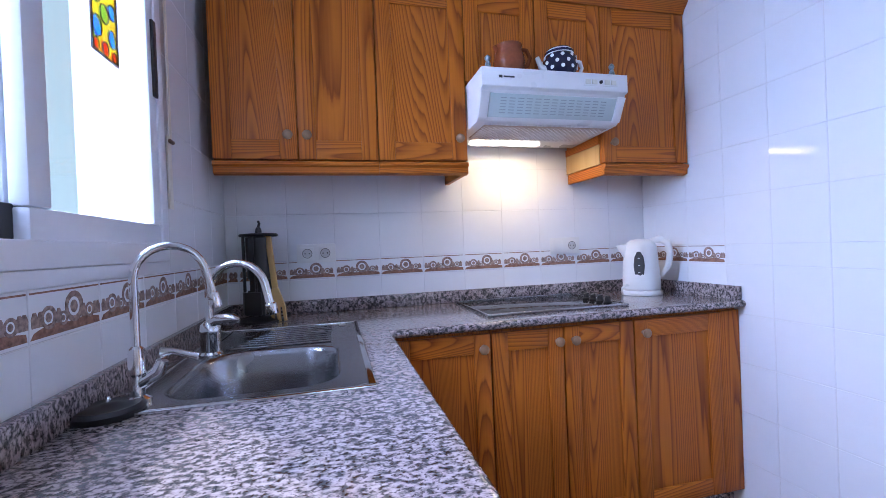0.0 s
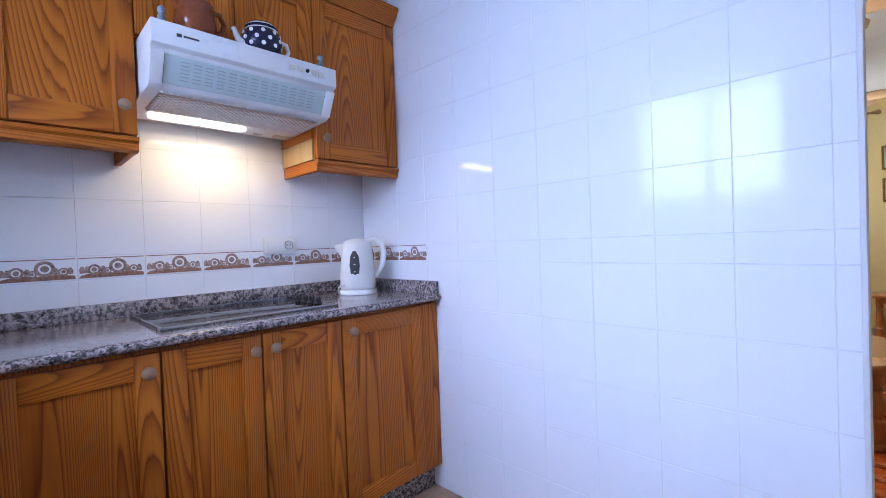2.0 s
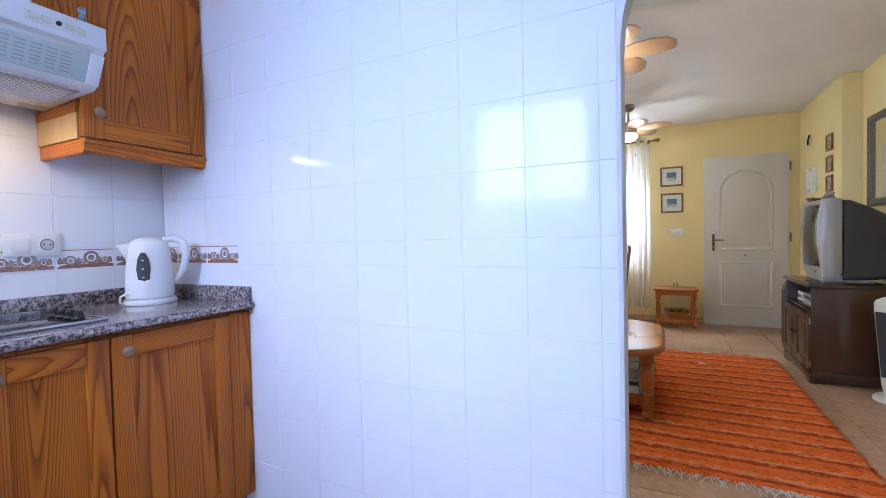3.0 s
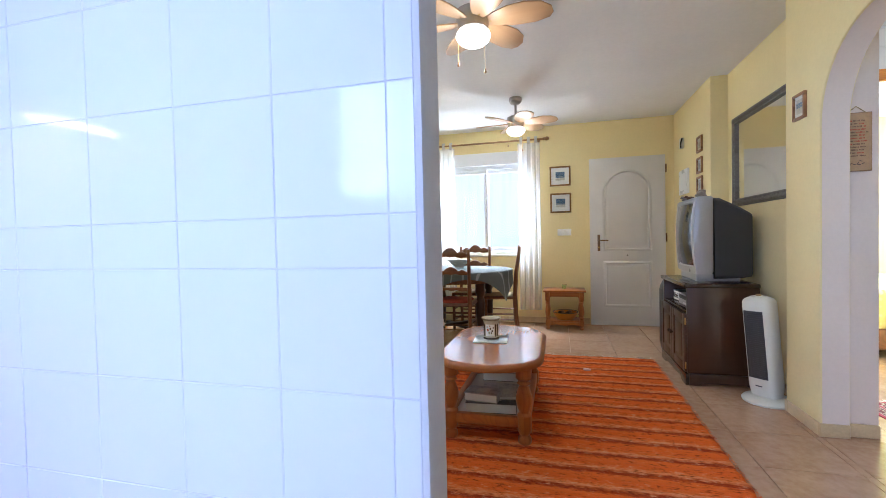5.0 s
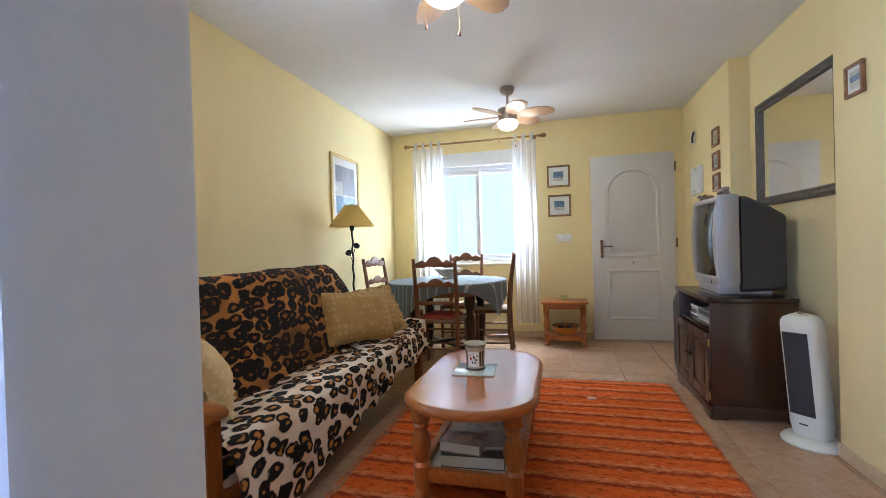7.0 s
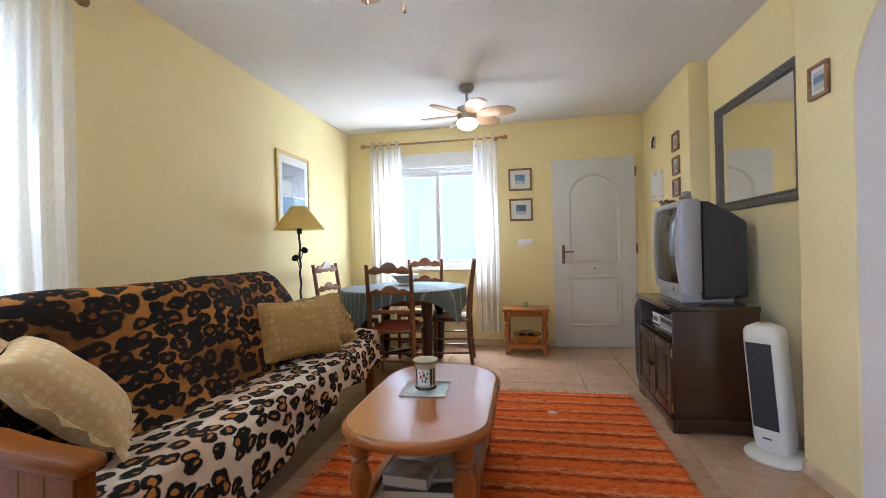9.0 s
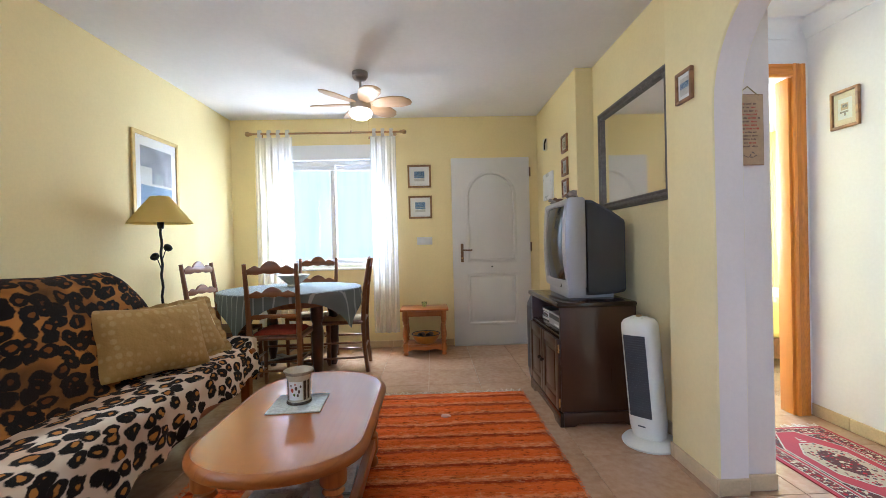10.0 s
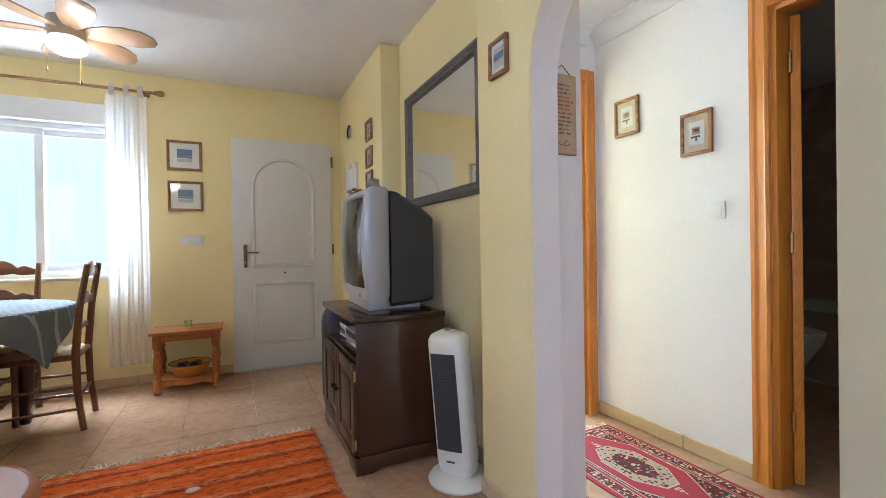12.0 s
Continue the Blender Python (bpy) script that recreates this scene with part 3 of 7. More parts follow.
# wall between kitchen and living room, with an arched way
w = prism(arch_outline(-1.60, KY1, -0.82, 0.055, 1.63), KX1 + 0.0015, KX1 + 0.105, "x", r=0.014)
wall_partition = structure("wall_partition", w, PLASTER, "white partition wall, tiled on the kitchen side, with an arched way", True)
structure("wall_partition_face", prism([(0.075, 0), (SY, 0), (SY, H), (0.075, H)], KX1 + 0.106, KX1 + 0.112, "x"), YELLOW, "yellow painted living room side of the partition")

# kitchen back and left walls
wall_back = structure("wall_back", box(KX0 - 0.2, KX1 + 0.1, KY1 + 0.0015, KY1 + 0.2, 0, H), GROUT, "tiled kitchen wall behind the hob")
WY0, WY1, WZ0, WZ1 = 0.36, 1.36, 1.165, 2.22
b = box(KX0 - 0.2, KX0 - 0.0015, KY0 - 0.1, WY0, 0, H)
box(KX0 - 0.2, KX0 - 0.0015, WY1, KY1 + 0.0015, 0, H, bm=b)
box(KX0 - 0.2, KX0 - 0.0015, WY0, WY1, 0, WZ0, bm=b)
box(KX0 - 0.2, KX0 - 0.0015, WY0, WY1, WZ1, H, bm=b)
wall_left = structure("wall_left", b, PLASTER, "white kitchen wall with a sliding window over the sink")
b = box(KX0 - 0.2, 0.05, KY0 - 0.15, KY0, 0, H)
box(1.05, KX1 + 0.1, KY0 - 0.15, KY0, 0, H, bm=b)
box(0.05, 1.05, KY0 - 0.15, KY0, 0, 1.1, bm=b)
box(0.05, 1.05, KY0 - 0.15, KY0, 2.2, H, bm=b)
structure("wall_kitchen_rear", b, PLASTER, "plain white wall at the kitchen's rear, with a window")

# living room: sofa wall with the terrace window
TX0, TX1, TZ1 = 1.95, 3.12, 2.12
b = box(KX1 + 0.1, TX0, SY, SY + 0.2, 0, H)
box(TX1, FX + 0.2, SY, SY + 0.2, 0, H, bm=b)
box(TX0, TX1, SY, SY + 0.2, TZ1, H, bm=b)
structure("wall_north", b, YELLOW, "pale yellow living room wall behind the sofa")
# far wall with window
DY0, DY1, DZ0, DZ1 = 0.20, 1.40, 0.87, 2.03
b = box(FX, FX + 0.2, -1.7, DY0, 0, H)
box(FX, FX + 0.2, DY1, SY + 0.2, 0, H, bm=b)
box(FX, FX + 0.2, DY0, DY1, 0, DZ0, bm=b)
box(FX, FX + 0.2, DY0, DY1, DZ1 + 0.16, H, bm=b)
structure("wall_east", b, YELLOW, "pale yellow wall with the entrance door and a window")
# wall with the hall arch, the mirror recess and the column
AX0, AX1 = 2.79, 3.665
structure("wall_south", prism(arch_outline(KX1 + 0.1, 4.02, AX0, AX1, 1.65), TY - 0.135, TY, "y", r=0.008), YELLOW, "pale yellow wall pierced by an arched way to the hall", True)
structure("wall_recess", box(4.02, 5.30, RY - 0.14, RY, 0, H), YELLOW, "pale yellow recessed wall behind the television")
structure("wall_column", box(5.30, FX, RY - 0.14, CY, 0, H, 0.006), YELLOW, "pale yellow column beside the entrance door", True)
c, r = (AX0 + AX1) / 2, (AX1 - AX0) / 2
lin = [(AX1 - 0.003, 0), (AX1 - 0.003, 1.65), *arc(c, 1.65, r - 0.003, 0, 180, 24)[1:-1], (AX0 + 0.003, 1.65), (AX0 + 0.003, 0)]
b = bmesh.new()
for d0, d1 in ((TY - 0.128, TY - 0.008),):
    lo, hi = [b.verts.new((u, d0, v)) for u, v in lin], [b.verts.new((u, d1, v)) for u, v in lin]
    for i in range(len(lin) - 1):
        b.faces.new((lo[i], lo[i + 1], hi[i + 1], hi[i]))
structure("trim_arch_reveal", b, REVEAL, "pinkish white painted reveal of the hall arch", True)
structure("wall_hall_pier", box(3.69, HX, TY - 0.27, TY - 0.137, 0, HH, 0.005), REVEAL, "pinkish white hall pier with a hanging plaque", True)
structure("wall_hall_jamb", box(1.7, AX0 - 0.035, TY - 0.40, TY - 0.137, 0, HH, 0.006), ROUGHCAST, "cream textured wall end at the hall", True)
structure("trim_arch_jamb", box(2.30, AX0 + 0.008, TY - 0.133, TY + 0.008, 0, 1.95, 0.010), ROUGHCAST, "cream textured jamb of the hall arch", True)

# hall walls: bathroom door in the long wall, bedroom door in the end wall
BX0, BX1 = 2.68, 3.465
b = box(BX1, HX + 0.1, HY - 0.1, HY, 0, HH)
box(1.7, BX0, HY - 0.1, HY, 0, HH, bm=b)
box(BX0, BX1, HY - 0.1, HY, 2.05, HH, bm=b)
structure("wall_hall", b, HALLWALL, "white hall wall with two small pictures")
b = box(HX, HX + 0.1, HY, HY + 0.10, 0, HH)
box(HX, HX + 0.1, HY + 0.10, TY - 0.27, 2.05, HH, bm=b)
structure("wall_hall_end", b, HALLWALL, "white hall end wall with the bedroom doorway")
structure("wall_hall_west", box(1.6, 1.7, -2.8, -1.6, 0, HH), HALLWALL, "plain white wall closing the hall")
for name, y0, y1, x0, x1 in (("cornice", HY, HY + 0.075, 1.7, HX),):
    prof = [(y0, HH), (y0, HH - 0.10), (y0 + 0.012, HH - 0.10), (y0 + 0.016, HH - 0.075), (y0 + 0.035, HH - 0.04), (y0 + 0.06, HH - 0.02), (y0 + 0.075, HH - 0.015), (y0 + 0.075, HH)]
    structure("trim_cornice", prism(prof, x0, x1, "x"), CEILING, "moulded white plaster cornice", True)
prof = [(HX, HH), (HX, HH - 0.10), (HX - 0.012, HH - 0.10), (HX - 0.016, HH - 0.075), (HX - 0.035, HH - 0.04), (HX - 0.06, HH - 0.02), (HX - 0.075, HH - 0.015), (HX - 0.075, HH)]
structure("trim_cornice_end", prism(prof, HY + 0.08, TY - 0.28, "y"), CEILING, "moulded white plaster cornice over the bedroom door", True)
# bathroom and bedroom behind
b = box(1.7, 1.8, -5.05, HY - 0.1, 0, HH)
box(4.545, 4.645, -5.05, HY - 0.1, 0, HH, bm=b)
box(1.7, 4.645, -5.15, -5.05, 0, HH, bm=b)
wall_bath = structure("wall_bathroom", b, BATHTILE, "dark grey-brown tiled bathroom walls")
lay(wall_bath, "+y", -5.042, spans(1.8, 4.545, 1.8, 0.4), spans(0.0, 2.3, 0.0, 0.2), BATHTILE, gap=0.004)
b = box(HX + 0.1, 7.2, -1.75, -1.72, 0, HH)
box(4.70, 7.2, -4.6, -4.5, 0, HH, bm=b)
box(7.1, 7.2, -4.5, -3.3, 0, HH, bm=b)
box(7.1, 7.2, -1.9, -1.75, 0, HH, bm=b)
box(7.1, 7.2, -3.3, -1.9, 0, 0.8, bm=b)
box(7.1, 7.2, -3.3, -1.9, 2.2, HH, bm=b)
box(4.648, 4.70, -4.6, HY - 0.1, 0, HH, bm=b)
structure("wall_bedroom", b, YELLOW, "pale yellow bedroom walls with a window")
# added glowing panels that stand in for the bright outdoors behind the windows
for name, pl in (("backdrop_kitchen", box(-1.5, -0.69, 2.4, 2.45, 0.2, 3.2, bm=box(-1.55, -1.5, -0.4, 2.45, 0.2, 3.2))), ("backdrop_terrace", box(0.8, 4.4, 2.9, 2.95, -0.2, 3.0)),
                 ("backdrop_dining", box(7.7, 7.75, -0.6, 2.2, -0.2, 3.0)), ("backdrop_bedroom", box(8.0, 8.05, -4.4, -0.9, -0.2, 3.0)), ("backdrop_rear", box(-0.4, 1.5, -2.65, -2.6, 0.2, 3.0))):
    structure(name, pl, KITCHEN_DAY if name == "backdrop_kitchen" else DAY, "glowing panel standing in for daylight outside the window")


# windows ---------------------------------------------------------------------------
def slider(name, label, axis, plane, u0, u1, z0, z1, split, depth=0.05, stile=0.055, inward=1):
    """A two-leaf sliding window: outer frame, two sashes on two tracks, panes, latch."""
    win = tagged(new(name), label, "window", "", "structure")

    def bx(a, c, d0, d1, e0, e1, r=0.004):
        d0, d1 = sorted((plane + inward * d0, plane + inward * d1))
        return box(d0, d1, a, c, e0, e1, r) if axis == "x" else box(a, c, d0, d1, e0, e1, r)
    fr = bmesh.new()
    for a, c, e0, e1 in ((u0, u1, z0, z0 + 0.045), (u0, u1, z1 - 0.045, z1), (u0, u0 + 0.04, z0 + 0.046, z1 - 0.046), (u1 - 0.04, u1, z0 + 0.046, z1 - 0.046)):
        join(fr, bx(a, c, -0.06, 0.012, e0, e1))
    part("window_frame", fr, PVC, win, "", True)
    for k, (a, c) in enumerate(((u0 + 0.035, split + 0.02), (split - 0.035, u1 - 0.025))):
        d0, d1 = ((-0.050, -0.026), (-0.022, 0.006))[k]
        sash = bmesh.new()
        for p, q, e0, e1 in ((a, c, z0 + 0.04, z0 + 0.095), (a, c, z1 - 0.095, z1 - 0.04), (a, a + stile, z0 + 0.096, z1 - 0.096), (c - stile, c, z0 + 0.096, z1 - 0.096)):
            join(sash, bx(p, q, d0, d1, e0, e1))
        s = part("sash", sash, PVC, win, "", True)
        g = part("pane", bx(a + stile - 0.005, c - stile + 0.005, d0 + 0.010, d0 + 0.014, z0 + 0.09, z1 - 0.09, 0), GLASS, s)
        g.visible_shadow = False
        if k:
            mid = (z0 + z1) / 2
            part("latch", bx(c - stile * 0.62, c - stile * 0.25, d1, d1 + 0.008, mid - 0.10, mid + 0.10, 0.002), BLACK, s, "black recessed latch")
        elif name == "window_1":
            part("draught_block", bx(c - stile - 0.028, c - stile + 0.012, d1, d1 + 0.010, z0 + 0.045, z0 + 0.10, 0.002), BLACK, s, "black block at the sash foot")
    return win


slider("window_1", "white two-leaf sliding kitchen window over the sink", "x", KX0, WY0, WY1, WZ0, WZ1, 0.85)
slider("window_2", "white sliding dining window behind sheer curtains", "x", FX + 0.06, DY0, DY1, DZ0, DZ1, 0.785, inward=-1)
slider("window_3", "white glazed terrace doors behind a sheer curtain", "y", SY + 0.06, TX0, TX1, 0.02, TZ1, 2.53, inward=-1)
slider("window_4", "white window at the kitchen's rear", "y", KY0 - 0.05, 0.05, 1.05, 1.1, 2.2, 0.55)
slider("window_5", "white bedroom window", "x", 7.12, -3.3, -1.9, 0.8, 2.2, -2.6, inward=-1)
structure("trim_shutter_box", box(FX - 0.012, FX + 0.15, DY0 - 0.02, DY1 + 0.02, DZ1 + 0.002, DZ1 + 0.162, 0.006), PVC, "white roller shutter box above the window", True)
structure("window_sill", box(FX - 0.02, FX + 0.1, DY0 - 0.03, DY1 + 0.03, DZ0 - 0.022, DZ0 - 0.001, 0.004), LACQUER, "white window sill", True)
structure("window_sill_kitchen", box(KX0 - 0.02, KX0 + 0.004, WY0 - 0.02, WY1 + 0.02, WZ0 - 0.030, WZ0 - 0.001, 0.003), PVC, "white kitchen window ledge", True)


# entrance door
def entrance():
    y0, y1 = -1.352, -0.508
    d = tagged(new("door_1"), "white panelled entrance door with an arched upper panel, closed", "door", "", "structure")
    part("leaf", box(FX - 0.028, FX - 0.004, y0, y1, 0.004, 2.022, 0.003), DOORPAINT, d, "", True)
    c = (y0 + y1) / 2

    def mould(outline, name):
        """A raised half-round bead along a closed outline and a raised field inside it."""
        b = bmesh.new()
        n = len(outline)
        cy, cz = sum(p[0] for p in outline) / n, sum(p[1] for p in outline) / n
        rings = []
        for k, dep in ((0.0, 0.0), (0.012, 0.009), (0.026, 0.009), (0.040, -0.003), (0.052, -0.003), (0.075, 0.006)):
            ring = []
            for i, p in enumerate(outline):
                a, e = Vector(outline[i - 1]), Vector(outline[(i + 1) % n])
                q = Vector(p)
                d0, d1 = (q - a).normalized(), (e - q).normalized()
                nrm = Vector((-(d0 + d1).y, (d0 + d1).x)).normalized()
                if nrm.dot(Vector((cy, cz)) - q) < 0:
                    nrm = -nrm
                m = k / max(0.5, abs(nrm.dot(Vector((-d1.y, d1.x)))))
                s = q + nrm * m
                ring.append(b.verts.new((FX - 0.029 - dep, s.x, s.y)))
            rings.append(ring)
        for p, q in zip(rings, rings[1:]):
            for i in range(n):
                b.faces.new((p[i], p[(i + 1) % n], q[(i + 1) % n], q[i]))
        b.faces.new(rings[-1])
        part(name, b, DOORPAINT, d, "", True)
    w = 0.275
    mould([(c - w, 0.895), (c + w, 0.895), (c + w, 1.60), *arc(c, 1.60, w, 0, 180, 14)[1:-1], (c - w, 1.60)], "upper_panel")
    mould([(c - w, 0.215), (c + w, 0.215), (c + w, 0.775), (c - w, 0.775)], "lower_panel")
    h = part("handle", box(FX - 0.040, FX - 0.029, y1 - 0.115, y1 - 0.085, 0.90, 1.10, 0.004), ANTIQUE, d, "antique bronze lever handle", True)
    part("lever", tube([(FX - 0.036, y1 - 0.10, 1.03), (FX - 0.075, y1 - 0.10, 1.03), (FX - 0.082, y1 - 0.112, 1.03), (FX - 0.082, y1 - 0.205, 1.028)], 0.008), ANTIQUE, h, "", True)
    part("cylinder", lathe([(0.009, -0.006), (0.009, 0.006)], 12), BRASS, h, "", True, Matrix.Translation((FX - 0.044, y1 - 0.10, 0.945)) @ pose(0, 0, 0, 0, 90, 0))
    part("peephole", lathe([(0.009, -0.004), (0.009, 0.004), (0.005, 0.005)], 12), BLACK, d, "", True, Matrix.Translation((FX - 0.031, c + 0.0, 0.845)) @ pose(0, 0, 0, 0, -90, 0))
    for z in (0.25, 1.05, 1.86):
        part("hinge", lathe([(0.006, -0.05), (0.009, -0.048), (0.009, 0.048), (0.006, 0.05)], 10), ANTIQUE, d, "", True, Matrix.Translation((FX - 0.036, y0 - 0.006, z)))
    structure("threshold", box(FX - 0.06, FX - 0.002, y0, y1, -0.002, 0.004), NICKEL, "thin metal strip under the entrance door")


entrance()


# hall doorways: moulded pine architraves
def casing(name, label, along, plane, u0, u1, z1, face, width=0.078, ends=(True, True)):
    """Moulded architrave round an opening: jambs and head with a stepped section."""
    d = tagged(new(name), label, "door frame", "", "structure")

    def section(a, c, sgn):
        step = [(0, 0), (0, 0.018), (0.012, 0.024), (0.024, 0.018), (0.036, 0.018), (0.044, 0.014), (0.054, 0.014), (0.060, 0.018), (width, 0.016), (width, 0)]
        return [(a + sgn * u, plane + face * dd) for u, dd in step]
    for u, sgn, on in ((u0, -1, ends[0]), (u1, 1, ends[1])):
        if on:
            o = section(u, 0, sgn)
            part("jamb", prism([(p, q) if along == "x" else (q, p) for p, q in o], 0, z1 + width, "z"), CASING, d, "", True)
    o = section(z1, 0, 1)
    if along == "x":
        part("head", prism([(q, p) for p, q in o], u0 + 0.001, u1 - 0.001, "x"), CASING_X, d, "", True)
    else:
        part("head", prism([(q, p) for p, q in o], u0 + 0.001, u1 - 0.001, "y"), CASING_Y, d, "", True)
    return d


fr = casing("door_frame_1", "moulded orange pine frame of the bathroom doorway", "x", HY, BX0, BX1, 2.05, 1)
for u in (BX0, BX1 - 0.022):
    part("lining", box(u, u + 0.022, HY - 0.101, HY - 0.001, 0, 2.05, 0.002), CASING, fr, "", True)
part("lining", box(BX0 + 0.023, BX1 - 0.023, HY - 0.101, HY - 0.001, 2.028, 2.05, 0.002), CASING_X, fr, "", True)
fr = casing("door_frame_2", "moulded orange pine frame of the bedroom doorway", "y", HX, HY + 0.105, TY - 0.375, 2.05, -1)
part("lining", box(HX + 0.001, HX + 0.10, HY + 0.101, HY + 0.123, 0, 2.05, 0.002), CASING, fr, "", True)
# bathroom door, opened inwards
bd = thing("bathroom_door", pose(BX1 - 0.046, HY - 0.10, 0, 0, 0, 33), "orange pine bathroom door, standing open", "door")
part("leaf", box(-0.018, 0.018, -0.74, -0.004, 0.01, 2.02, 0.003), CASING, bd, "", True)
for z in (0.28, 1.05, 1.82):
    hg = part("hinge", lathe([(0.006, -0.045), (0.008, -0.043), (0.008, 0.043), (0.006, 0.045)], 10), BRASS, bd, "brass hinge", True, Matrix.Translation((0.020, 0.004, z)))
part("handle", tube([(-0.018, -0.68, 1.03), (-0.06, -0.68, 1.03), (-0.065, -0.66, 1.03), (-0.065, -0.57, 1.03)], 0.009), BRASS, bd, "", True)

# kitchen ---------------------------------------------------------------------------


def knob(parent, x, y, z):
    part("knob", lathe([(0.007, 0.0), (0.007, 0.012), (0.012, 0.016), (0.017, 0.022), (0.018, 0.028), (0.013, 0.034), (0.004, 0.036)], 16), KNOBWOOD, parent, "", True, Matrix.Translation((x, y, z)) @ pose(0, 0, 0, 90, 0, 0))


KNOBWOOD = plain("knob_wood", (0.30, 0.175, 0.10), 0.4, var=0.2, scale=40)


def shaker(parent, x0, x1, z0, z1, y, knob_x, knob_z, stile=0.062, rail=0.072):
    """A framed door with a sunk panel in a front that faces -y."""
    d = part("door", box(x0 + stile - 0.004, x1 - stile + 0.004, y - 0.011, y - 0.003, z0 + rail - 0.004, z1 - rail + 0.004), WOOD, parent)
    for a in (x0, x1 - stile):
        part("stile", box(a, a + stile, y - 0.020, y, z0, z1, 0.0025), WOOD, d, "", True)
    for a in (z0, z1 - rail):
        part("rail", box(x0 + stile + 0.0005, x1 - stile - 0.0005, y - 0.019, y, a, a + rail, 0.002), WOOD_X, d, "", True)
    if knob_x is not None:
        knob(d, knob_x, y - 0.020, knob_z)
    return d


UY = 1.73
UTOP = 2.20


def upper(x0, x1, z0, doors, label, rail=True, returns=(False, False)):
    c = thing("wall_cabinet", Matrix.Identity(4), label, "cabinet", "kitchen wall cabinets")
    part("carcass", box(x0 + 0.001, x1 - 0.001, UY + 0.001, KY1 - 0.004, z0, UTOP, 0.002), WOOD, c, "", True)
    for a, e, kx, kz in doors:
        shaker(c, a + 0.0015, e - 0.0015, z0 + 0.004, UTOP - 0.002, UY, kx, kz)
    if rail:
        prof = [(UY - 0.018, z0 - 0.002), (UY - 0.026, z0 - 0.006), (UY - 0.026, z0 - 0.016), (UY - 0.016, z0 - 0.024), (UY - 0.016, z0 - 0.046), (UY + 0.006, z0 - 0.052), (UY + 0.006, z0 - 0.002)]
        part("light_rail", prism(prof, x0, x1, "x"), WOOD_X, c, "", True)
        for xs, free in (((x0 + 0.0005, x0 + 0.02), returns[0]), ((x1 - 0.02, x1 - 0.0005), returns[1])):
            if free:
                part("light_rail_return", box(*xs, UY + 0.0065, KY1 - 0.006, z0 - 0.050, z0 - 0.002, 0.002), WOOD_Y, c, "", True)
    return c


upper(-0.440, 0.146, 1.512, ((-0.440, -0.150, -0.182, 1.60), (-0.149, 0.146, -0.115, 1.60)), "orange pine double wall cabinet with framed doors")
upper(0.147, 0.505, 1.512, ((0.147, 0.505, 0.468, 1.60),), "orange pine wall cabinet beside the cooker hood", returns=(False, True))
upper(0.506, 1.132, 1.835, ((0.506, 0.818, None, 0), (0.820, 1.132, None, 0)), "short orange pine wall cabinet above the cooker hood", False)
uc = upper(1.133, 1.572, 1.512, ((1.133, 1.572, 1.172, 1.60),), "orange pine wall cabinet in the corner by the tiled wall", returns=(True, False))
part("side_panel", box(1.128, 1.1325, UY + 0.012, KY1 - 0.006, 1.512, 1.60), PALE_PINE, uc, "pale end panel")
part("side_rail", box(1.126, 1.1325, UY + 0.010, KY1 - 0.006, 1.601, 1.634), WOOD_Y, uc)
prof = [(UY + 0.02, UTOP + 0.001), (UY - 0.022, UTOP + 0.001), (UY - 0.028, UTOP + 0.015), (UY - 0.050, UTOP + 0.040), (UY - 0.056, UTOP + 0.058), (UY - 0.066, UTOP + 0.066), (UY - 0.066, UTOP + 0.080), (UY + 0.02, UTOP + 0.080)]
solo("cabinet_cornice", prism(prof, -0.445, 1.573, "x"), WOOD_X, "moulded orange pine cornice along the wall cabinets", "cornice", smooth=True)

BY = 1.492
DZ = 0.868


def base(x0, x1, doors, label):
    c = thing("base_cabinet", Matrix.Identity(4), label, "cabinet", "kitchen base cabinets")
    part("carcass", box(x0 + 0.001, x1 - 0.001, BY + 0.001, KY1 - 0.01, 0.115, DZ, 0.002), WOOD, c, "", True)
    for a, e, kx in doors:
        shaker(c, a + 0.002, e - 0.002, 0.122, DZ - 0.008, BY, kx, 0.812, 0.060, 0.068)
    return c


base(0.118, 0.487, ((0.135, 0.486, 0.452),), "orange pine base cabinet in the inner corner")
base(0.488, 1.070, ((0.488, 0.770, 0.741), (0.772, 1.069, 0.806)), "orange pine double base cabinet under the hob")
c = base(1.071, 1.574, ((1.071, 1.478, 1.108),), "orange pine base cabinet beside the tiled wall")
part("filler", box(1.480, 1.574, BY - 0.016, BY, 0.118, DZ - 0.004, 0.002), WOOD, c, "", True)
solo("plinth", box(0.10, 1.572, BY + 0.035, BY + 0.055, 0.001, 0.114, 0.001), GRANITE, "speckled grey granite plinth under the base cabinets", "plinth", smooth=True)


def left_base(y0, y1, label):
    c = thing("base_cabinet", pose(0.092, 0, 0, 0, 0, 90), label, "cabinet", "kitchen base cabinets")
    part("carcass", box(y0 + 0.001, y1 - 0.001, 0.001, 0.565, 0.115, 0.72, 0.002), WOOD, c, "", True)
    shaker(c, y0 + 0.002, y1 - 0.002, 0.122, DZ - 0.008, 0.0, y0 + 0.05, 0.812, 0.060, 0.068)
    return c


left_base(0.16, 0.58, "orange pine base cabinet at the worktop's end")
left_base(0.58, 1.02, "orange pine base cabinet under the sink bowl")
left_base(1.02, 1.46, "orange pine base cabinet under the drainer")
solo("plinth", box(0.037, 0.057, 0.16, 1.52, 0.001, 0.114, 0.001), GRANITE, "speckled grey granite plinth under the sink run", "plinth", smooth=True)

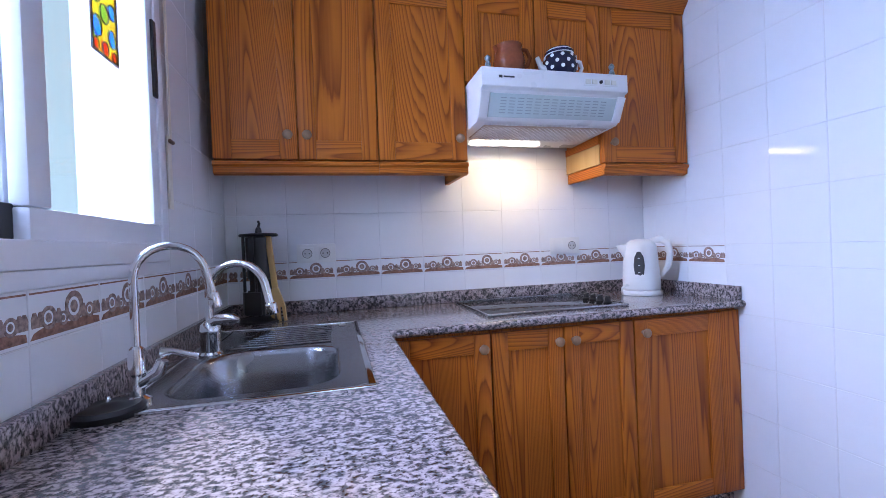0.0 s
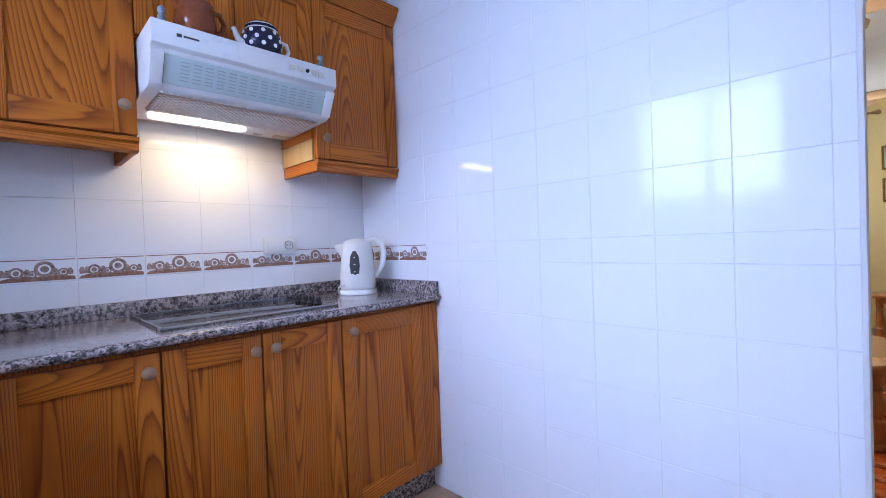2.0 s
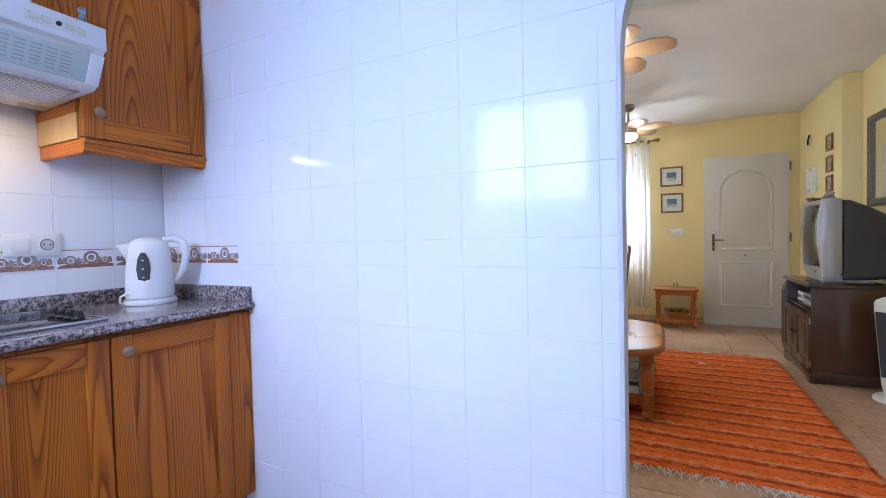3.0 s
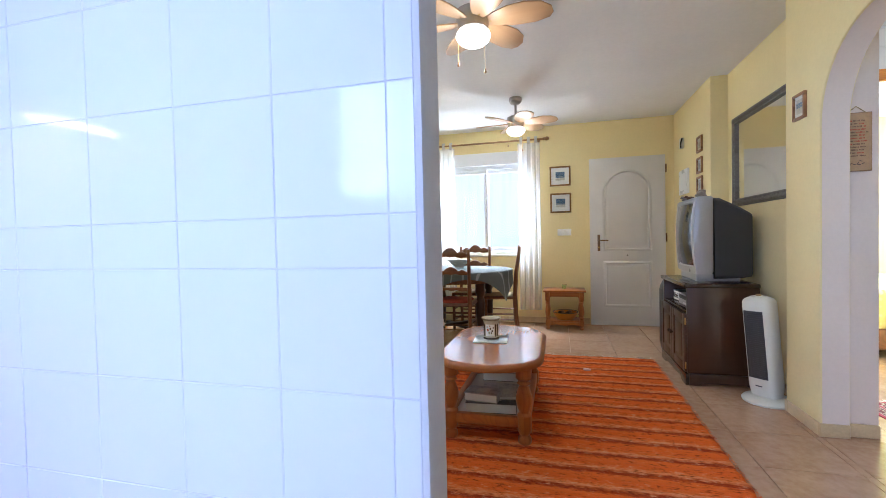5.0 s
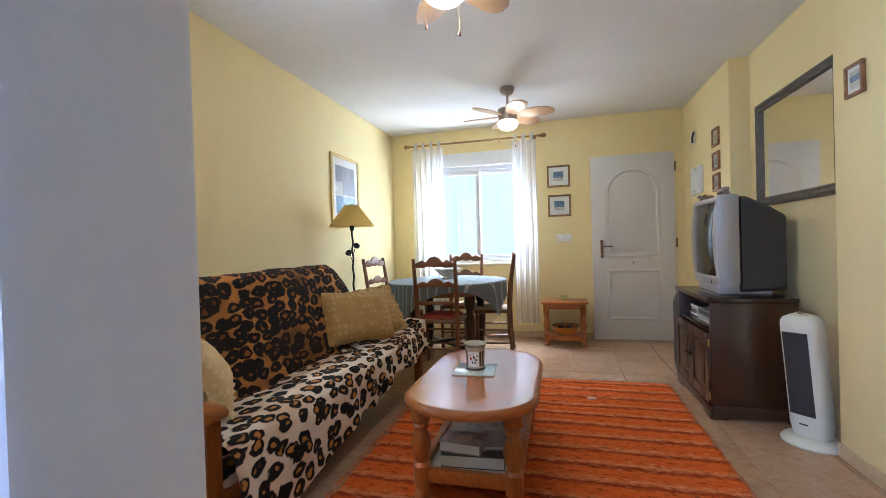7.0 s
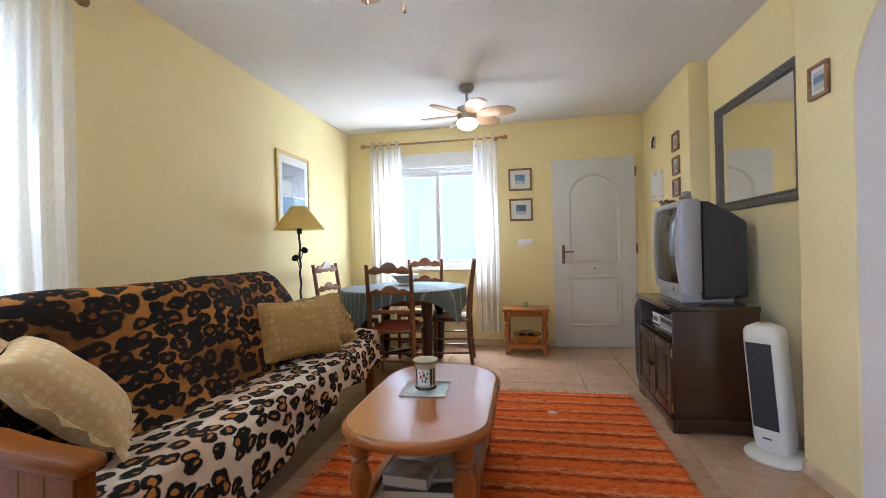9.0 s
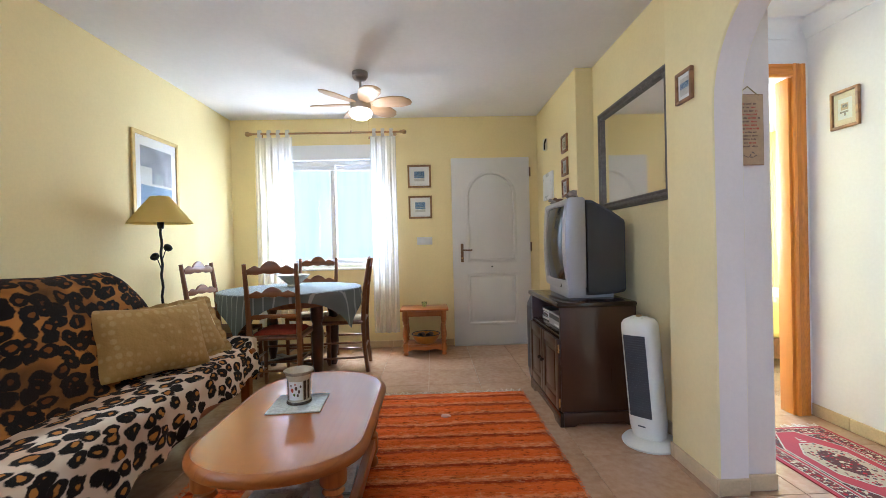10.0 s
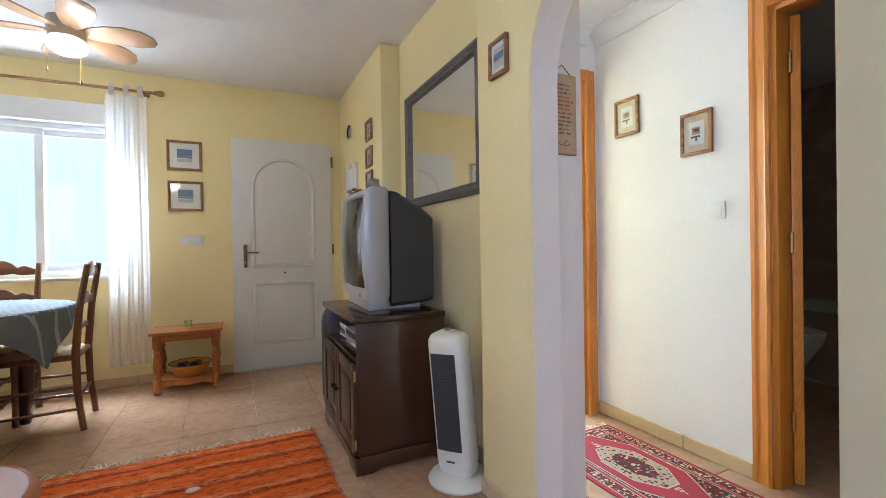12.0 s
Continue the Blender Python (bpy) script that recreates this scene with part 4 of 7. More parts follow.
# worktop with the sink cut out, splashback
SX0, SX1, SY0, SY1 = -0.430, 0.036, 0.880, 1.672
worktop = thing("worktop", Matrix.Identity(4), "polished pinkish grey speckled granite worktop round the corner", "worktop")
for bb in (box(KX0 + 0.001, 0.122, 0.13, SY0 + 0.012, 0.876, 0.905), box(KX0 + 0.001, SX0 + 0.012, SY0 + 0.0125, SY1 - 0.0125, 0.876, 0.905), box(SX1 - 0.012, 0.122, SY0 + 0.0125, SY1 - 0.0125, 0.876, 0.905), box(KX0 + 0.001, 0.122, SY1 - 0.012, KY1 - 0.001, 0.876, 0.905), box(0.1221, KX1 - 0.001, 1.457, KY1 - 0.001, 0.876, 0.905)):
    part("slab", bb, GRANITE, worktop)
b = tube([(0.122, 0.13, 0.8905), (0.122, 1.457, 0.8905)], 0.0144, 12)
tube([(0.122, 1.457, 0.8905), (KX1 - 0.001, 1.457, 0.8905)], 0.0144, 12, b)
part("rounded_edge", b, GRANITE, worktop, "", True)
up = solo("splashback", box(KX0 + 0.021, KX1 - 0.021, KY1 - 0.021, KY1 - 0.001, 0.9055, 0.962, 0.002), GRANITE, "low speckled granite upstand along the worktop", "upstand", smooth=True)
part("return", box(KX0 + 0.001, KX0 + 0.0205, 0.13, KY1 - 0.001, 0.9055, 0.962, 0.002), GRANITE, up, "", True)
part("return", box(KX1 - 0.0205, KX1 - 0.001, 1.46, KY1 - 0.001, 0.9055, 0.962, 0.002), GRANITE, up, "", True)


def sink():
    s = thing("kitchen_sink", Matrix.Translation((0, 0, 0.906)), "brushed steel inset sink with a ribbed drainer", "sink")
    bx0, bx1, by0, by1 = -0.365, -0.035, 0.930, 1.300

    def bowl_ring(k, z):
        """Rounded outline of the bowl, shrunk by k."""
        pts = []
        r = 0.085 - k * 0.3
        for cx, cy, a in ((bx1 - r - k, by1 - r - k, 0), (bx0 + r + k, by1 - r - k, 90), (bx0 + r + k, by0 + r + k, 180), (bx1 - r - k, by0 + r + k, 270)):
            for i in range(7):
                t = radians(a + 15 * i)
                pts.append((cx + r * math.cos(t), cy + r * math.sin(t), z))
        return pts
    b = bmesh.new()
    # flat deck: strips from the rim out to the rectangle
    deck = bmesh.new()
    n = 28
    ring = [deck.verts.new((x, y, 0.004)) for x, y, _ in bowl_ring(-0.006, 0)]
    X0, X1, Y0, Y1 = SX0 + 0.014, SX1 - 0.014, SY0 + 0.014, 1.318
    cx, cy = (bx0 + bx1) / 2, (by0 + by1) / 2
    rect = []
    for v in ring:
        dx, dy = v.co.x - cx, v.co.y - cy
        t = min((X1 - cx) / dx if dx > 1e-6 else 9, (X0 - cx) / dx if dx < -1e-6 else 9, (Y1 - cy) / dy if dy > 1e-6 else 9, (Y0 - cy) / dy if dy < -1e-6 else 9)
        rect.append(deck.verts.new((cx + dx * t, cy + dy * t, 0.004)))
    for i in range(n):
        deck.faces.new((ring[i], ring[(i + 1) % n], rect[(i + 1) % n], rect[i]))
    for bar in ((SX0, SX1, SY0, SY0 + 0.0138), (SX0, SX1, SY1 - 0.0138, SY1), (SX0, SX0 + 0.0138, SY0 + 0.014, SY1 - 0.014), (SX1 - 0.0138, SX1, SY0 + 0.014, SY1 - 0.014)):
        part("rim", box(*bar, -0.001, 0.006, 0.002), CHROME, s, "", True)
    part("drainer", box(SX0 + 0.014, SX1 - 0.014, 1.3185, SY1 - 0.014, -0.002, 0.0015), STEEL, s)
    part("tap_ledge", box(SX0 + 0.014, -0.385, 1.319, SY1 - 0.014, 0.0016, 0.004), STEEL, s)
    part("deck", deck, STEEL, s, "", True)
    levels = [(-0.006, 0.004), (0.0, 0.001), (0.006, -0.010), (0.014, -0.07), (0.026, -0.135), (0.05, -0.155), (0.10, -0.160)]
    rings = [[b.verts.new(p) for p in bowl_ring(k, z)] for k, z in levels]
    for p, q in zip(rings, rings[1:]):
        for i in range(n):
            b.faces.new((p[i], p[(i + 1) % n], q[(i + 1) % n], q[i]))
    b.faces.new(rings[-1])
    part("bowl", b, STEEL, s, "", True)
    part("drain", lathe([(0.038, 0), (0.038, 0.003), (0.028, 0.003), (0.02, 0.0)], 20), CHROME, s, "", True, Matrix.Translation((cx, cy, -0.159)))
    for i in range(9):
        y = 1.352 + i * 0.033
        part("rib", box(-0.34 + 0.012 * i, -0.055, y, y + 0.013, 0.0016, 0.0055, 0.002), STEEL, s, "", True)
    part("overflow", box(-0.03, -0.006, 1.60, 1.63, 0.0016, 0.004, 0.001), CHROME, s)


sink()


def swan(x, y, z, height, reach, yaw, r, lever):
    """A swan-neck tap; the neck arcs towards yaw."""
    t = thing("kitchen_tap" if lever else "filter_tap", pose(x, y, z, 0, 0, yaw), "chrome swan-neck mixer tap with a lever" if lever else "tall slim chrome filter tap with a side lever", "tap")
    neck = [(0, 0, 0.03), (0, 0, height - reach / 2)]
    neck += [(reach / 2 - reach / 2 * math.cos(radians(a)), 0, height - reach / 2 + reach / 2 * math.sin(radians(a))) for a in range(15, 166, 15)]
    neck += [(reach + 0.006, 0, height - reach / 2 - 0.02), (reach + 0.012, 0, height - reach / 2 - 0.045)]
    part("neck", tube(neck, r, 12), CHROME, t, "", True)
    part("aerator", lathe([(r * 1.35, -0.016), (r * 1.45, -0.014), (r * 1.45, 0.012), (r * 1.1, 0.016)], 14), CHROME, t, "", True, Matrix.Translation((reach + 0.013, 0, height - reach / 2 - 0.05)) @ pose(0, 0, 0, 0, -12, 0))
    if lever:
        part("body", lathe([(0.030, 0), (0.030, 0.006), (0.024, 0.012), (0.024, 0.055), (0.027, 0.062), (0.024, 0.082), (0.014, 0.092)], 20), CHROME, t, "", True)
        part("lever", tube([(0.0, 0, 0.082), (0.03, -0.02, 0.098), (0.075, -0.03, 0.100), (0.092, -0.032, 0.096)], [0.012, 0.015, 0.014, 0.006], 10), CHROME, t, "", True)
    else:
        part("body", lathe([(0.022, 0), (0.022, 0.008), (0.012, 0.014), (0.011, 0.05), (0.015, 0.055), (0.013, 0.10), (0.008, 0.105)], 18), CHROME, t, "", True)
        part("valve", tube([(0.004, 0, 0.035), (0.035, -0.008, 0.055), (0.042, -0.01, 0.075)], [0.011, 0.013, 0.010], 12), CHROME, t, "", True)
        part("lever", tube([(0.040, -0.01, 0.088), (0.060, -0.013, 0.090), (0.100, -0.02, 0.075)], [0.011, 0.006, 0.007], 10), CHROME, t, "", True)


swan(-0.395, 0.945, 0.909, 0.288, 0.118, 12, 0.0075, False)
swan(-0.362, 1.300, 0.909, 0.243, 0.150, -12, 0.0105, True)
pl = thing("sink_plug", Matrix.Translation((-0.425, 0.905, 0.906)), "black rubber sink plug lying by the tap", "plug")
part("disc", lathe([(0.055, 0), (0.056, 0.010), (0.048, 0.016), (0.030, 0.014), (0.012, 0.020), (0.004, 0.021)], 22), BLACK, pl, "", True)
part("pin", lathe([(0.003, 0.018), (0.004, 0.028), (0.002, 0.032)], 8), CHROME, pl, "", True)


def hob():
    h = thing("hob", Matrix.Translation((0, 0, 0.906)), "black ceramic glass hob with a steel rim", "hob")
    part("glass", box(0.512, 1.092, 1.552, 1.972, 0.001, 0.008, 0.002), CERAMGLASS, h, "", True)
    rim = box(0.502, 1.102, 1.540, 1.5515, -0.0005, 0.010, 0.002)
    box(0.502, 1.102, 1.9725, 1.984, -0.0005, 0.010, 0.002, rim)
    box(0.502, 0.5115, 1.552, 1.972, -0.0005, 0.010, 0.002, rim)
    box(1.0925, 1.102, 1.552, 1.972, -0.0005, 0.010, 0.002, rim)
    part("rim", rim, STEEL, h, "", True)
    for i in range(4):
        k = part("control_knob", lathe([(0.017, 0), (0.018, 0.004), (0.013, 0.008), (0.012, 0.022), (0.010, 0.024)], 14), BLACK, h, "", True, Matrix.Translation((1.050, 1.605 + 0.052 * i, 0.008)))
        part("grip", box(-0.004, 0.004, -0.016, 0.016, 0.020, 0.028, 0.002), BLACK, k)
    for x, y, r in ((0.65, 1.66, 0.09), (0.65, 1.87, 0.07), (0.88, 1.66, 0.07), (0.88, 1.87, 0.09)):
        part("zone_mark", lathe([(r, 0), (r, 0.0006), (r - 0.002, 0.0006), (r - 0.002, 0)], 40, cap=False), GREYDARK, h, "", False, Matrix.Translation((x, y, 0.0081)))


hob()


def hood():
    x0, x1 = 0.512, 1.126
    h = thing("cooker_hood", Matrix.Identity(4), "white cooker hood with its light switched on", "cooker hood")
    body = prism([(1.530, 1.826), (1.530, 1.757), (1.548, 1.750), (1.600, 1.652), (1.612, 1.645), (1.960, 1.632), (1.960, 1.826)], x0, x1, "x", r=0.003)
    part("body", body, LACQUER, h, "", True)
    tilt = math.degrees(math.atan2(0.052, 0.098))
    vis = part("visor", box(-0.27, 0.27, -0.044, 0.044, 0.001, 0.006, 0.002), VISOR, h, "pale grey slotted visor", True, Matrix.Translation((0.819, 1.5745, 1.7005)) @ Matrix.Rotation(radians(90 + tilt), 4, "X"))
    for j in range(6):
        for i in range(13):
            part("slot", box(-0.225 + i * 0.0355, -0.225 + i * 0.0355 + 0.024, -0.028 + j * 0.011, -0.0245 + j * 0.011, 0.0061, 0.0068), SLOT, vis)
    for sx in (-1, 1):
        part("end_cap", box(-0.018, 0.018, -0.050, 0.050, 0.001, 0.010, 0.003), LACQUER, h, "", True, Matrix.Translation((0.819 + sx * 0.289, 1.5745, 1.7005)) @ Matrix.Rotation(radians(90 + tilt), 4, "X"))
    tiltf = math.atan2(0.013, 0.348)
    ga, gb, gy0, gy1 = x0 + 0.040, x1 - 0.040, 1.625, 1.825
    for k in range(-8, 27):
        for d in (1, -1):
            # one diagonal bar, cut off at the edges of the filter opening
            xs = ga + k * 0.0215 + (0 if d > 0 else 0.2)
            s0, s1 = sorted(((ga - xs) * d, (gb - xs) * d))
            s0, s1 = max(0.0, s0), min(gy1 - gy0, s1)
            if s1 - s0 < 0.012:
                continue
            ends = [(xs + d * q, gy0 + q) for q in (s0, s1)]
            part("grille_bar", tube([(x, y, 1.6410 - (y - 1.612) * math.tan(tiltf)) for x, y in ends], 0.0042, 5), LACQUER, h)
    flt = box(x0 + 0.035, x1 - 0.035, 1.622, 1.825, 1.6345, 1.6355)
    part("filter", flt, FILTER, h, "", False, Matrix.Translation((0, 0, 0.0018)))
    for q in (x0 + 0.055, x0 + 0.225):
        lens = prism([(q, 1.862), (q + 0.025, 1.852), (q + 0.140, 1.852), (q + 0.166, 1.862), (q + 0.166, 1.888), (q + 0.140, 1.898), (q + 0.025, 1.898), (q, 1.888)], 1.622, 1.6325, "z", r=0.003)
        part("lamp_cover", lens, HOODLIGHT, h, "lit lamp cover")
    for i in range(5):
        if i != 2:
            part("switch", box(0.935 + i * 0.028, 0.958 + i * 0.028, 1.524, 1.5295, 1.781, 1.799, 0.001), CREAM, h)
    part("control_plate", box(0.928, 1.078, 1.5265, 1.5295, 1.775, 1.805, 0.001), PLASTIC, h)
    part("dial", lathe([(0.007, 0), (0.006, 0.006)], 12), BLACK, h, "", True, Matrix.Translation((1.002, 1.5265, 1.79)) @ pose(0, 0, 0, 90, 0, 0))
    part("mark", box(0.578, 0.592, 1.5285, 1.5295, 1.787, 1.797), GREYDARK, h)
    part("mark", box(0.597, 0.640, 1.5285, 1.5295, 1.789, 1.795), GREYDARK, h)


VISOR = plain("visor_plastic", (0.52, 0.60, 0.58), 0.3, var=0.03, bump=0.02)
SLOT = plain("slot_shadow", (0.34, 0.40, 0.39), 0.5)
FILTER = plain("grease_filter", (0.42, 0.35, 0.28), 0.7, var=0.12, fine=160)
hood()

# things on the hood
j = thing("clay_jug", Matrix.Translation((0.655, 1.610, 1.828)) @ Matrix.Scale(1.15, 4), "glazed brown clay jug standing on the cooker hood", "jug")
part("body", lathe([(0.030, 0), (0.046, 0.012), (0.054, 0.040), (0.050, 0.066), (0.043, 0.084), (0.047, 0.098), (0.043, 0.098), (0.039, 0.084), (0.040, 0.05)], 22), TERRACOTTA, j, "", True)
part("handle", tube([(0.042, 0, 0.092), (0.066, 0, 0.090), (0.078, 0, 0.065), (0.068, 0, 0.038), (0.050, 0, 0.028)], 0.007, 8), TERRACOTTA, j, "", True)
part("spout", tube([(-0.036, 0, 0.072), (-0.050, 0, 0.098)], [0.012, 0.008], 8), TERRACOTTA, j, "", True)
tp = thing("teapot", Matrix.Translation((0.868, 1.600, 1.828)) @ Matrix.Scale(1.25, 4), "navy teapot with white dots on the cooker hood", "teapot")
body = part("body", lathe([(0.036, 0), (0.050, 0.012), (0.056, 0.036), (0.050, 0.062), (0.044, 0.068)], 24), NAVY, tp, "", True)
for a in range(10):
    for k, (r, z) in enumerate(((0.0535, 0.020), (0.0562, 0.037), (0.0515, 0.056))):
        t = radians(36 * a + 18 * (k % 2))
        part("dot", lathe([(0.0062, -0.0008), (0.0055, 0.0012)], 8), WHITE, body, "", False, Matrix.Translation((r * math.cos(t), r * math.sin(t), z)) @ Matrix.Rotation(t, 4, "Z") @ Matrix.Rotation(radians(90), 4, "Y"))
lid = part("lid", lathe([(0.045, 0.068), (0.046, 0.074), (0.044, 0.080), (0.034, 0.088), (0.012, 0.094)], 22), WHITE, tp, "white lid with blue bands", True)
part("band", lathe([(0.0464, 0.070), (0.0468, 0.074), (0.0455, 0.078)], 22, cap=False), NAVY, lid, "", True)
part("band", lathe([(0.0395, 0.0845), (0.0375, 0.0875), (0.0345, 0.0890)], 22, cap=False), NAVY, lid, "", True)
part("spout", tube([(-0.046, 0, 0.020), (-0.066, 0, 0.032), (-0.078, 0, 0.060)], [0.012, 0.009, 0.007], 10), WHITE, tp, "", True)
part("handle", tube([(0.048, 0, 0.058), (0.074, 0, 0.054), (0.080, 0, 0.034), (0.070, 0, 0.016), (0.050, 0, 0.014)], 0.006, 8), WHITE, tp, "", True)
for x in (0.548, 1.076):
    b = lathe([(0.010, 0), (0.013, 0.004), (0.010, 0.022), (0.006, 0.028), (0.011, 0.036), (0.011, 0.044), (0.004, 0.052)], 12)
    solo("figurine", b, plain("figurine_glaze", (0.22, 0.27, 0.30), 0.4, var=0.6, scale=60), "small grey-blue glazed figurine on the cooker hood", "figurine", Matrix.Translation((x, 1.560, 1.828)), "figurines on the hood", True)

# things on the worktop
k = thing("kettle", pose(1.39, 1.825, 0.906, 0, 0, 150) @ Matrix.Scale(1.10, 4), "white plastic electric kettle with a water gauge", "kettle")
part("base", lathe([(0.082, 0), (0.084, 0.006), (0.080, 0.018), (0.070, 0.022)], 28), PLASTIC, k, "", True)
part("body", lathe([(0.074, 0.023), (0.077, 0.030), (0.075, 0.09), (0.069, 0.16), (0.064, 0.205), (0.058, 0.222), (0.040, 0.236), (0.015, 0.241)], 30), PLASTIC, k, "", True)
part("spout", prism([(0.045, 0.225), (0.098, 0.214), (0.085, 0.190), (0.062, 0.150), (0.045, 0.17)], -0.020, 0.020, "y", r=0.006), PLASTIC, k, "", True)
part("handle", tube([(-0.045, 0, 0.228), (-0.075, 0, 0.238), (-0.108, 0, 0.222), (-0.118, 0, 0.175), (-0.108, 0, 0.120), (-0.078, 0, 0.075)], [0.014, 0.015, 0.015, 0.014, 0.013, 0.011], 12), PLASTIC, k, "", True)
g = part("water_gauge", sheet(10, 10, lambda u, v: (0.022 * math.cos(2 * math.pi * u) * v, -0.004 * v * v, 0.062 * math.sin(2 * math.pi * u) * v)), GREYDARK, k, "dark oval water gauge", True, pose(0.018, 0.0745, 0.128, 0, 0, -14))
for z in (-0.03, 0, 0.03):
    part("gauge_mark", box(-0.004, 0.004, 0.0005, 0.0015, z, z + 0.003), PLASTIC, g)
CORD1 = tube([(1.470, 1.90, 0.925), (1.50, 1.92, 0.93), (1.50, 1.94, 0.985), (1.45, 1.955, 0.99)], 0.004, 8)
CORD2 = tube([(1.325, 1.86, 0.911), (1.295, 1.84, 0.911), (1.275, 1.82, 0.925), (1.272, 1.81, 0.945), (1.29, 1.81, 0.955), (1.325, 1.82, 0.952)], 0.004, 8)
for cord_ in (CORD1, CORD2):
    part("cord", cord_, PLASTIC, k, "", True, k.matrix_basis.inverted())
u = thing("utensil_stand", Matrix.Translation((-0.325, 1.880, 0.906)), "black plastic utensil stand with tools hanging round it", "utensil stand")
part("foot", lathe([(0.085, 0), (0.086, 0.006), (0.060, 0.014), (0.022, 0.020)], 24), BLACK, u, "", True)
part("post", lathe([(0.014, 0.018), (0.012, 0.36), (0.008, 0.372)], 12), BLACK, u, "", True)
part("canister", lathe([(0.040, 0.165), (0.046, 0.170), (0.050, 0.330), (0.046, 0.334)], 20), BLACK, u, "", True)
part("crown", lathe([(0.070, 0.335), (0.074, 0.340), (0.070, 0.346), (0.02, 0.350)], 20), BLACK, u, "", True)
part("hook", tube([(0, 0, 0.372), (0.004, 0, 0.388), (0, 0, 0.398)], 0.005, 8), BLACK, u, "", True)
for a, mat_, lab, w in ((200, BLACK, "black ladle", 0.022), (250, BLACK, "black spatula", 0.034), (120, BLACK, "black slotted spoon", 0.030), (60, BLACK, "black masher", 0.026)):
    t = radians(a)
    tool = part("utensil", box(-w, w, -0.006, 0.006, 0.03, 0.12, 0.005), mat_, u, lab, True, pose(0.058 * math.cos(t), 0.058 * math.sin(t), 0, 0, 0, a + 90))
    part("shank", box(-0.010, 0.010, -0.005, 0.005, 0.121, 0.34, 0.003), mat_, tool, "", True)
fork = part("utensil", box(-0.012, 0.012, -0.005, 0.005, 0.13, 0.34, 0.003), PALE_PINE, u, "pale wooden fork", True, pose(0.072, -0.045, 0.0, 0, -6, -20))
part("fork_head", prism([(-0.013, 0.13), (-0.030, 0.06), (-0.030, 0.0), (-0.020, 0.0), (-0.018, 0.055), (-0.008, 0.055), (-0.006, 0.0), (0.006, 0.0), (0.008, 0.055), (0.018, 0.055), (0.020, 0.0), (0.030, 0.0), (0.030, 0.06), (0.013, 0.13)], -0.004, 0.004, "y"), PALE_PINE, fork)


def socket(x, y, z, kinds, turn, label, name="wall_socket"):
    """A double white plate; s is a round socket, p a rocker."""
    s = thing(name, Matrix.Translation((x, y, z)) @ turn, label, "socket" if "s" in kinds else "light switch")
    n = len(kinds)
    part("plate", box(-0.041 * n, 0.041 * n, -0.041, 0.041, 0.002, 0.009, 0.002), PLASTIC, s, "", True)
    for i, kd in enumerate(kinds):
        cx = (i - (n - 1) / 2) * 0.076
        if kd == "s":
            f = part("insert", box(cx - 0.028, cx + 0.028, -0.028, 0.028, 0.0091, 0.011, 0.001), PLASTIC, s, "", True)
            part("well", lathe([(0.021, 0.0112), (0.0195, 0.0125), (0.0185, 0.0112)], 24, cap=False), GREYDARK, f, "", True, Matrix.Translation((cx, 0, 0)))
            # flat disc, not sunk: the well's shade is given as grey
            part("well_floor", lathe([(0.019, 0.0111), (0.019, 0.0114)], 24), SHADOWGREY, f, "", False, Matrix.Translation((cx, 0, 0)))
            for dx in (-0.0095, 0.0095):
                part("pin_hole", lathe([(0.003, 0.0115), (0.003, 0.0119)], 10), BLACK, f, "", False, Matrix.Translation((cx + dx, 0, 0)))
        else:
            part("rocker", box(cx - 0.027, cx + 0.027, -0.027, 0.027, 0.0091, 0.0125, 0.002), PLASTIC, s, "", True)
    return s


SHADOWGREY = plain("well_shade_and_rim_grey", (0.55, 0.55, 0.54), 0.4)
to_south = facing("-y")
socket(-0.113, KY1, 1.165, "ss", to_south, "white double wall socket on the tiles")
socket(1.102, KY1, 1.152, "ps", to_south, "white switch and socket on the tiles")

# shutter strap with its winder, stained glass hanging in the window
ws = thing("shutter_strap", Matrix.Translation((KX0 + 0.002, 1.405, 0)), "cream roller shutter strap and winder plate", "shutter strap")
part("strap", box(0.006, 0.009, -0.008, 0.010, 1.505, 2.46, 0.001), CREAM, ws, "", True)
part("cover", box(0.0, 0.005, -0.016, 0.016, 1.31, 1.515, 0.002), CREAM, ws, "", True)
part("roller", lathe([(0.006, -0.012), (0.006, 0.012)], 10), ANTIQUE, ws, "", True, Matrix.Translation((0.009, 0.002, 1.500)) @ pose(0, 0, 0, 90, 0, 0))
sg = thing("stained_glass", Matrix.Translation((KX0 - 0.028, 1.133, 1.618)) @ Matrix.Diagonal((1, 0.88, 1, 1)), "small arched stained glass ornament hanging in the window", "ornament")
part("leading", tube([(0.003, -0.062, 0), (0.003, 0.062, 0), (0.003, 0.062, 0.15), *[(0.003, u_, v_) for u_, v_ in arc(0, 0.15, 0.062, 0, 180, 10)[1:-1]], (0.003, -0.062, 0.15), (0.003, -0.062, 0)], 0.003, 6), BLACK, sg)
PETALS = ((-0.036, 0.056, 0.022, 1), (0.038, 0.052, 0.020, 1), (0.0, 0.095, 0.021, 3), (0.040, 0.115, 0.018, 1), (-0.036, 0.125, 0.019, 1), (0.0, 0.018, 0.016, 2), (-0.044, 0.015, 0.013, 2), (0.044, 0.014, 0.012, 2), (0.0, 0.160, 0.020, 1))
rows_ = 26
back = [bmesh.new() for _ in STAIN]
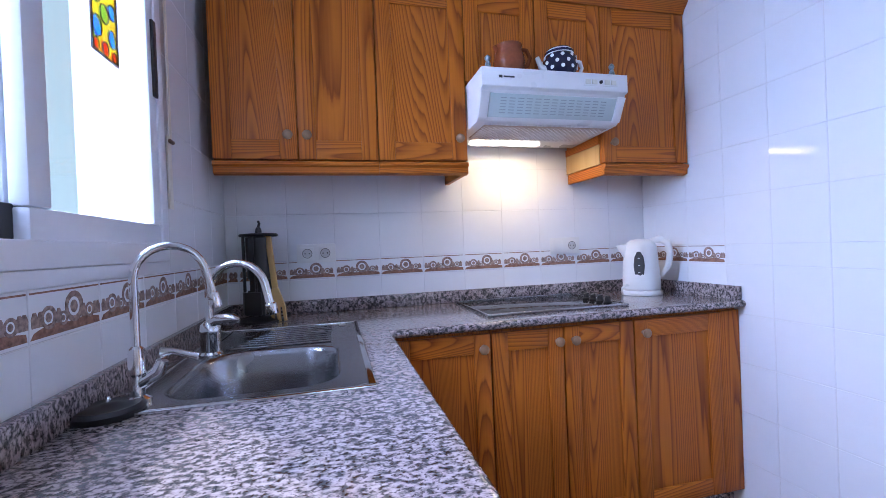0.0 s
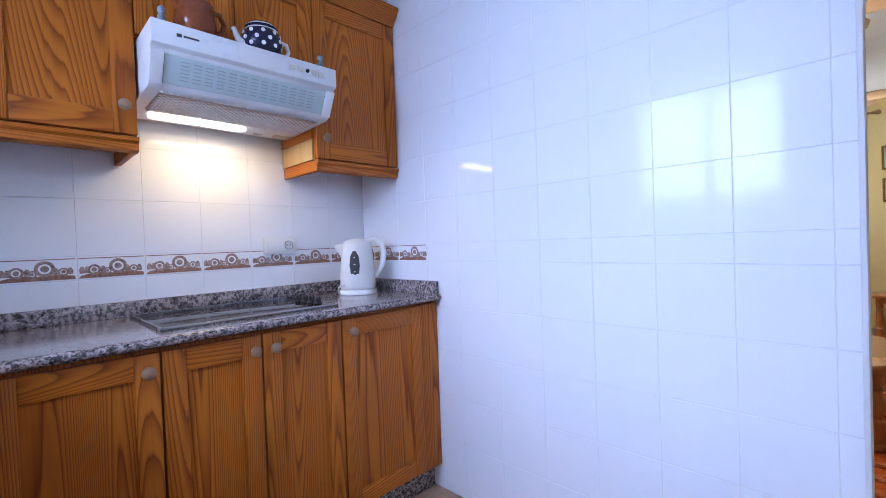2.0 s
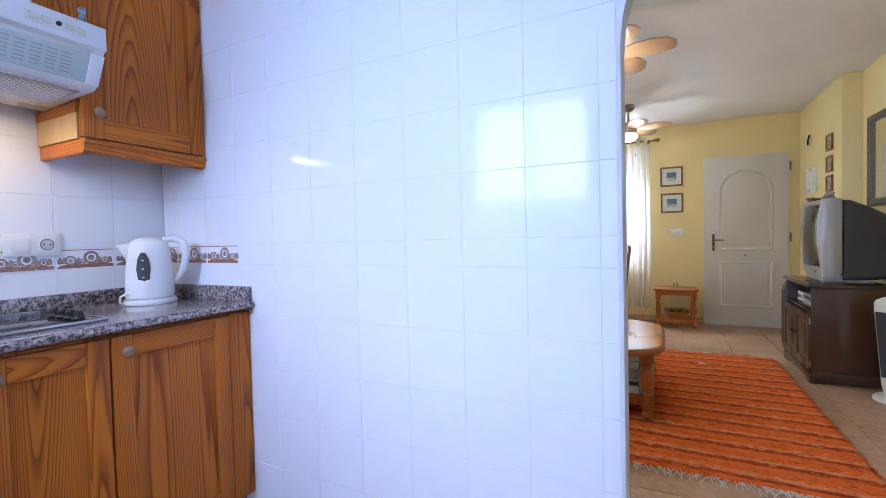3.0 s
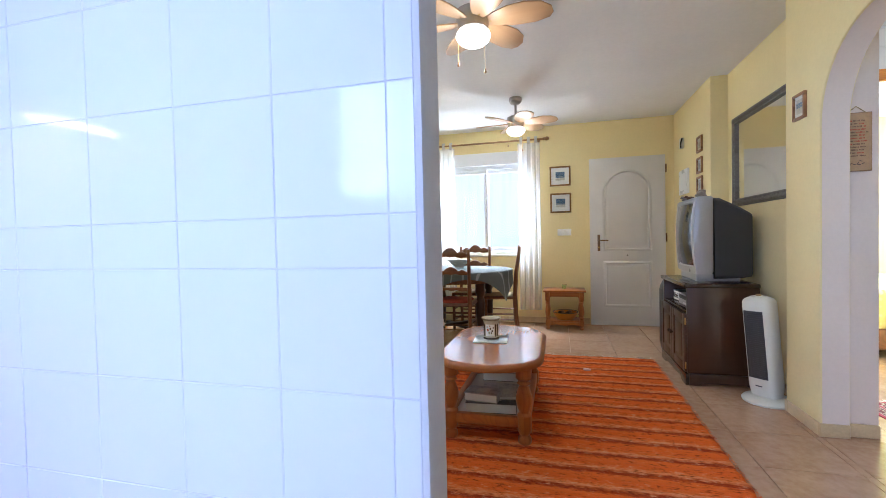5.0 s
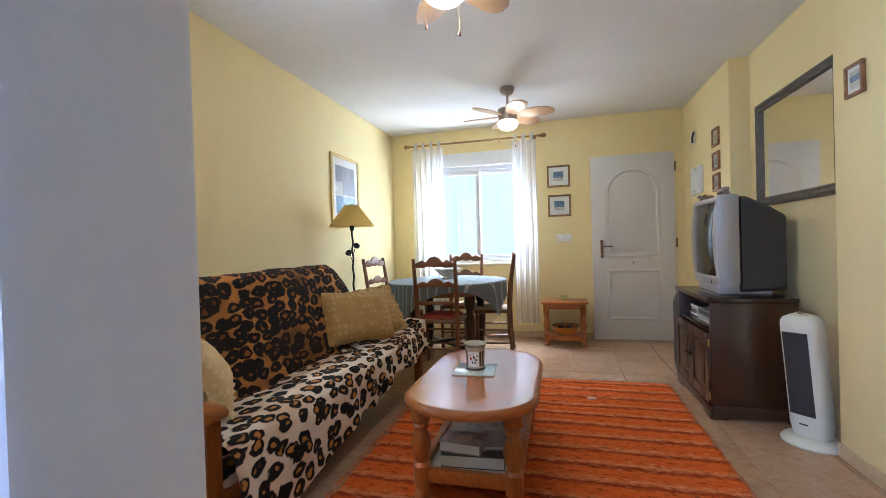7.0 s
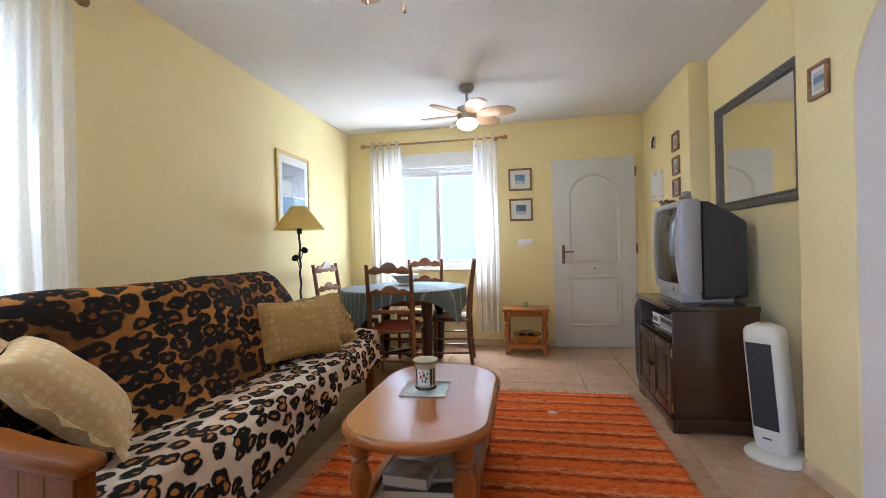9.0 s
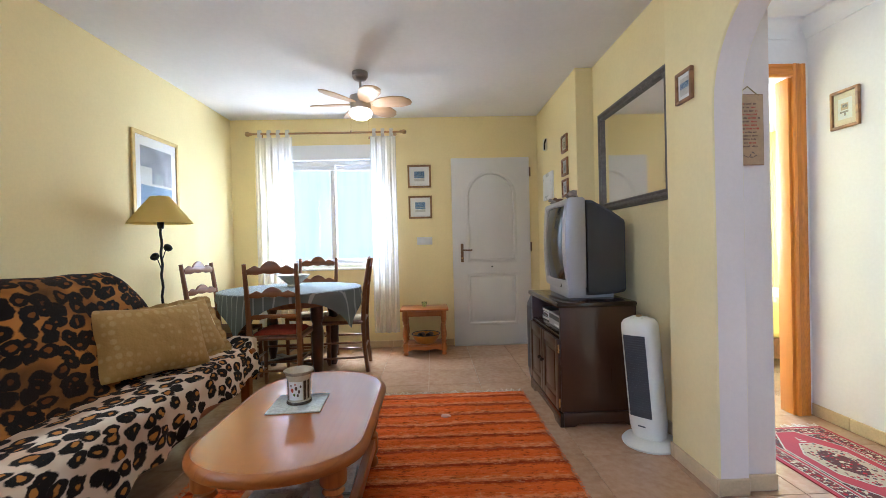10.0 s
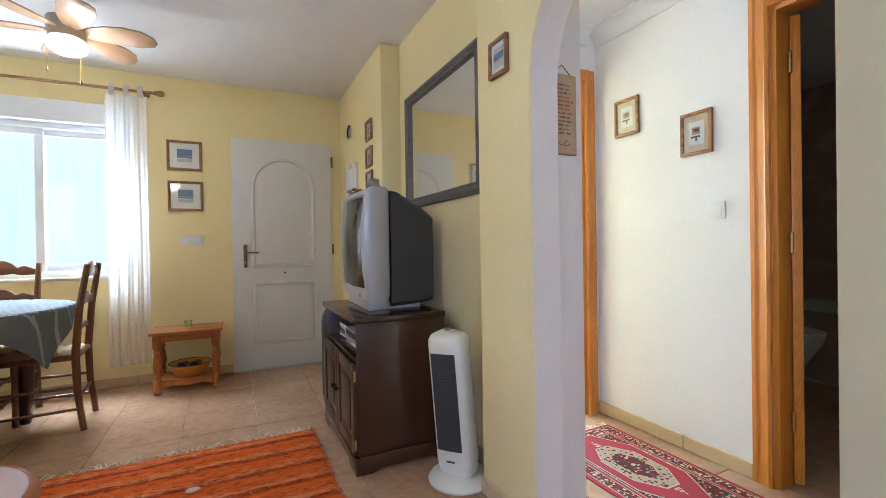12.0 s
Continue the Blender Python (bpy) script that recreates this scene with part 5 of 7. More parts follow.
for iy in range(18):
    for iz in range(rows_):
        y_, z_ = -0.062 + 0.124 * (iy + 0.5) / 18, 0.212 * (iz + 0.5) / rows_
        if z_ > 0.15 and math.hypot(y_, z_ - 0.15) > 0.061:
            continue
        k_ = next((m_ for cy_, cz_, r_, m_ in PETALS if math.hypot(y_ - cy_, z_ - cz_) < r_), 0)
        box(0.0, 0.0025, y_ - 0.00344, y_ + 0.00344, z_ - 0.00408, z_ + 0.00408, bm=back[k_])
for k_, b in enumerate(back):
    bmesh.ops.remove_doubles(b, verts=b.verts[:], dist=0.0002)
    inner = [f for f in b.faces if abs(f.normal.x) < 0.5]
    bmesh.ops.delete(b, geom=inner, context="FACES")
    part("glass_piece", b, STAIN[k_], sg, "")
for cy_, cz_, r_, m_ in PETALS:
    part("leading", lathe([(r_ + 0.0005, 0), (r_ + 0.0005, 0.002), (r_ - 0.0012, 0.002), (r_ - 0.0012, 0)], 18, cap=False), BLACK, sg, "", False, Matrix.Translation((0.0026, cy_, cz_)) @ pose(0, 0, 0, 0, 90, 0))

# wall tiles -------------------------------------------------------------------------
PITCH = 0.2025
LOW, HIGH = 1.0505, 1.1350
rows_below = [(LOW - PITCH * (k + 1), LOW - PITCH * k) for k in range(5)]
rows_below = [(max(a, 0.002), e) for a, e in rows_below] + [(0.002, LOW - PITCH * 5)]
rows_above = [(HIGH + PITCH * k, min(HIGH + PITCH * (k + 1), H - 0.002)) for k in range(7)]
cols = spans(0.068, KY1, 0.1135, PITCH)
lay(wall_partition, "-x", KX1, cols, [r for r in rows_below if r[1] - r[0] > 0.02], TILE)
lay(wall_partition, "-x", KX1, [cc for cc in cols if cc[0] < 1.50], [(LOW, HIGH)], TILE)
lay(wall_partition, "-x", KX1, cols, rows_above, TILE)
bcols = spans(KX0, KX1, -0.033, 0.2)
lay(wall_back, "-y", KY1, bcols, [(0.906, LOW)] + rows_above[:4], TILE)
lcols = spans(0.16, KY1, 1.62, PITCH)
lay(wall_left, "+x", KX0, lcols, [(0.906, LOW)], TILE)
lay(wall_left, "+x", KX0, [(WY1 + 0.004, 1.62), (1.62, 1.8225), (1.8225, KY1)], rows_above, TILE)


def border(parent, axis, plane, us):
    """Printed border tiles: brown foot band, top line, plates and jugs in low relief."""
    turn = facing(axis)
    for u0, u1 in us:
        u, w, h = (u0 + u1) / 2, u1 - u0 - 0.002, HIGH - LOW - 0.002
        p = (plane, u, (LOW + HIGH) / 2) if axis[1] == "x" else (u, plane, (LOW + HIGH) / 2)
        t = shared("border_tile", tile_mesh(w, h, TILE), parent, Matrix.Translation(p) @ turn)
        if (w, axis) not in MOTIFS:
            b = box(-w / 2 + 0.003, w / 2 - 0.003, h / 2 - 0.0075, h / 2 - 0.0045, 0.0002, 0.0008)
            prism([(-w / 2 + 0.001, -h / 2 + 0.006), (w / 2 - 0.004, -h / 2 + 0.006), (w / 2 - 0.006, -h / 2 + 0.018), (w / 4, -h / 2 + 0.024), (0, -h / 2 + 0.021), (-w / 4, -h / 2 + 0.026), (-w / 2 + 0.010, -h / 2 + 0.016)], 0.0002, 0.0008, "z", b)
            mb = mesh(b, "motif")
            mb.materials.append(DECOR)
            c = bmesh.new()
            for cx, cy, r in ((w * 0.08, 0.004, 0.027), (-w * 0.27, -0.006, 0.019), (w * 0.32, -0.008, 0.014), (-w * 0.08, -0.012, 0.012)):
                if abs(cx) + r < w / 2:
                    lathe([(r, 0.0002), (r, 0.0012), (r * 0.78, 0.0014), (r * 0.70, 0.0009), (r * 0.62, 0.0002)], 18, c, (cx, cy, 0), False)
                    lathe([(r * 0.42, 0.0002), (r * 0.36, 0.0009)], 12, c, (cx, cy, 0))
            for cx in (-w * 0.44, -w * 0.37, -w * 0.14, w * 0.22, w * 0.41, w * 0.46):
                if abs(cx) < w / 2 - 0.008:
                    prism([(cx - 0.007, -0.018), (cx + 0.007, -0.018), (cx + 0.008, -0.004), (cx + 0.003, 0.006), (cx - 0.003, 0.006), (cx - 0.008, -0.004)], 0.0002, 0.001, "z", c)
            mc = mesh(c, "motif")
            mc.materials.append(DECOR2)
            MOTIFS[(w, axis)] = (mb, mc)
        for me in MOTIFS[(w, axis)]:
            shared("motif", me, t, Matrix.Identity(4))


MOTIFS = {}
border(wall_back, "-y", KY1, bcols)
border(wall_left, "+x", KX0, lcols)
border(wall_partition, "-x", KX1, [cc for cc in cols if cc[0] >= 1.50])

# living room -------------------------------------------------------------------------
# floor tiles
lay(floor, "+z", 0.0, spans(KX1 + 0.11, FX, 4.05, 0.4), spans(TY, SY, -1.03, 0.4), FLOOR, "floor_tile", 0.004, t=0.006)
lay(floor, "+z", 0.0, spans(KX0, KX1 + 0.11, 4.05, 0.4), spans(KY0, 1.6, -1.03, 0.4), FLOOR, "floor_tile", 0.004, t=0.006)
lay(floor, "+z", 0.0, spans(1.7, 7.1, 4.05, 0.4), spans(-4.4, TY, -1.03, 0.4), FLOOR, "floor_tile", 0.004, t=0.006)


def skirting(axis, plane, u0, u1, label):
    s = tagged(new("baseboard"), label, "structure", "", "structure")
    for a, e in spans(u0, u1, u0, 0.33):
        p = {"x": (plane, (a + e) / 2, 0.036), "y": ((a + e) / 2, plane, 0.036)}[axis[1]]
        t = shared("skirting_tile", tile_mesh(e - a - 0.002, 0.070, SKIRT, 0.010, 0.003), s, Matrix.Translation(p) @ facing(axis))
    return s


for axis, plane, u0, u1 in (("-y", SY - 0.011, TX1 + 0.02, FX), ("-x", FX - 0.011, -0.50, SY - 0.012), ("-x", FX - 0.011, CY + 0.001, -1.36), ("+y", CY + 0.011, 5.30, FX - 0.012), ("-x", 5.30 - 0.011, RY + 0.012, CY + 0.01),
                            ("+y", RY + 0.011, 4.02, 5.288), ("+y", TY + 0.011, AX1 - 0.010, 4.02), ("-x", AX1 - 0.014, TY - 0.128, TY + 0.010), ("-x", 3.69 - 0.011, TY - 0.272, TY - 0.14), ("+y", HY + 0.011, BX1 + 0.082, HX), ("+y", TY + 0.011, KX1 + 0.115, AX0 - 0.06)):
    skirting(axis, plane, u0, u1, "beige ceramic skirting tiles along the wall")


# ceiling fans
def ceiling_fan(x, y, yaw, label):
    f = thing("ceiling_fan", pose(x, y, H, 0, 0, yaw), label, "ceiling fan", "ceiling fans")
    part("canopy", lathe([(0.062, 0.0), (0.064, -0.012), (0.064, -0.034), (0.056, -0.038), (0.056, -0.046), (0.044, -0.060), (0.016, -0.068)], 26), NICKEL, f, "", True)
    part("rod", lathe([(0.011, -0.064), (0.011, -0.178)], 12), NICKEL, f, "", True)
    part("motor", lathe([(0.020, -0.172), (0.060, -0.182), (0.086, -0.194), (0.088, -0.242), (0.082, -0.254), (0.082, -0.264), (0.078, -0.294), (0.070, -0.298)], 30), NICKEL, f, "", True)
    part("globe", lathe([(0.072, -0.299), (0.086, -0.308), (0.090, -0.324), (0.082, -0.346), (0.060, -0.364), (0.030, -0.374), (0.004, -0.376)], 28), LAMPGLASS, f, "lit white glass globe", True)
    for i in range(6):
        out = [(0.075, -0.020), (0.12, -0.042), (0.20, -0.066), (0.30, -0.076), (0.39, -0.064), (0.445, -0.030), (0.455, 0.004), (0.435, 0.030), (0.36, 0.048), (0.25, 0.050), (0.14, 0.036), (0.075, 0.020)]
        bl = part("blade", prism(out, -0.004, 0.004, "z", r=0.0015), BLADE, f, "pale maple petal blade", True, Matrix.Rotation(radians(60 * i), 4, "Z") @ Matrix.Translation((0, 0, -0.252)) @ Matrix.Rotation(radians(-13), 4, "X") @ Matrix.Diagonal((0.90, 1.22, 1, 1)))
        for u_, v_ in ((0.085, 0.010), (0.085, -0.010), (0.105, 0.0)):
            part("screw", lathe([(0.004, -0.007), (0.003, -0.004)], 8), BRASS, bl, "", False, Matrix.Translation((u_, v_, 0)))
    for a, ln in ((115, 0.160), (235, 0.215)):
        t = radians(a - yaw)
        px, py = 0.080 * math.cos(t), 0.080 * math.sin(t)
        c = part("pull_chain", tube([(px, py, -0.287), (px * 1.03, py * 1.03, -0.30 - ln)], 0.0013, 5), BRASS, f)
        part("bob", lathe([(0.002, 0.024), (0.005, 0.012), (0.007, 0.004), (0.003, 0.0)], 10), WALNUT, c, "", True, Matrix.Translation((px * 1.03, py * 1.03, -0.325 - ln)))


ceiling_fan(FAN_A[0], FAN_A[1], 25, "lit ceiling fan with maple petal blades by the dining table")
ceiling_fan(FAN_B[0], FAN_B[1], 30, "lit ceiling fan with maple petal blades above the rug")


# curtains
def curtain(name, label, axis, plane, u0, u1, z0, z1, folds, amp, tabs, seed):
    rnd = random.Random(seed)
    ph = [rnd.uniform(0, 6.28) for _ in range(4)]

    def fn(u, v):
        a = u0 + (u1 - u0) * (u + 0.012 * math.sin(9 * v + ph[0]) * math.sin(math.pi * u))
        w = math.sin(folds * 6.283 * u + ph[1] + 0.9 * math.sin(2.2 * v + ph[2])) + 0.45 * math.sin(folds * 14.1 * u + ph[3] + 1.6 * v)
        d = plane + amp * w * (0.35 + 0.65 * v)
        z = z1 + (z0 - z1) * v
        return (d, a, z) if axis == "x" else (a, d, z)
    c = thing(name, Matrix.Identity(4), label, "curtain")
    part("cloth", sheet(int(folds * 14), 26, fn), SHEER, c, "", True)
    for i in range(tabs):
        a = u0 + (u1 - u0) * (i + 0.5) / tabs

        def loop(u, v):
            t = math.pi * 2 * v
            d, z = plane + 0.019 * math.sin(t), z1 + 0.034 - 0.045 * math.cos(t) * 1.0
            s = a + (u - 0.5) * 0.035
            return (d, s, z) if axis == "x" else (s, d, z)
        part("tab", sheet(2, 12, loop), SHEER, c, "", True)
    return c


curtain("curtain", "white sheer tab-top curtain drawn to one side", "x", 6.478, 1.16, 1.545, 0.19, 2.262, 5, 0.013, 4, 1)
curtain("curtain", "white sheer tab-top curtain beside the door", "x", 6.478, 0.075, 0.345, 0.175, 2.262, 4, 0.013, 3, 2)
curtain("curtain", "white sheer curtain across the terrace doors", "y", 1.760, 1.93, 3.285, 0.06, 2.235, 13, 0.024, 9, 3)


def curtain_rod(axis, plane, wallp, u0, u1, z, label):
    p3 = (lambda a, d=plane, e=z: (d, a, e)) if axis == "x" else (lambda a, d=plane, e=z: (a, d, e))
    r = thing("curtain_rod", Matrix.Identity(4), label, "curtain rod")
    part("pole", tube([p3(u0), p3(u1)], 0.011, 12), RODWOOD, r, "", True)
    for a, s in ((u0, -1), (u1, 1)):
        part("finial", tube([p3(a), p3(a + s * 0.012), p3(a + s * 0.02), p3(a + s * 0.04), p3(a + s * 0.062), p3(a + s * 0.072)], [0.013, 0.018, 0.015, 0.025, 0.022, 0.008], 14), RODWOOD, r, "", True)
    for a in (u0 + 0.06, u1 - 0.06):
        part("bracket", tube([p3(a, wallp), p3(a, plane)], [0.022, 0.012], 10), RODWOOD, r, "", True)


curtain_rod("x", 6.478, FX - 0.001, 0.03, 1.575, 2.300, "brown wooden curtain rod over the dining window")
curtain_rod("y", 1.760, SY - 0.001, 1.90, 3.295, 2.272, "brown wooden curtain rod over the terrace doors")


# pictures
def picture(x, y, z, w, h, turn, frame_mat, label, art, bar=0.018, mount=0.18, name="picture", group="", card=None):
    """A framed print: four mitred bars, mount, art patches (u, v, w, h, material) in shares of the art."""
    p = thing(name, Matrix.Translation((x, y, z)) @ turn, label, "picture", group)
    for sx, sy, a in ((0, 1, 0), (0, -1, 180), (1, 0, -90), (-1, 0, 90)):
        L, D = (w, h) if sx == 0 else (h, w)
        bb = prism([(-L / 2, D / 2), (L / 2, D / 2), (L / 2 - bar, D / 2 - bar), (-L / 2 + bar, D / 2 - bar)], 0.001, 0.018, "z", r=0.002)
        part("frame_bar", bb, frame_mat, p, "", True, Matrix.Rotation(radians(a), 4, "Z"))
    part("mount", box(-w / 2 + bar, w / 2 - bar, -h / 2 + bar, h / 2 - bar, 0.001, 0.007), card or PAPER, p)
    aw, ah = (w - 2 * bar) * (1 - 2 * mount), (h - 2 * bar) * (1 - 2 * mount)
    for k, (u, v, cw, ch, m) in enumerate(art):
        part("print", box((u - 0.5) * aw, (u - 0.5 + cw) * aw, (v - 0.5) * ah, (v - 0.5 + ch) * ah, 0.0072, 0.0076 + 0.0003 * k), m, p)
    gl = part("glazing", box(-w / 2 + bar, w / 2 - bar, -h / 2 + bar, h / 2 - bar, 0.0105, 0.0120), GLASS, p)
    gl.visible_shadow = False
    return p


BEACH = ((0.1, 0.1, 0.8, 0.8, SAND), (0.1, 0.48, 0.8, 0.42, SEA), (0.1, 0.36, 0.8, 0.10, SEA), (0.1, 0.30, 0.5, 0.05, WHITE))
west, north, east = facing("-x"), facing("+y"), facing("+x")
picture(FX - 0.001, -0.165, 1.838, 0.252, 0.245, west, GILT, "small framed beach print in a gilt frame", BEACH, 0.020, 0.18)
picture(FX - 0.001, -0.168, 1.505, 0.252, 0.245, west, GILT, "small framed beach print below its twin", BEACH, 0.020, 0.18)
picture(5.285, SY - 0.001, 1.652, 0.56, 0.655, facing("-y"), PALEGILT, "large framed coastal print in a pale gilt frame", ((0, 0, 1, 1, SAND), (0, 0.66, 1, 0.34, ROCK), (0.35, 0.40, 0.65, 0.26, ROCK), (0, 0.0, 1, 0.36, SEA)), 0.030, 0.12)
picture(3.840, TY + 0.001, 1.790, 0.125, 0.145, north, FRAMEWOOD, "tiny framed seascape on the wall beside the mirror", ((0, 0, 1, 1, SAND), (0, 0.4, 1, 0.35, SEA)), 0.014, 0.16)
for z in (1.935, 1.735, 1.555):
    picture(5.575, CY + 0.001, z, 0.155, 0.150, north, FRAMEWOOD, "tiny dark framed picture on the column", ((0, 0, 1, 1, SAND), (0.2, 0.1, 0.5, 0.6, ROCK)), 0.020, 0.1, group="tiny pictures on the column")
CARD = plain("cream_card", (0.66, 0.54, 0.36), 0.8, var=0.12, scale=20)
hp = ((0.08, 0.06, 0.84, 0.88, PAPER), (0.25, 0.45, 0.45, 0.28, PARCH), (0.35, 0.55, 0.3, 0.12, INK), (0.2, 0.33, 0.5, 0.07, INK), (0.45, 0.2, 0.1, 0.12, INK))
picture(4.203, HY + 0.001, 1.786, 0.165, 0.212, north, FRAMEWOOD, "small wooden framed bird sketch in the hall", hp, 0.016, 0.14, card=CARD)
picture(3.788, HY + 0.001, 1.594, 0.160, 0.212, north, FRAMEWOOD, "small wooden framed bird sketch beside the light switch", hp, 0.016, 0.14, card=CARD)

# plaque
pq = thing("wall_plaque", Matrix.Translation((3.689, -1.628, 1.545)) @ facing("-x"), "brown parchment wall plaque with painted verses, hung on a cord", "plaque")
part("board", box(-0.068, 0.068, -0.148, 0.148, 0.001, 0.012, 0.003), PARCH, pq, "", True)
part("edge", box(-0.071, 0.071, -0.151, 0.151, 0.0, 0.009, 0.002), FRAMEWOOD, pq, "", True)
part("cord", tube([(-0.05, 0.142, 0.010), (0, 0.182, 0.012), (0.05, 0.142, 0.010)], 0.0025, 6), RUSH, pq)
rnd = random.Random(5)
for i in range(13):
    yy, xx, first = 0.108 - 0.0150 * i, -0.052, True
    end = rnd.uniform(0.030, 0.054)
    while xx < end - 0.008:
        L = min(rnd.uniform(0.014, 0.040), end - xx)
        ink = REDINK if first and i % 2 == 0 or rnd.random() < 0.22 else SEPIA
        k = 0
        while k * 0.0052 < L - 0.002:
            h_ = rnd.choice((0.0030, 0.0030, 0.0045))
            part("writing", box(xx + k * 0.0052, xx + k * 0.0052 + 0.0036, yy - 0.0030, yy + h_, 0.0121, 0.0125), ink, pq)
            k += 1
        xx, first = xx + L + 0.0055, False
for u_, v_, a_ in ((-0.022, -0.112, 20), (-0.006, -0.116, -15), (0.008, -0.110, 60), (0.014, -0.117, 0), (0.030, -0.112, 35), (0.020, -0.098, -30)):
    part("flourish", box(-0.007, 0.007, -0.0018, 0.0018, 0.0121, 0.0126), INK, pq, "", False, pose(u_, v_, 0, 0, 0, a_))

# big mirror
mr = thing("wall_mirror", Matrix.Translation((4.648, RY + 0.001, 1.676)) @ facing("+y"), "large mirror in a weathered pewter-grey frame", "mirror")
W_, H_ = 0.985, 0.735
for sx, a in ((0, 0), (0, 180), (1, -90), (1, 90)):
    L, D = (W_, H_) if sx == 0 else (H_, W_)
    prof = [(0.0, 0.012), (0.006, 0.030), (0.022, 0.034), (0.040, 0.024), (0.052, 0.027), (0.060, 0.014), (0.062, 0.008)]
    b = bmesh.new()
    rings = []
    for k, dz in prof:
        rings.append([b.verts.new((s * (L / 2 - k), D / 2 - k, dz)) for s in (-1, 1)])
    rings = [[b.verts.new((s * L / 2, D / 2, 0.001)) for s in (-1, 1)]] + rings
    for p_, q_ in zip(rings, rings[1:]):
        b.faces.new((p_[0], p_[1], q_[1], q_[0]))
    part("frame_bar", b, PEWTER, mr, "", True, Matrix.Rotation(radians(a), 4, "Z"))
part("glass", box(-W_ / 2 + 0.058, W_ / 2 - 0.058, -H_ / 2 + 0.058, H_ / 2 - 0.058, 0.004, 0.009), MIRROR, mr)

# switches, fuse box, door chime
socket(FX, -0.206, 1.140, "pp", west, "white double light switch beside the door", "light_switch")
socket(3.697, HY, 1.207, "p", north, "white light switch on the hall wall", "light_switch")
fb = thing("fuse_box", Matrix.Translation((6.10, CY + 0.001, 1.64)) @ north, "flat white fuse box cover on the column", "fuse box")
part("cover", box(-0.16, 0.16, -0.13, 0.13, 0, 0.022, 0.005), LACQUER, fb, "", True)
part("flap", box(-0.12, 0.12, -0.09, 0.09, 0.0221, 0.027, 0.003), LACQUER, fb, "", True)
ch = thing("door_chime", Matrix.Translation((6.17, CY + 0.001, 2.06)) @ north, "small white door chime with a dark key hook", "door chime")
part("housing", box(-0.035, 0.035, -0.05, 0.06, 0, 0.03, 0.005), CREAM, ch, "", True)
part("hook", tube([(0.045, 0.05, 0.02), (0.05, 0.0, 0.035), (0.03, -0.05, 0.03)], 0.008, 8), IRON, ch, "", True)


# dining set
def wave(x0, x1, base, top, hump, n=28):
    """Upper edge of a carved chair rail: a central crest between two rolled shoulders."""
    pts = []
    for i in range(n + 1):
        t = abs(2 * i / n - 1)
        crest = max(0.0, math.cos(min(1.0, t / 0.42) * math.pi / 2)) ** 0.7
        roll = 0.35 * math.exp(-((t - 0.66) / 0.13) ** 2)
        pts.append((x0 + (x1 - x0) * i / n, top + hump * (crest + roll) - 0.010 * max(0.0, t - 0.85) / 0.15))
    return pts


def dining_chair(m, label, cushion=False):
    c = thing("dining_chair", m, label, "chair", "chairs round the dining table")
    W2 = 0.178
    for s in (-1, 1):
        pts = [(s * W2, -0.02, 0.0), (s * W2, 0.006, 0.22), (s * W2, 0.012, 0.45), (s * (W2 + 0.002), -0.010, 0.72), (s * (W2 + 0.004), -0.052, 0.985)]
        part("back_post", tube(pts, [0.017, 0.019, 0.021, 0.019, 0.015], 8), WALNUT, c, "", True)
        part("front_leg", lathe([(0.014, 0), (0.018, 0.02), (0.015, 0.12), (0.019, 0.20), (0.016, 0.26), (0.020, 0.32), (0.020, 0.455)], 10), WALNUT, c, "", True, Matrix.Translation((s * 0.19, 0.375, 0)))
        part("side_stretcher", tube([(s * W2, 0.0, 0.13), (s * 0.19, 0.375, 0.13)], 0.009, 8), WALNUT, c, "", True)
        part("side_stretcher", tube([(s * W2, 0.008, 0.26), (s * 0.19, 0.375, 0.26)], 0.009, 8), WALNUT, c, "", True)
    for z in (0.17, 0.30):
        part("front_stretcher", tube([(-0.19, 0.375, z), (0.19, 0.375, z)], 0.010, 8), WALNUT, c, "", True)
    part("rear_stretcher", tube([(-W2, 0.002, 0.20), (W2, 0.002, 0.20)], 0.009, 8), WALNUT, c, "", True)
    fr = bmesh.new()
    for a, e in (((-0.19, 0.375), (0.19, 0.375)), ((-W2, 0.012), (W2, 0.012)), ((-0.186, 0.012), (-0.196, 0.375)), ((0.186, 0.012), (0.196, 0.375))):
        tube([(*a, 0.438), (*e, 0.438)], 0.017, 8, fr)
    part("seat_rail", fr, WALNUT, c, "", True)

    def seat(u, v):
        x = (u - 0.5) * (0.35 + 0.03 * v)
        y = 0.02 + 0.35 * v
        return (x, y, 0.452 - 0.014 * (1 - max(abs(u - 0.5), abs(v - 0.5)) * 2) + 0.0012 * math.sin(120 * max(abs(u - 0.5), abs(v - 0.5))))
    part("seat", sheet(16, 16, seat), RUSH, c, "woven rush seat", True)
    for z0, top, hump in ((0.905, 0.955, 0.050), (0.735, 0.775, 0.040), (0.575, 0.612, 0.0)):
        yy = -0.005 - (z0 - 0.7) * 0.16
        low = [(0.165, z0 + 0.004), (0.10, z0), (0.05, z0 + 0.012), (0.0, z0 + 0.004), (-0.05, z0 + 0.012), (-0.10, z0), (-0.165, z0 + 0.004)]
        part("back_rail", prism(wave(-0.168, 0.168, z0, top, hump) + low, yy - 0.009, yy + 0.009, "y", r=0.002), WALNUT_X, c, "", True)
    if cushion:
        def pad(u, v):
            x, y = (u - 0.5), (v - 0.5)
            e = max(0.0, 1 - (2 * max(abs(x), abs(y))) ** 4)
            return (x * 0.33, 0.20 + y * 0.33, 0.456 + 0.035 * e ** 0.5)
        part("cushion", sheet(14, 14, pad), REDCLOTH, c, "flat red seat cushion", True)
    return c


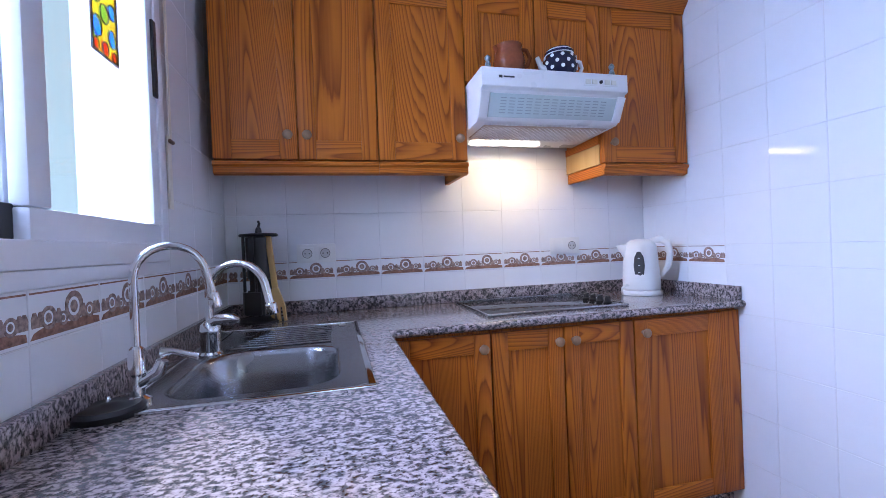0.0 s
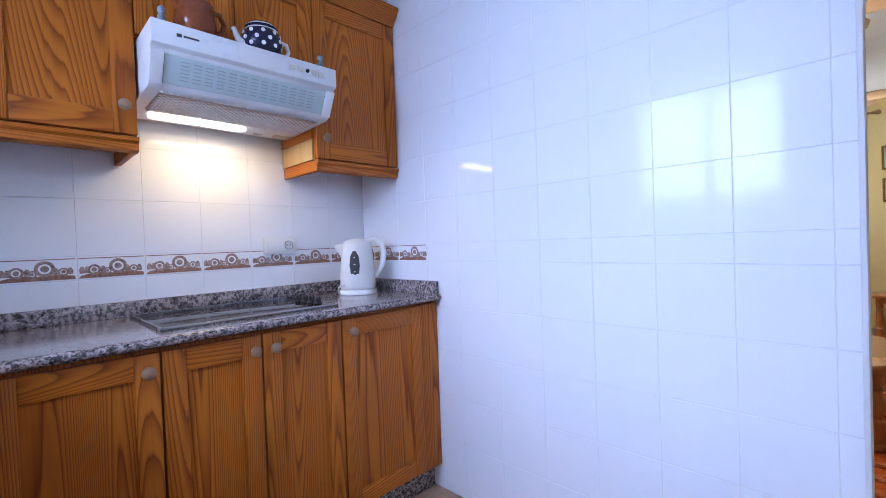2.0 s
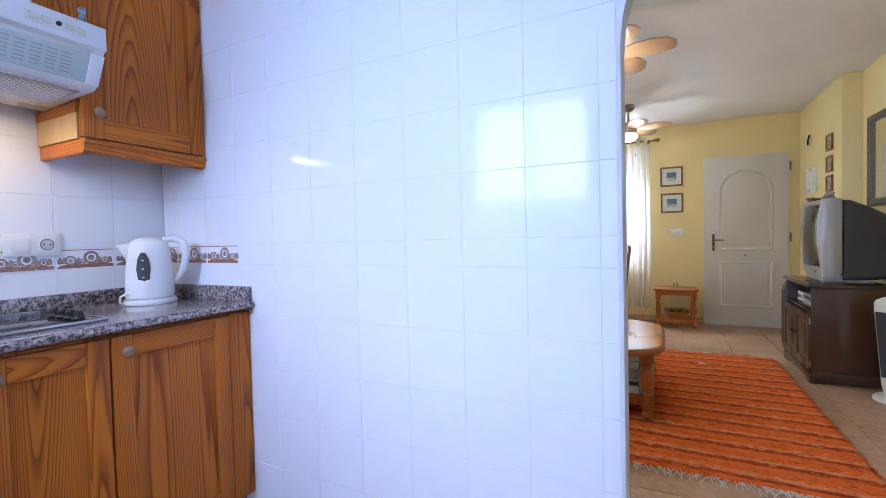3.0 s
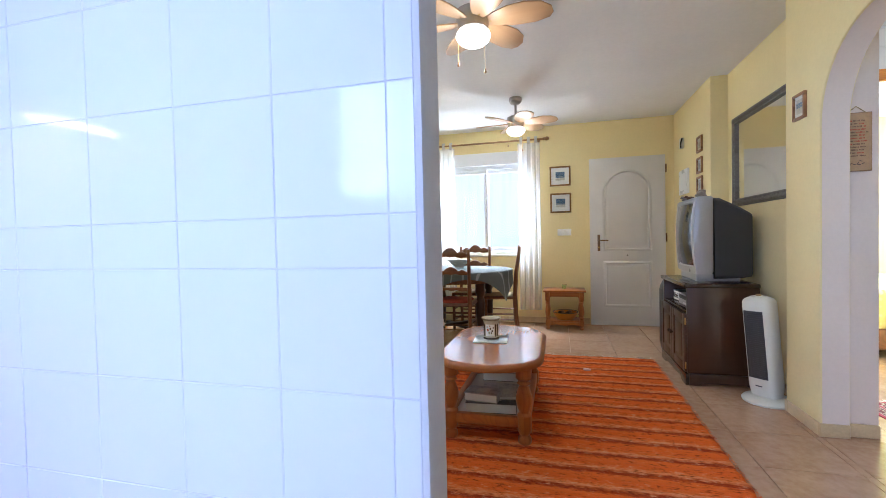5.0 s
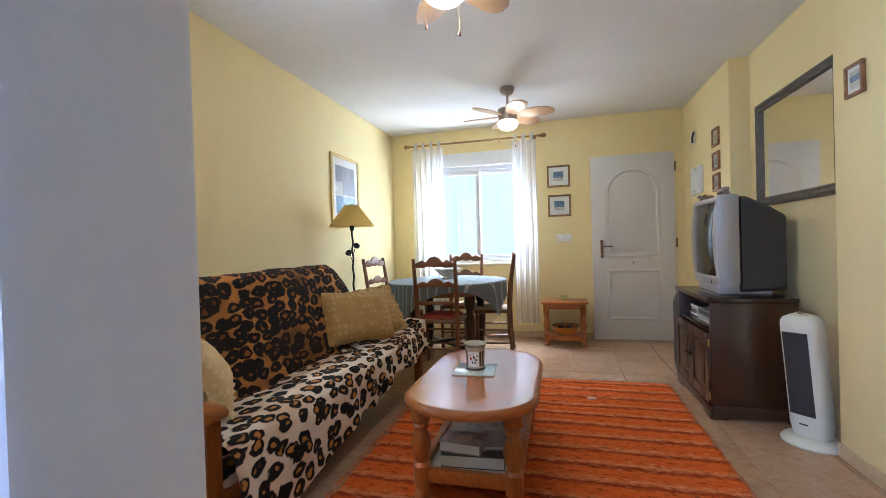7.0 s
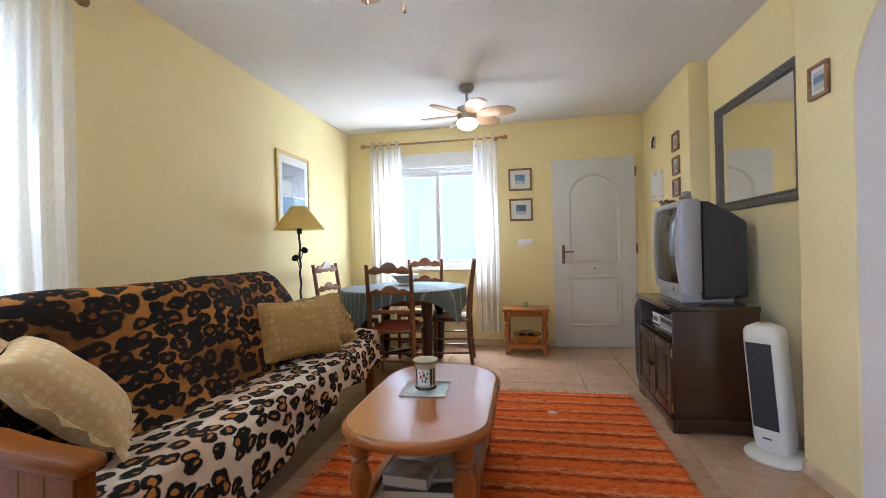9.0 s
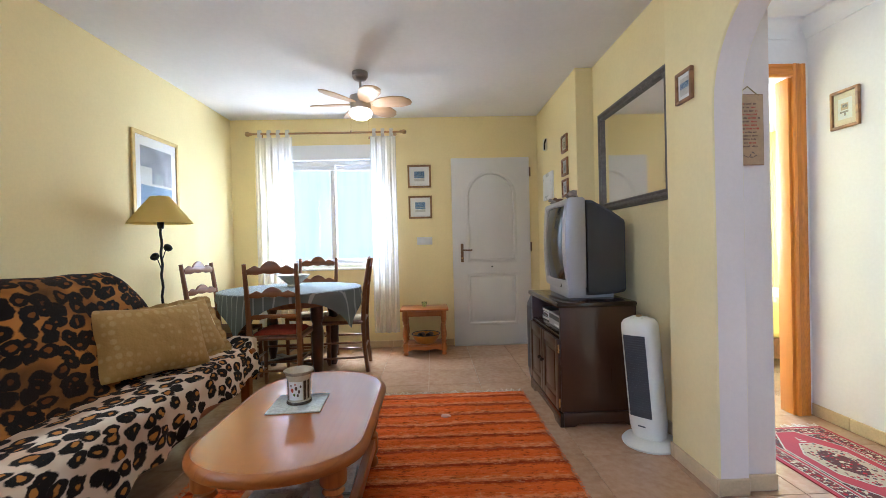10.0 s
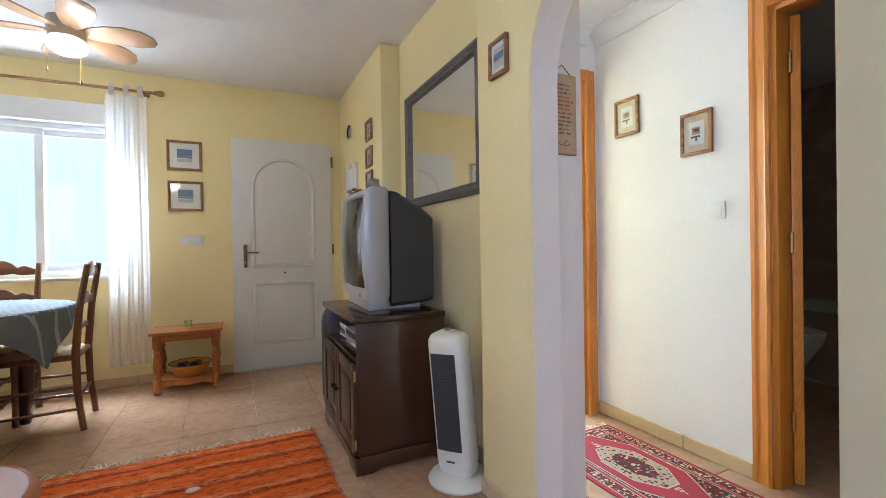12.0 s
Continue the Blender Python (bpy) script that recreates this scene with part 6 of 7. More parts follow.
dining_chair(pose(5.055, 0.885, 0, 0, 0, -88), "carved walnut ladder-back dining chair with a red cushion", True)
dining_chair(pose(5.84, 0.335, 0, 0, 0, 4), "carved walnut ladder-back dining chair with a rush seat")
dining_chair(pose(6.28, 0.88, 0, 0, 0, 90), "carved walnut ladder-back dining chair under the window")
dining_chair(pose(5.47, 1.60, 0, 0, 0, 172), "carved walnut ladder-back dining chair by the yellow wall")

TCX, TCY = 5.68, 0.945
t = thing("dining_table", Matrix.Translation((TCX, TCY, 0)), "round dark walnut dining table with turned legs", "table")
part("tabletop", lathe([(0.565, 0.715), (0.585, 0.722), (0.585, 0.738), (0.572, 0.744), (0.01, 0.744)], 48), WALNUT_X, t, "", True)
part("apron", lathe([(0.45, 0.62), (0.45, 0.714), (0.43, 0.714), (0.43, 0.62)], 40, cap=False), WALNUT_X, t, "", True)
for a in (45, 135, 225, 315):
    part("leg", lathe([(0.026, 0), (0.034, 0.03), (0.028, 0.08), (0.040, 0.14), (0.046, 0.30), (0.050, 0.42), (0.036, 0.48), (0.050, 0.52), (0.050, 0.713)], 14), DARKOAK, t, "", True, Matrix.Translation((0.40 * math.cos(radians(a)), 0.40 * math.sin(radians(a)), 0)))
part("stretcher", box(-0.28, 0.28, -0.03, 0.03, 0.10, 0.13, 0.006), DARKOAK, t, "", True, Matrix.Rotation(radians(45), 4, "Z"))
part("stretcher", box(-0.28, 0.28, -0.03, 0.03, 0.131, 0.16, 0.006), DARKOAK, t, "", True, Matrix.Rotation(radians(135), 4, "Z"))


def cloth_fn(u, v):
    a = 2 * math.pi * u
    half = 0.66
    sq = half / max(abs(math.cos(a - 0.35)), abs(math.sin(a - 0.35)))
    s = v * sq
    r = min(s, 0.592)
    drop = max(0.0, s - 0.592)
    out = 0.592 + 0.010 * math.sin(14 * a) * min(1, drop * 8) + 0.05 * drop if drop else r
    return (out * math.cos(a), out * math.sin(a), 0.7475 - drop * 0.97 + 0.0)


tc = solo("tablecloth", sheet(120, 40, cloth_fn), CLOTH, "blue-grey striped tablecloth draped over the round table", "tablecloth", Matrix.Translation((TCX, TCY, 0)), smooth=True)
bw = lathe([(0.055, 0), (0.060, 0.010), (0.050, 0.016), (0.10, 0.060), (0.145, 0.100), (0.150, 0.102), (0.144, 0.104), (0.095, 0.064), (0.04, 0.022)], 34)
solo("fruit_bowl", bw, plain("stoneware", (0.62, 0.60, 0.52), 0.25, var=0.12, scale=20), "wide cream stoneware bowl on the tablecloth", "bowl", Matrix.Translation((5.86, 0.985, 0.7495)), smooth=True)


# side table by the door
def small_table():
    x0, x1, y0, y1 = 6.14, 6.46, -0.430, 0.050
    s = thing("side_table", Matrix.Identity(4), "small turned-leg pine side table below the pictures", "side table")
    part("tabletop", box(x0, x1, y0, y1, 0.440, 0.462, 0.006), OAK_Y, s, "", True)
    for a in (x0 + 0.035, x1 - 0.035):
        for e in (y0 + 0.05, y1 - 0.05):
            part("leg", lathe([(0.018, 0), (0.027, 0.010), (0.027, 0.022), (0.017, 0.034), (0.027, 0.048), (0.028, 0.060), (0.028, 0.108), (0.019, 0.120), (0.030, 0.138), (0.019, 0.152), (0.028, 0.185), (0.030, 0.215), (0.021, 0.285), (0.017, 0.302), (0.027, 0.315), (0.019, 0.328), (0.029, 0.345), (0.029, 0.439)], 14), OAK, s, "", True, Matrix.Translation((a, e, 0)))
    for a in (x0 + 0.028, x1 - 0.042):
        part("apron", box(a, a + 0.014, y0 + 0.07, y1 - 0.07, 0.385, 0.439, 0.002), OAK_Y, s, "", True)
    part("shelf", box(x0 + 0.03, x1 - 0.03, y0 + 0.065, y1 - 0.065, 0.088, 0.104, 0.003), OAK_Y, s, "", True)
    out = [(y0 + 0.07, 0.087), (y0 + 0.07, 0.045), (y0 + 0.14, 0.062), (-0.19, 0.046), (y1 - 0.14, 0.062), (y1 - 0.07, 0.045), (y1 - 0.07, 0.087)]
    part("shelf_rail", prism(out, x0 + 0.028, x0 + 0.040, "x"), OAK_Y, s, "", True)


small_table()
ob_ = thing("enamel_bowl", Matrix.Translation((6.29, -0.20, 0.1045)) @ Matrix.Scale(1.2, 4), "orange enamel bowl with a black rim on the lower shelf", "bowl")
part("body", lathe([(0.075, 0), (0.085, 0.006), (0.115, 0.055), (0.120, 0.072), (0.112, 0.072), (0.080, 0.012)], 28), ORANGE, ob_, "", True)
part("rim", lathe([(0.119, 0.070), (0.124, 0.074), (0.119, 0.078), (0.112, 0.074)], 28, cap=False), BLACK, ob_, "", True)
for i, (dx, dy) in enumerate(((0.02, 0.03), (-0.03, -0.02), (0.03, -0.04), (-0.02, 0.05))):
    part("trinket", lathe([(0.020, 0), (0.026, 0.012), (0.016, 0.026), (0.004, 0.030)], 10), IRON if i % 2 else ANTIQUE, ob_, "", True, Matrix.Translation((dx, dy, 0.052)))
solo("tealight_glass", lathe([(0.020, 0), (0.028, 0.050), (0.029, 0.052), (0.025, 0.050), (0.018, 0.006)], 18), GREENGLASS, "small green tealight glass on the side table", "tealight", Matrix.Translation((6.30, -0.19, 0.4625)), smooth=True)

# floor lamp behind the sofa
fl = thing("floor_lamp", Matrix.Translation((4.945, 1.605, 0)), "wrought iron floor lamp with a cream cone shade", "floor lamp")
part("base", lathe([(0.12, 0), (0.122, 0.012), (0.10, 0.022), (0.02, 0.030), (0.012, 0.05)], 24), IRON, fl, "", True)
stem = [(0.004 * math.sin(k * 1.3), 0.004 * math.cos(k * 1.3), 0.03 + 1.25 * k / 40) for k in range(41)]
part("stem", tube(stem, 0.0085, 8), IRON, fl, "", True)
shade = part("shade", lathe([(0.200, 1.285), (0.198, 1.290), (0.062, 1.470), (0.058, 1.474), (0.058, 1.470), (0.192, 1.290)], 40, cap=False), LINEN, fl, "cream pleated cone shade", True)
part("finial", lathe([(0.06, 1.469), (0.03, 1.473), (0.008, 1.482)], 12), IRON, fl, "", True)
part("lamp_holder", lathe([(0.018, 1.25), (0.022, 1.28), (0.016, 1.32)], 12), IRON, fl, "", True)
for sx, z in ((-1, 1.045), (1, 1.105)):
    part("iron_rose", lathe([(0.004, 0), (0.026, 0.012), (0.030, 0.026), (0.020, 0.036), (0.008, 0.030)], 10), IRON, fl, "", True, pose(sx * 0.036, -0.012 * sx, z, 0, sx * 58, 0))
    part("tendril", tube([(0, 0, z - 0.09), (sx * 0.02, 0, z - 0.05), (sx * 0.034, -0.01 * sx, z)], 0.0035, 6), IRON, fl)


# sofa
def sofa():
    s = thing("sofa", Matrix.Identity(4), "pine framed sofa under a leopard plush throw", "sofa")
    X0, X1, YF, YB = 2.575, 4.80, 0.945, 1.640
    arm_top = [(YB, 0.640), (1.33, 0.645), (1.24, 0.640), (1.10, 0.612), (0.975, 0.600), (0.925, 0.592), (0.912, 0.572), (0.925, 0.552), (1.10, 0.566), (1.24, 0.594), (1.33, 0.600), (YB, 0.598)]
    for xa in (X0, X1 - 0.075):
        far = xa > 3
        a = part("arm", prism(arm_top if not far else [(y, z - 0.16) for y, z in arm_top], xa, xa + 0.085, "x", r=0.010), SHADED_PINE_Y, s, "", True)
        if not far:
            for i in range(8):
                y0 = 0.965 + i * 0.082
                part("slat", box(xa + 0.022, xa + 0.040, y0, y0 + 0.0808, 0.09, min(0.575, 0.560 + 0.045 * i / 3), 0.002), SHADED_PINE, a)
        part("front_post", box(xa + 0.012, xa + 0.072, YF - 0.005, YF + 0.050, 0.0, 0.552 if not far else 0.39, 0.006), SHADED_PINE, a)
        part("back_post", box(xa + 0.012, xa + 0.072, YB - 0.06, YB, 0.0, 0.597 if not far else 0.43, 0.006), OAK, a, "", True)
    part("front_rail", box(X0 + 0.087, X1 - 0.077, YF + 0.01, YF + 0.04, 0.205, 0.290, 0.005), OAK_X, s, "", True)
    part("back_rail", box(X0 + 0.087, X1 - 0.077, YB - 0.04, YB - 0.01, 0.20, 0.30, 0.005), OAK_X, s, "", True)
    part("seat_cushion", box(X0 + 0.088, X1 - 0.078, YF + 0.0, 1.46, 0.292, 0.400, 0.03, seg=3), LEO_SEAT, s, "", True)

    def cover(profile, x0, x1, hem=None, wr=0.012):
        # lengths along the profile
        ls = [0.0]
        for p, q in zip(profile, profile[1:]):
            ls.append(ls[-1] + math.dist(p, q))

        def at(v):
            d = v * ls[-1]
            for i in range(len(ls) - 1):
                if d <= ls[i + 1] + 1e-9:
                    k = (d - ls[i]) / (ls[i + 1] - ls[i])
                    return [profile[i][j] + k * (profile[i + 1][j] - profile[i][j]) for j in (0, 1)]
            return list(profile[-1])

        def fn(u, v):
            x = x0 + (x1 - x0) * u
            y, z = at(v)
            n = noise.noise(Vector((x * 2.6, v * 5.0, 3.0))) + 0.5 * noise.noise(Vector((x * 7.0, v * 9.0, 8.0)))
            if hem:
                y, z = hem(x, y, z, v)
            return (x + 0.01 * noise.noise(Vector((x * 3, v * 6, 1))), y - wr * n * 0.6, z + wr * n)
        return sheet(90, 56, fn)
    back_prof = [(1.625, 0.36), (1.630, 0.70), (1.620, 0.90), (1.590, 0.955), (1.540, 0.985), (1.480, 0.985), (1.430, 0.955), (1.400, 0.88), (1.360, 0.70), (1.310, 0.52), (1.270, 0.435), (1.20, 0.425)]

    def back_hem(x, y, z, v):
        k = max(0.0, (x - 4.26) / 0.45)
        drop = 0.42 * min(1.0, k) ** 1.35
        if z > 0.45:
            z = 0.45 + (z - 0.45) * (1 - drop / 0.55)
        return y + 0.02 * math.sin(3 * x), z
    part("back_throw", cover(back_prof, 2.625, 4.73, back_hem, 0.014), LEO_BACK, s, "brown leopard plush over the backrest", True)
    back = box(2.70, 4.20, 1.45, 1.585, 0.40, 0.93, 0.05, seg=3)
    part("backrest", back, LEO_BACK, s, "", True)
    seat_prof = [(1.36, 0.400), (1.28, 0.430), (1.15, 0.445), (1.02, 0.450), (0.960, 0.442), (0.925, 0.418), (0.912, 0.37), (0.908, 0.28), (0.902, 0.16)]

    def seat_hem(x, y, z, v):
        if y < 0.93:
            low = 0.09 + 0.17 * max(0.0, min(1.0, (x - 2.9) / 1.2)) + 0.015 * math.sin(11 * x)
            f = (0.442 - z) / (0.442 - 0.16)
            z = 0.442 - f * (0.442 - low)
            y -= 0.016 * f * math.sin(19 * x + 2 * math.sin(5 * x)) + 0.012 * f
        if x > 4.66:
            z += 0.06 * (x - 4.66) / 0.14 if y > 0.93 else 0
        return y, z
    part("seat_throw", cover(seat_prof, 2.672, 4.815, seat_hem, 0.010), LEO_SEAT, s, "leopard plush over the seat, its lit sheen put into a cream ground", True)
    part("end_throw", sheet(20, 16, lambda u, v: (4.816 + 0.010 * math.sin(9 * u + 4 * v), 0.915 + 0.50 * u, 0.495 - 0.28 * v + 0.01 * math.sin(12 * u))), LEO_SEAT, s, "", True)


sofa()


def cushion(m, w, h, d, mat_, label, frill):
    c = thing("cushion", m, label, "cushion", "sofa cushions")

    def side(sg):
        def fn(u, v):
            x, y = 2 * u - 1, 2 * v - 1
            k = max(0.0, (1 - abs(x) ** 2.6) * (1 - abs(y) ** 2.6)) ** 0.55
            pinch = 1 - 0.07 * (1 - abs(x)) * abs(y) ** 3
            n = 0.10 * noise.noise(Vector((x * 2.2, y * 2.2, sg * 3.0))) + 0.05 * noise.noise(Vector((x * 6, y * 6, sg)))
            return (x * w / 2 * (1 - 0.06 * (1 - abs(y)) * abs(x) ** 3), y * h / 2 * pinch, sg * d / 2 * k * (1 + n))
        return fn
    b = sheet(26, 26, side(1))
    sheet(26, 26, side(-1), b)
    part("cover", b, mat_, c, "", True)
    if frill:
        pts = []
        for i in range(64):
            a = i / 64
            k = a * 4 % 1
            e = int(a * 4)
            q = [(-1 + 2 * k, -1), (1, -1 + 2 * k), (1 - 2 * k, 1), (-1, 1 - 2 * k)][e]
            pts.append(q)
        fr = bmesh.new()
        inn = [fr.verts.new((x * w / 2 * 0.965, y * h / 2 * 0.965, 0)) for x, y in pts]
        out = [fr.verts.new((x * w / 2 * 1.10, y * h / 2 * 1.10, 0.012 * math.sin(i * 1.9))) for i, (x, y) in enumerate(pts)]
        for i in range(64):
            fr.faces.new((inn[i], inn[(i + 1) % 64], out[(i + 1) % 64], out[i]))
        part("flange", fr, mat_, c, "", True)
    return c


def stand(x, y, z, lean, yaw, roll=0):
    """A cushion set upright on its edge, leaning back."""
    return Matrix.Translation((x, y, z)) @ pose(0, 0, 0, 0, 0, yaw) @ pose(0, 0, 0, 90 - lean, 0, 0) @ pose(0, 0, 0, 0, 0, roll)


def tilted(corner, along, across):
    """A frame spanned by two edges that meet in a corner, its middle at the middle of the cushion."""
    o, a, c = Vector(corner), Vector(along), Vector(across)
    ux = (a - o).normalized()
    uz = ux.cross(c - o).normalized()
    uy = uz.cross(ux)
    m = Matrix((ux, uy, uz)).transposed().to_4x4()
    m.translation = (a + c) / 2
    return m


cushion(stand(4.20, 1.200, 0.625, 24, -28, -4), 0.55, 0.37, 0.15, CUSHION, "tan patterned rectangular cushion leaning on the sofa back", False)
cushion(stand(4.46, 1.240, 0.610, 32, -34, 5), 0.50, 0.36, 0.12, CUSHION, "tan patterned cushion behind its twin", True)
cushion(tilted((2.605, 1.282, 0.831), (2.880, 1.082, 0.450), (2.800, 1.460, 0.893)), 0.45, 0.27, 0.18, CUSHION2, "cream flanged cushion resting on the sofa arm", True)

# brown cupboard at the partition
cb = thing("low_cupboard", Matrix.Identity(4), "plain brown wooden cupboard against the partition", "cupboard")
part("carcass", box(1.692, 1.985, 0.462, 1.30, 0.06, 1.060, 0.003), BROWNWOOD, cb, "", True)
part("top", box(1.690, 2.000, 0.452, 1.31, 1.061, 1.082, 0.004), BROWNWOOD, cb, "", True)
part("plinth", box(1.695, 1.96, 0.48, 1.28, 0.001, 0.059), BROWNWOOD, cb)
for a in (0.466, 0.883):
    d_ = part("door", box(1.9855, 1.999, a, a + 0.412, 0.065, 1.055, 0.003), BROWNWOOD, cb, "", True)
    part("knob", lathe([(0.006, 0), (0.012, 0.012), (0.010, 0.020)], 12), BRASS, d_, "", True, Matrix.Translation((1.999, a + (0.37 if a < 0.6 else 0.04), 0.62)) @ pose(0, 0, 0, 0, 90, 0))


# coffee table
def coffee_table():
    x0, x1, y0, y1 = 3.095, 4.150, -0.050, 0.545
    r = (y1 - y0) / 2
    cy = (y0 + y1) / 2
    c = thing("coffee_table", Matrix.Identity(4), "polished beech coffee table with rounded ends and turned legs", "coffee table")

    def stadium(k, sq=1.0):
        """Outline with broad rounded ends, grown by k."""
        pts = []
        rr = r + k
        ex = rr * 0.82
        for i in range(29):
            a = radians(90 + 180 * i / 28)
            pts.append((x0 - k + ex + ex * math.cos(a) , cy + rr * math.sin(a)))
        ex = rr * sq
        for i in range(29):
            a = radians(-90 + 180 * i / 28)
            pts.append((x1 + k - ex + ex * math.cos(a), cy + rr * math.sin(a)))
        return pts
    b = bmesh.new()
    rings = [[b.verts.new((*p, z)) for p in stadium(k)] for k, z in ((-0.03, 0.405), (-0.006, 0.410), (0.0, 0.422), (-0.002, 0.436), (-0.010, 0.446), (-0.020, 0.4495), (-0.024, 0.447))]
    n = len(rings[0])
    for p, q in zip(rings, rings[1:]):
        for i in range(n):
            b.faces.new((p[i], p[(i + 1) % n], q[(i + 1) % n], q[i]))
    b.faces.new(rings[0][::-1])
    part("edge_moulding", b, OAK_X, c, "", True)
    b = bmesh.new()
    b.faces.new([b.verts.new((*p, 0.4478)) for p in stadium(-0.0235)])
    part("tabletop", b, TABLETOP, c, "glossy beech top")
    part("apron", box(x0 + 0.14, x1 - 0.14, y0 + 0.09, y0 + 0.108, 0.34, 0.404, 0.002), OAK_X, c, "", True)
    part("apron", box(x0 + 0.14, x1 - 0.14, y1 - 0.108, y1 - 0.09, 0.34, 0.404, 0.002), OAK_X, c, "", True)
    for x in (x0 + 0.135, x1 - 0.135):
        for y in (y0 + 0.10, y1 - 0.10):
            part("leg", lathe([(0.030, 0), (0.036, 0.010), (0.034, 0.03), (0.024, 0.045), (0.036, 0.065), (0.038, 0.085), (0.038, 0.150), (0.026, 0.165), (0.034, 0.185), (0.043, 0.225), (0.043, 0.250), (0.030, 0.290), (0.024, 0.305), (0.036, 0.318), (0.028, 0.330), (0.042, 0.345), (0.042, 0.404)], 18), OAK, c, "", True, Matrix.Translation((x, y, 0.012)))
    fr = box(x0 + 0.15, x1 - 0.15, y0 + 0.072, y0 + 0.108, 0.095, 0.150, 0.004)
    box(x0 + 0.15, x1 - 0.15, y1 - 0.108, y1 - 0.072, 0.095, 0.150, 0.004, fr)
    box(x0 + 0.115, x0 + 0.15, y0 + 0.108, y1 - 0.108, 0.095, 0.150, 0.004, fr)
    box(x1 - 0.15, x1 - 0.115, y0 + 0.108, y1 - 0.108, 0.095, 0.150, 0.004, fr)
    part("shelf_frame", fr, OAK_X, c, "", True)
    part("shelf", box(x0 + 0.15, x1 - 0.15, y0 + 0.108, y1 - 0.108, 0.110, 0.125), PAPERBOARD, c, "pale lower shelf")
    return c


PAPERBOARD = plain("pale_laminate", (0.55, 0.48, 0.40), 0.35, var=0.05)
coffee_table()


def book(x, y, z, w, d, h, yaw, cover, label):
    b = thing("book", pose(x, y, z, 0, 0, yaw), label, "book", "books under the coffee table")
    cv = box(-w / 2, w / 2, -d / 2, d / 2, 0, 0.003)
    box(-w / 2, w / 2, -d / 2, d / 2, h - 0.003, h, 0, cv)
    box(-w / 2, w / 2, -d / 2, -d / 2 + 0.003, 0.0031, h - 0.0031, 0, cv)
    part("cover", cv, cover, b)
    part("page_block", box(-w / 2 + 0.003, w / 2 - 0.004, -d / 2 + 0.0032, d / 2 - 0.004, 0.0032, h - 0.0032), PAPER, b)
    part("printing", box(-w / 4, w / 4, -d / 5, d / 6, h, h + 0.0006), SAND, b)


COVER1 = plain("book_cover_dark", (0.08, 0.07, 0.075), 0.35, var=0.5, scale=15)
COVER2 = plain("book_cover_pale", (0.42, 0.38, 0.36), 0.35, var=0.5, scale=18)
book(3.40, 0.245, 0.126, 0.21, 0.28, 0.055, 4, COVER1, "thick paperback with a dark cover on the lower shelf")
book(3.37, 0.290, 0.182, 0.13, 0.19, 0.045, -6, COVER2, "thick pale paperback lying on another book")
book(3.66, 0.205, 0.126, 0.22, 0.28, 0.012, 3, COVER2, "glossy magazine on the lower shelf")
book(3.92, 0.245, 0.126, 0.16, 0.26, 0.06, 0, COVER1, "dark hardback at the shelf's far end")
book(3.90, 0.235, 0.187, 0.15, 0.23, 0.045, 5, COVER2, "pale paperback on top of the dark hardback")
book(3.45, 0.170, 0.182, 0.17, 0.11, 0.018, 12, COVER2, "thin pale booklet lying on the thick paperback")
solo("glass_mat", box(-0.105, 0.105, -0.105, 0.105, 0, 0.006, 0.002), plain("etched_glass", (0.52, 0.57, 0.57), 0.06, var=0.25, scale=45), "square frosted glass mat on the coffee table", "mat", pose(3.665, 0.285, 0.4483, 0, 0, 3), smooth=True)
cp = thing("ceramic_pot", pose(3.672, 0.285, 0.4545, 0, 0, 8), "cream ceramic pot with dark painted figures on a glass mat", "pot")
POT_DARK = plain("pot_brown", (0.070, 0.055, 0.045), 0.25, var=0.4, scale=60)
part("body", lathe([(0.047, 0), (0.050, 0.004), (0.049, 0.010), (0.045, 0.018), (0.0455, 0.060), (0.047, 0.100), (0.053, 0.120), (0.061, 0.131), (0.059, 0.134), (0.048, 0.122), (0.042, 0.10), (0.042, 0.02)], 36), plain("pot_glaze", (0.52, 0.47, 0.37), 0.2, var=0.12, scale=30), cp, "", True)
part("rim_line", lathe([(0.0535, 0.1200), (0.0616, 0.1300), (0.0604, 0.1345)], 36, cap=False), plain("pot_rim", (0.30, 0.25, 0.19), 0.2, var=0.3, scale=60), cp, "", True)
part("foot_line", lathe([(0.0508, 0.0035), (0.0500, 0.0095), (0.0476, 0.0135)], 36, cap=False), POT_DARK, cp, "", True)


def on_pot(a, z):
    r_ = 0.0462 + 0.0016 * max(0.0, (z - 0.06) / 0.04)
    return (r_ * math.cos(radians(a)), r_ * math.sin(radians(a)), z)


for a0 in (104, 224, 344):
    part("painted_panel", sheet(10, 4, lambda u, v: on_pot(a0 + 30 + 72 * u, 0.022 + 0.074 * v)), WHITE, cp, "", True)
    for d in (8, 106):
        part("painted_band", sheet(4, 4, lambda u, v: on_pot(a0 + d + 14 * u, 0.020 + 0.078 * v)), POT_DARK, cp, "", True)
    for a, z, r_, m_ in ((50, 0.062, 0.010, REDINK), (70, 0.070, 0.009, INK), (84, 0.056, 0.008, INK), (60, 0.044, 0.007, STAIN[3]), (78, 0.042, 0.007, INK), (92, 0.076, 0.006, INK), (44, 0.080, 0.006, INK), (66, 0.086, 0.005, REDINK)):
        t_ = radians(a0 + a)
        part("painted_petal", lathe([(r_, 0), (r_ * 0.7, 0.0008)], 8), m_, cp, "", False, Matrix.Translation(on_pot(a0 + a, z)) @ Matrix.Rotation(t_, 4, "Z") @ Matrix.Rotation(radians(90), 4, "Y") @ Matrix.Diagonal((1.0, 0.6, 1, 1)))


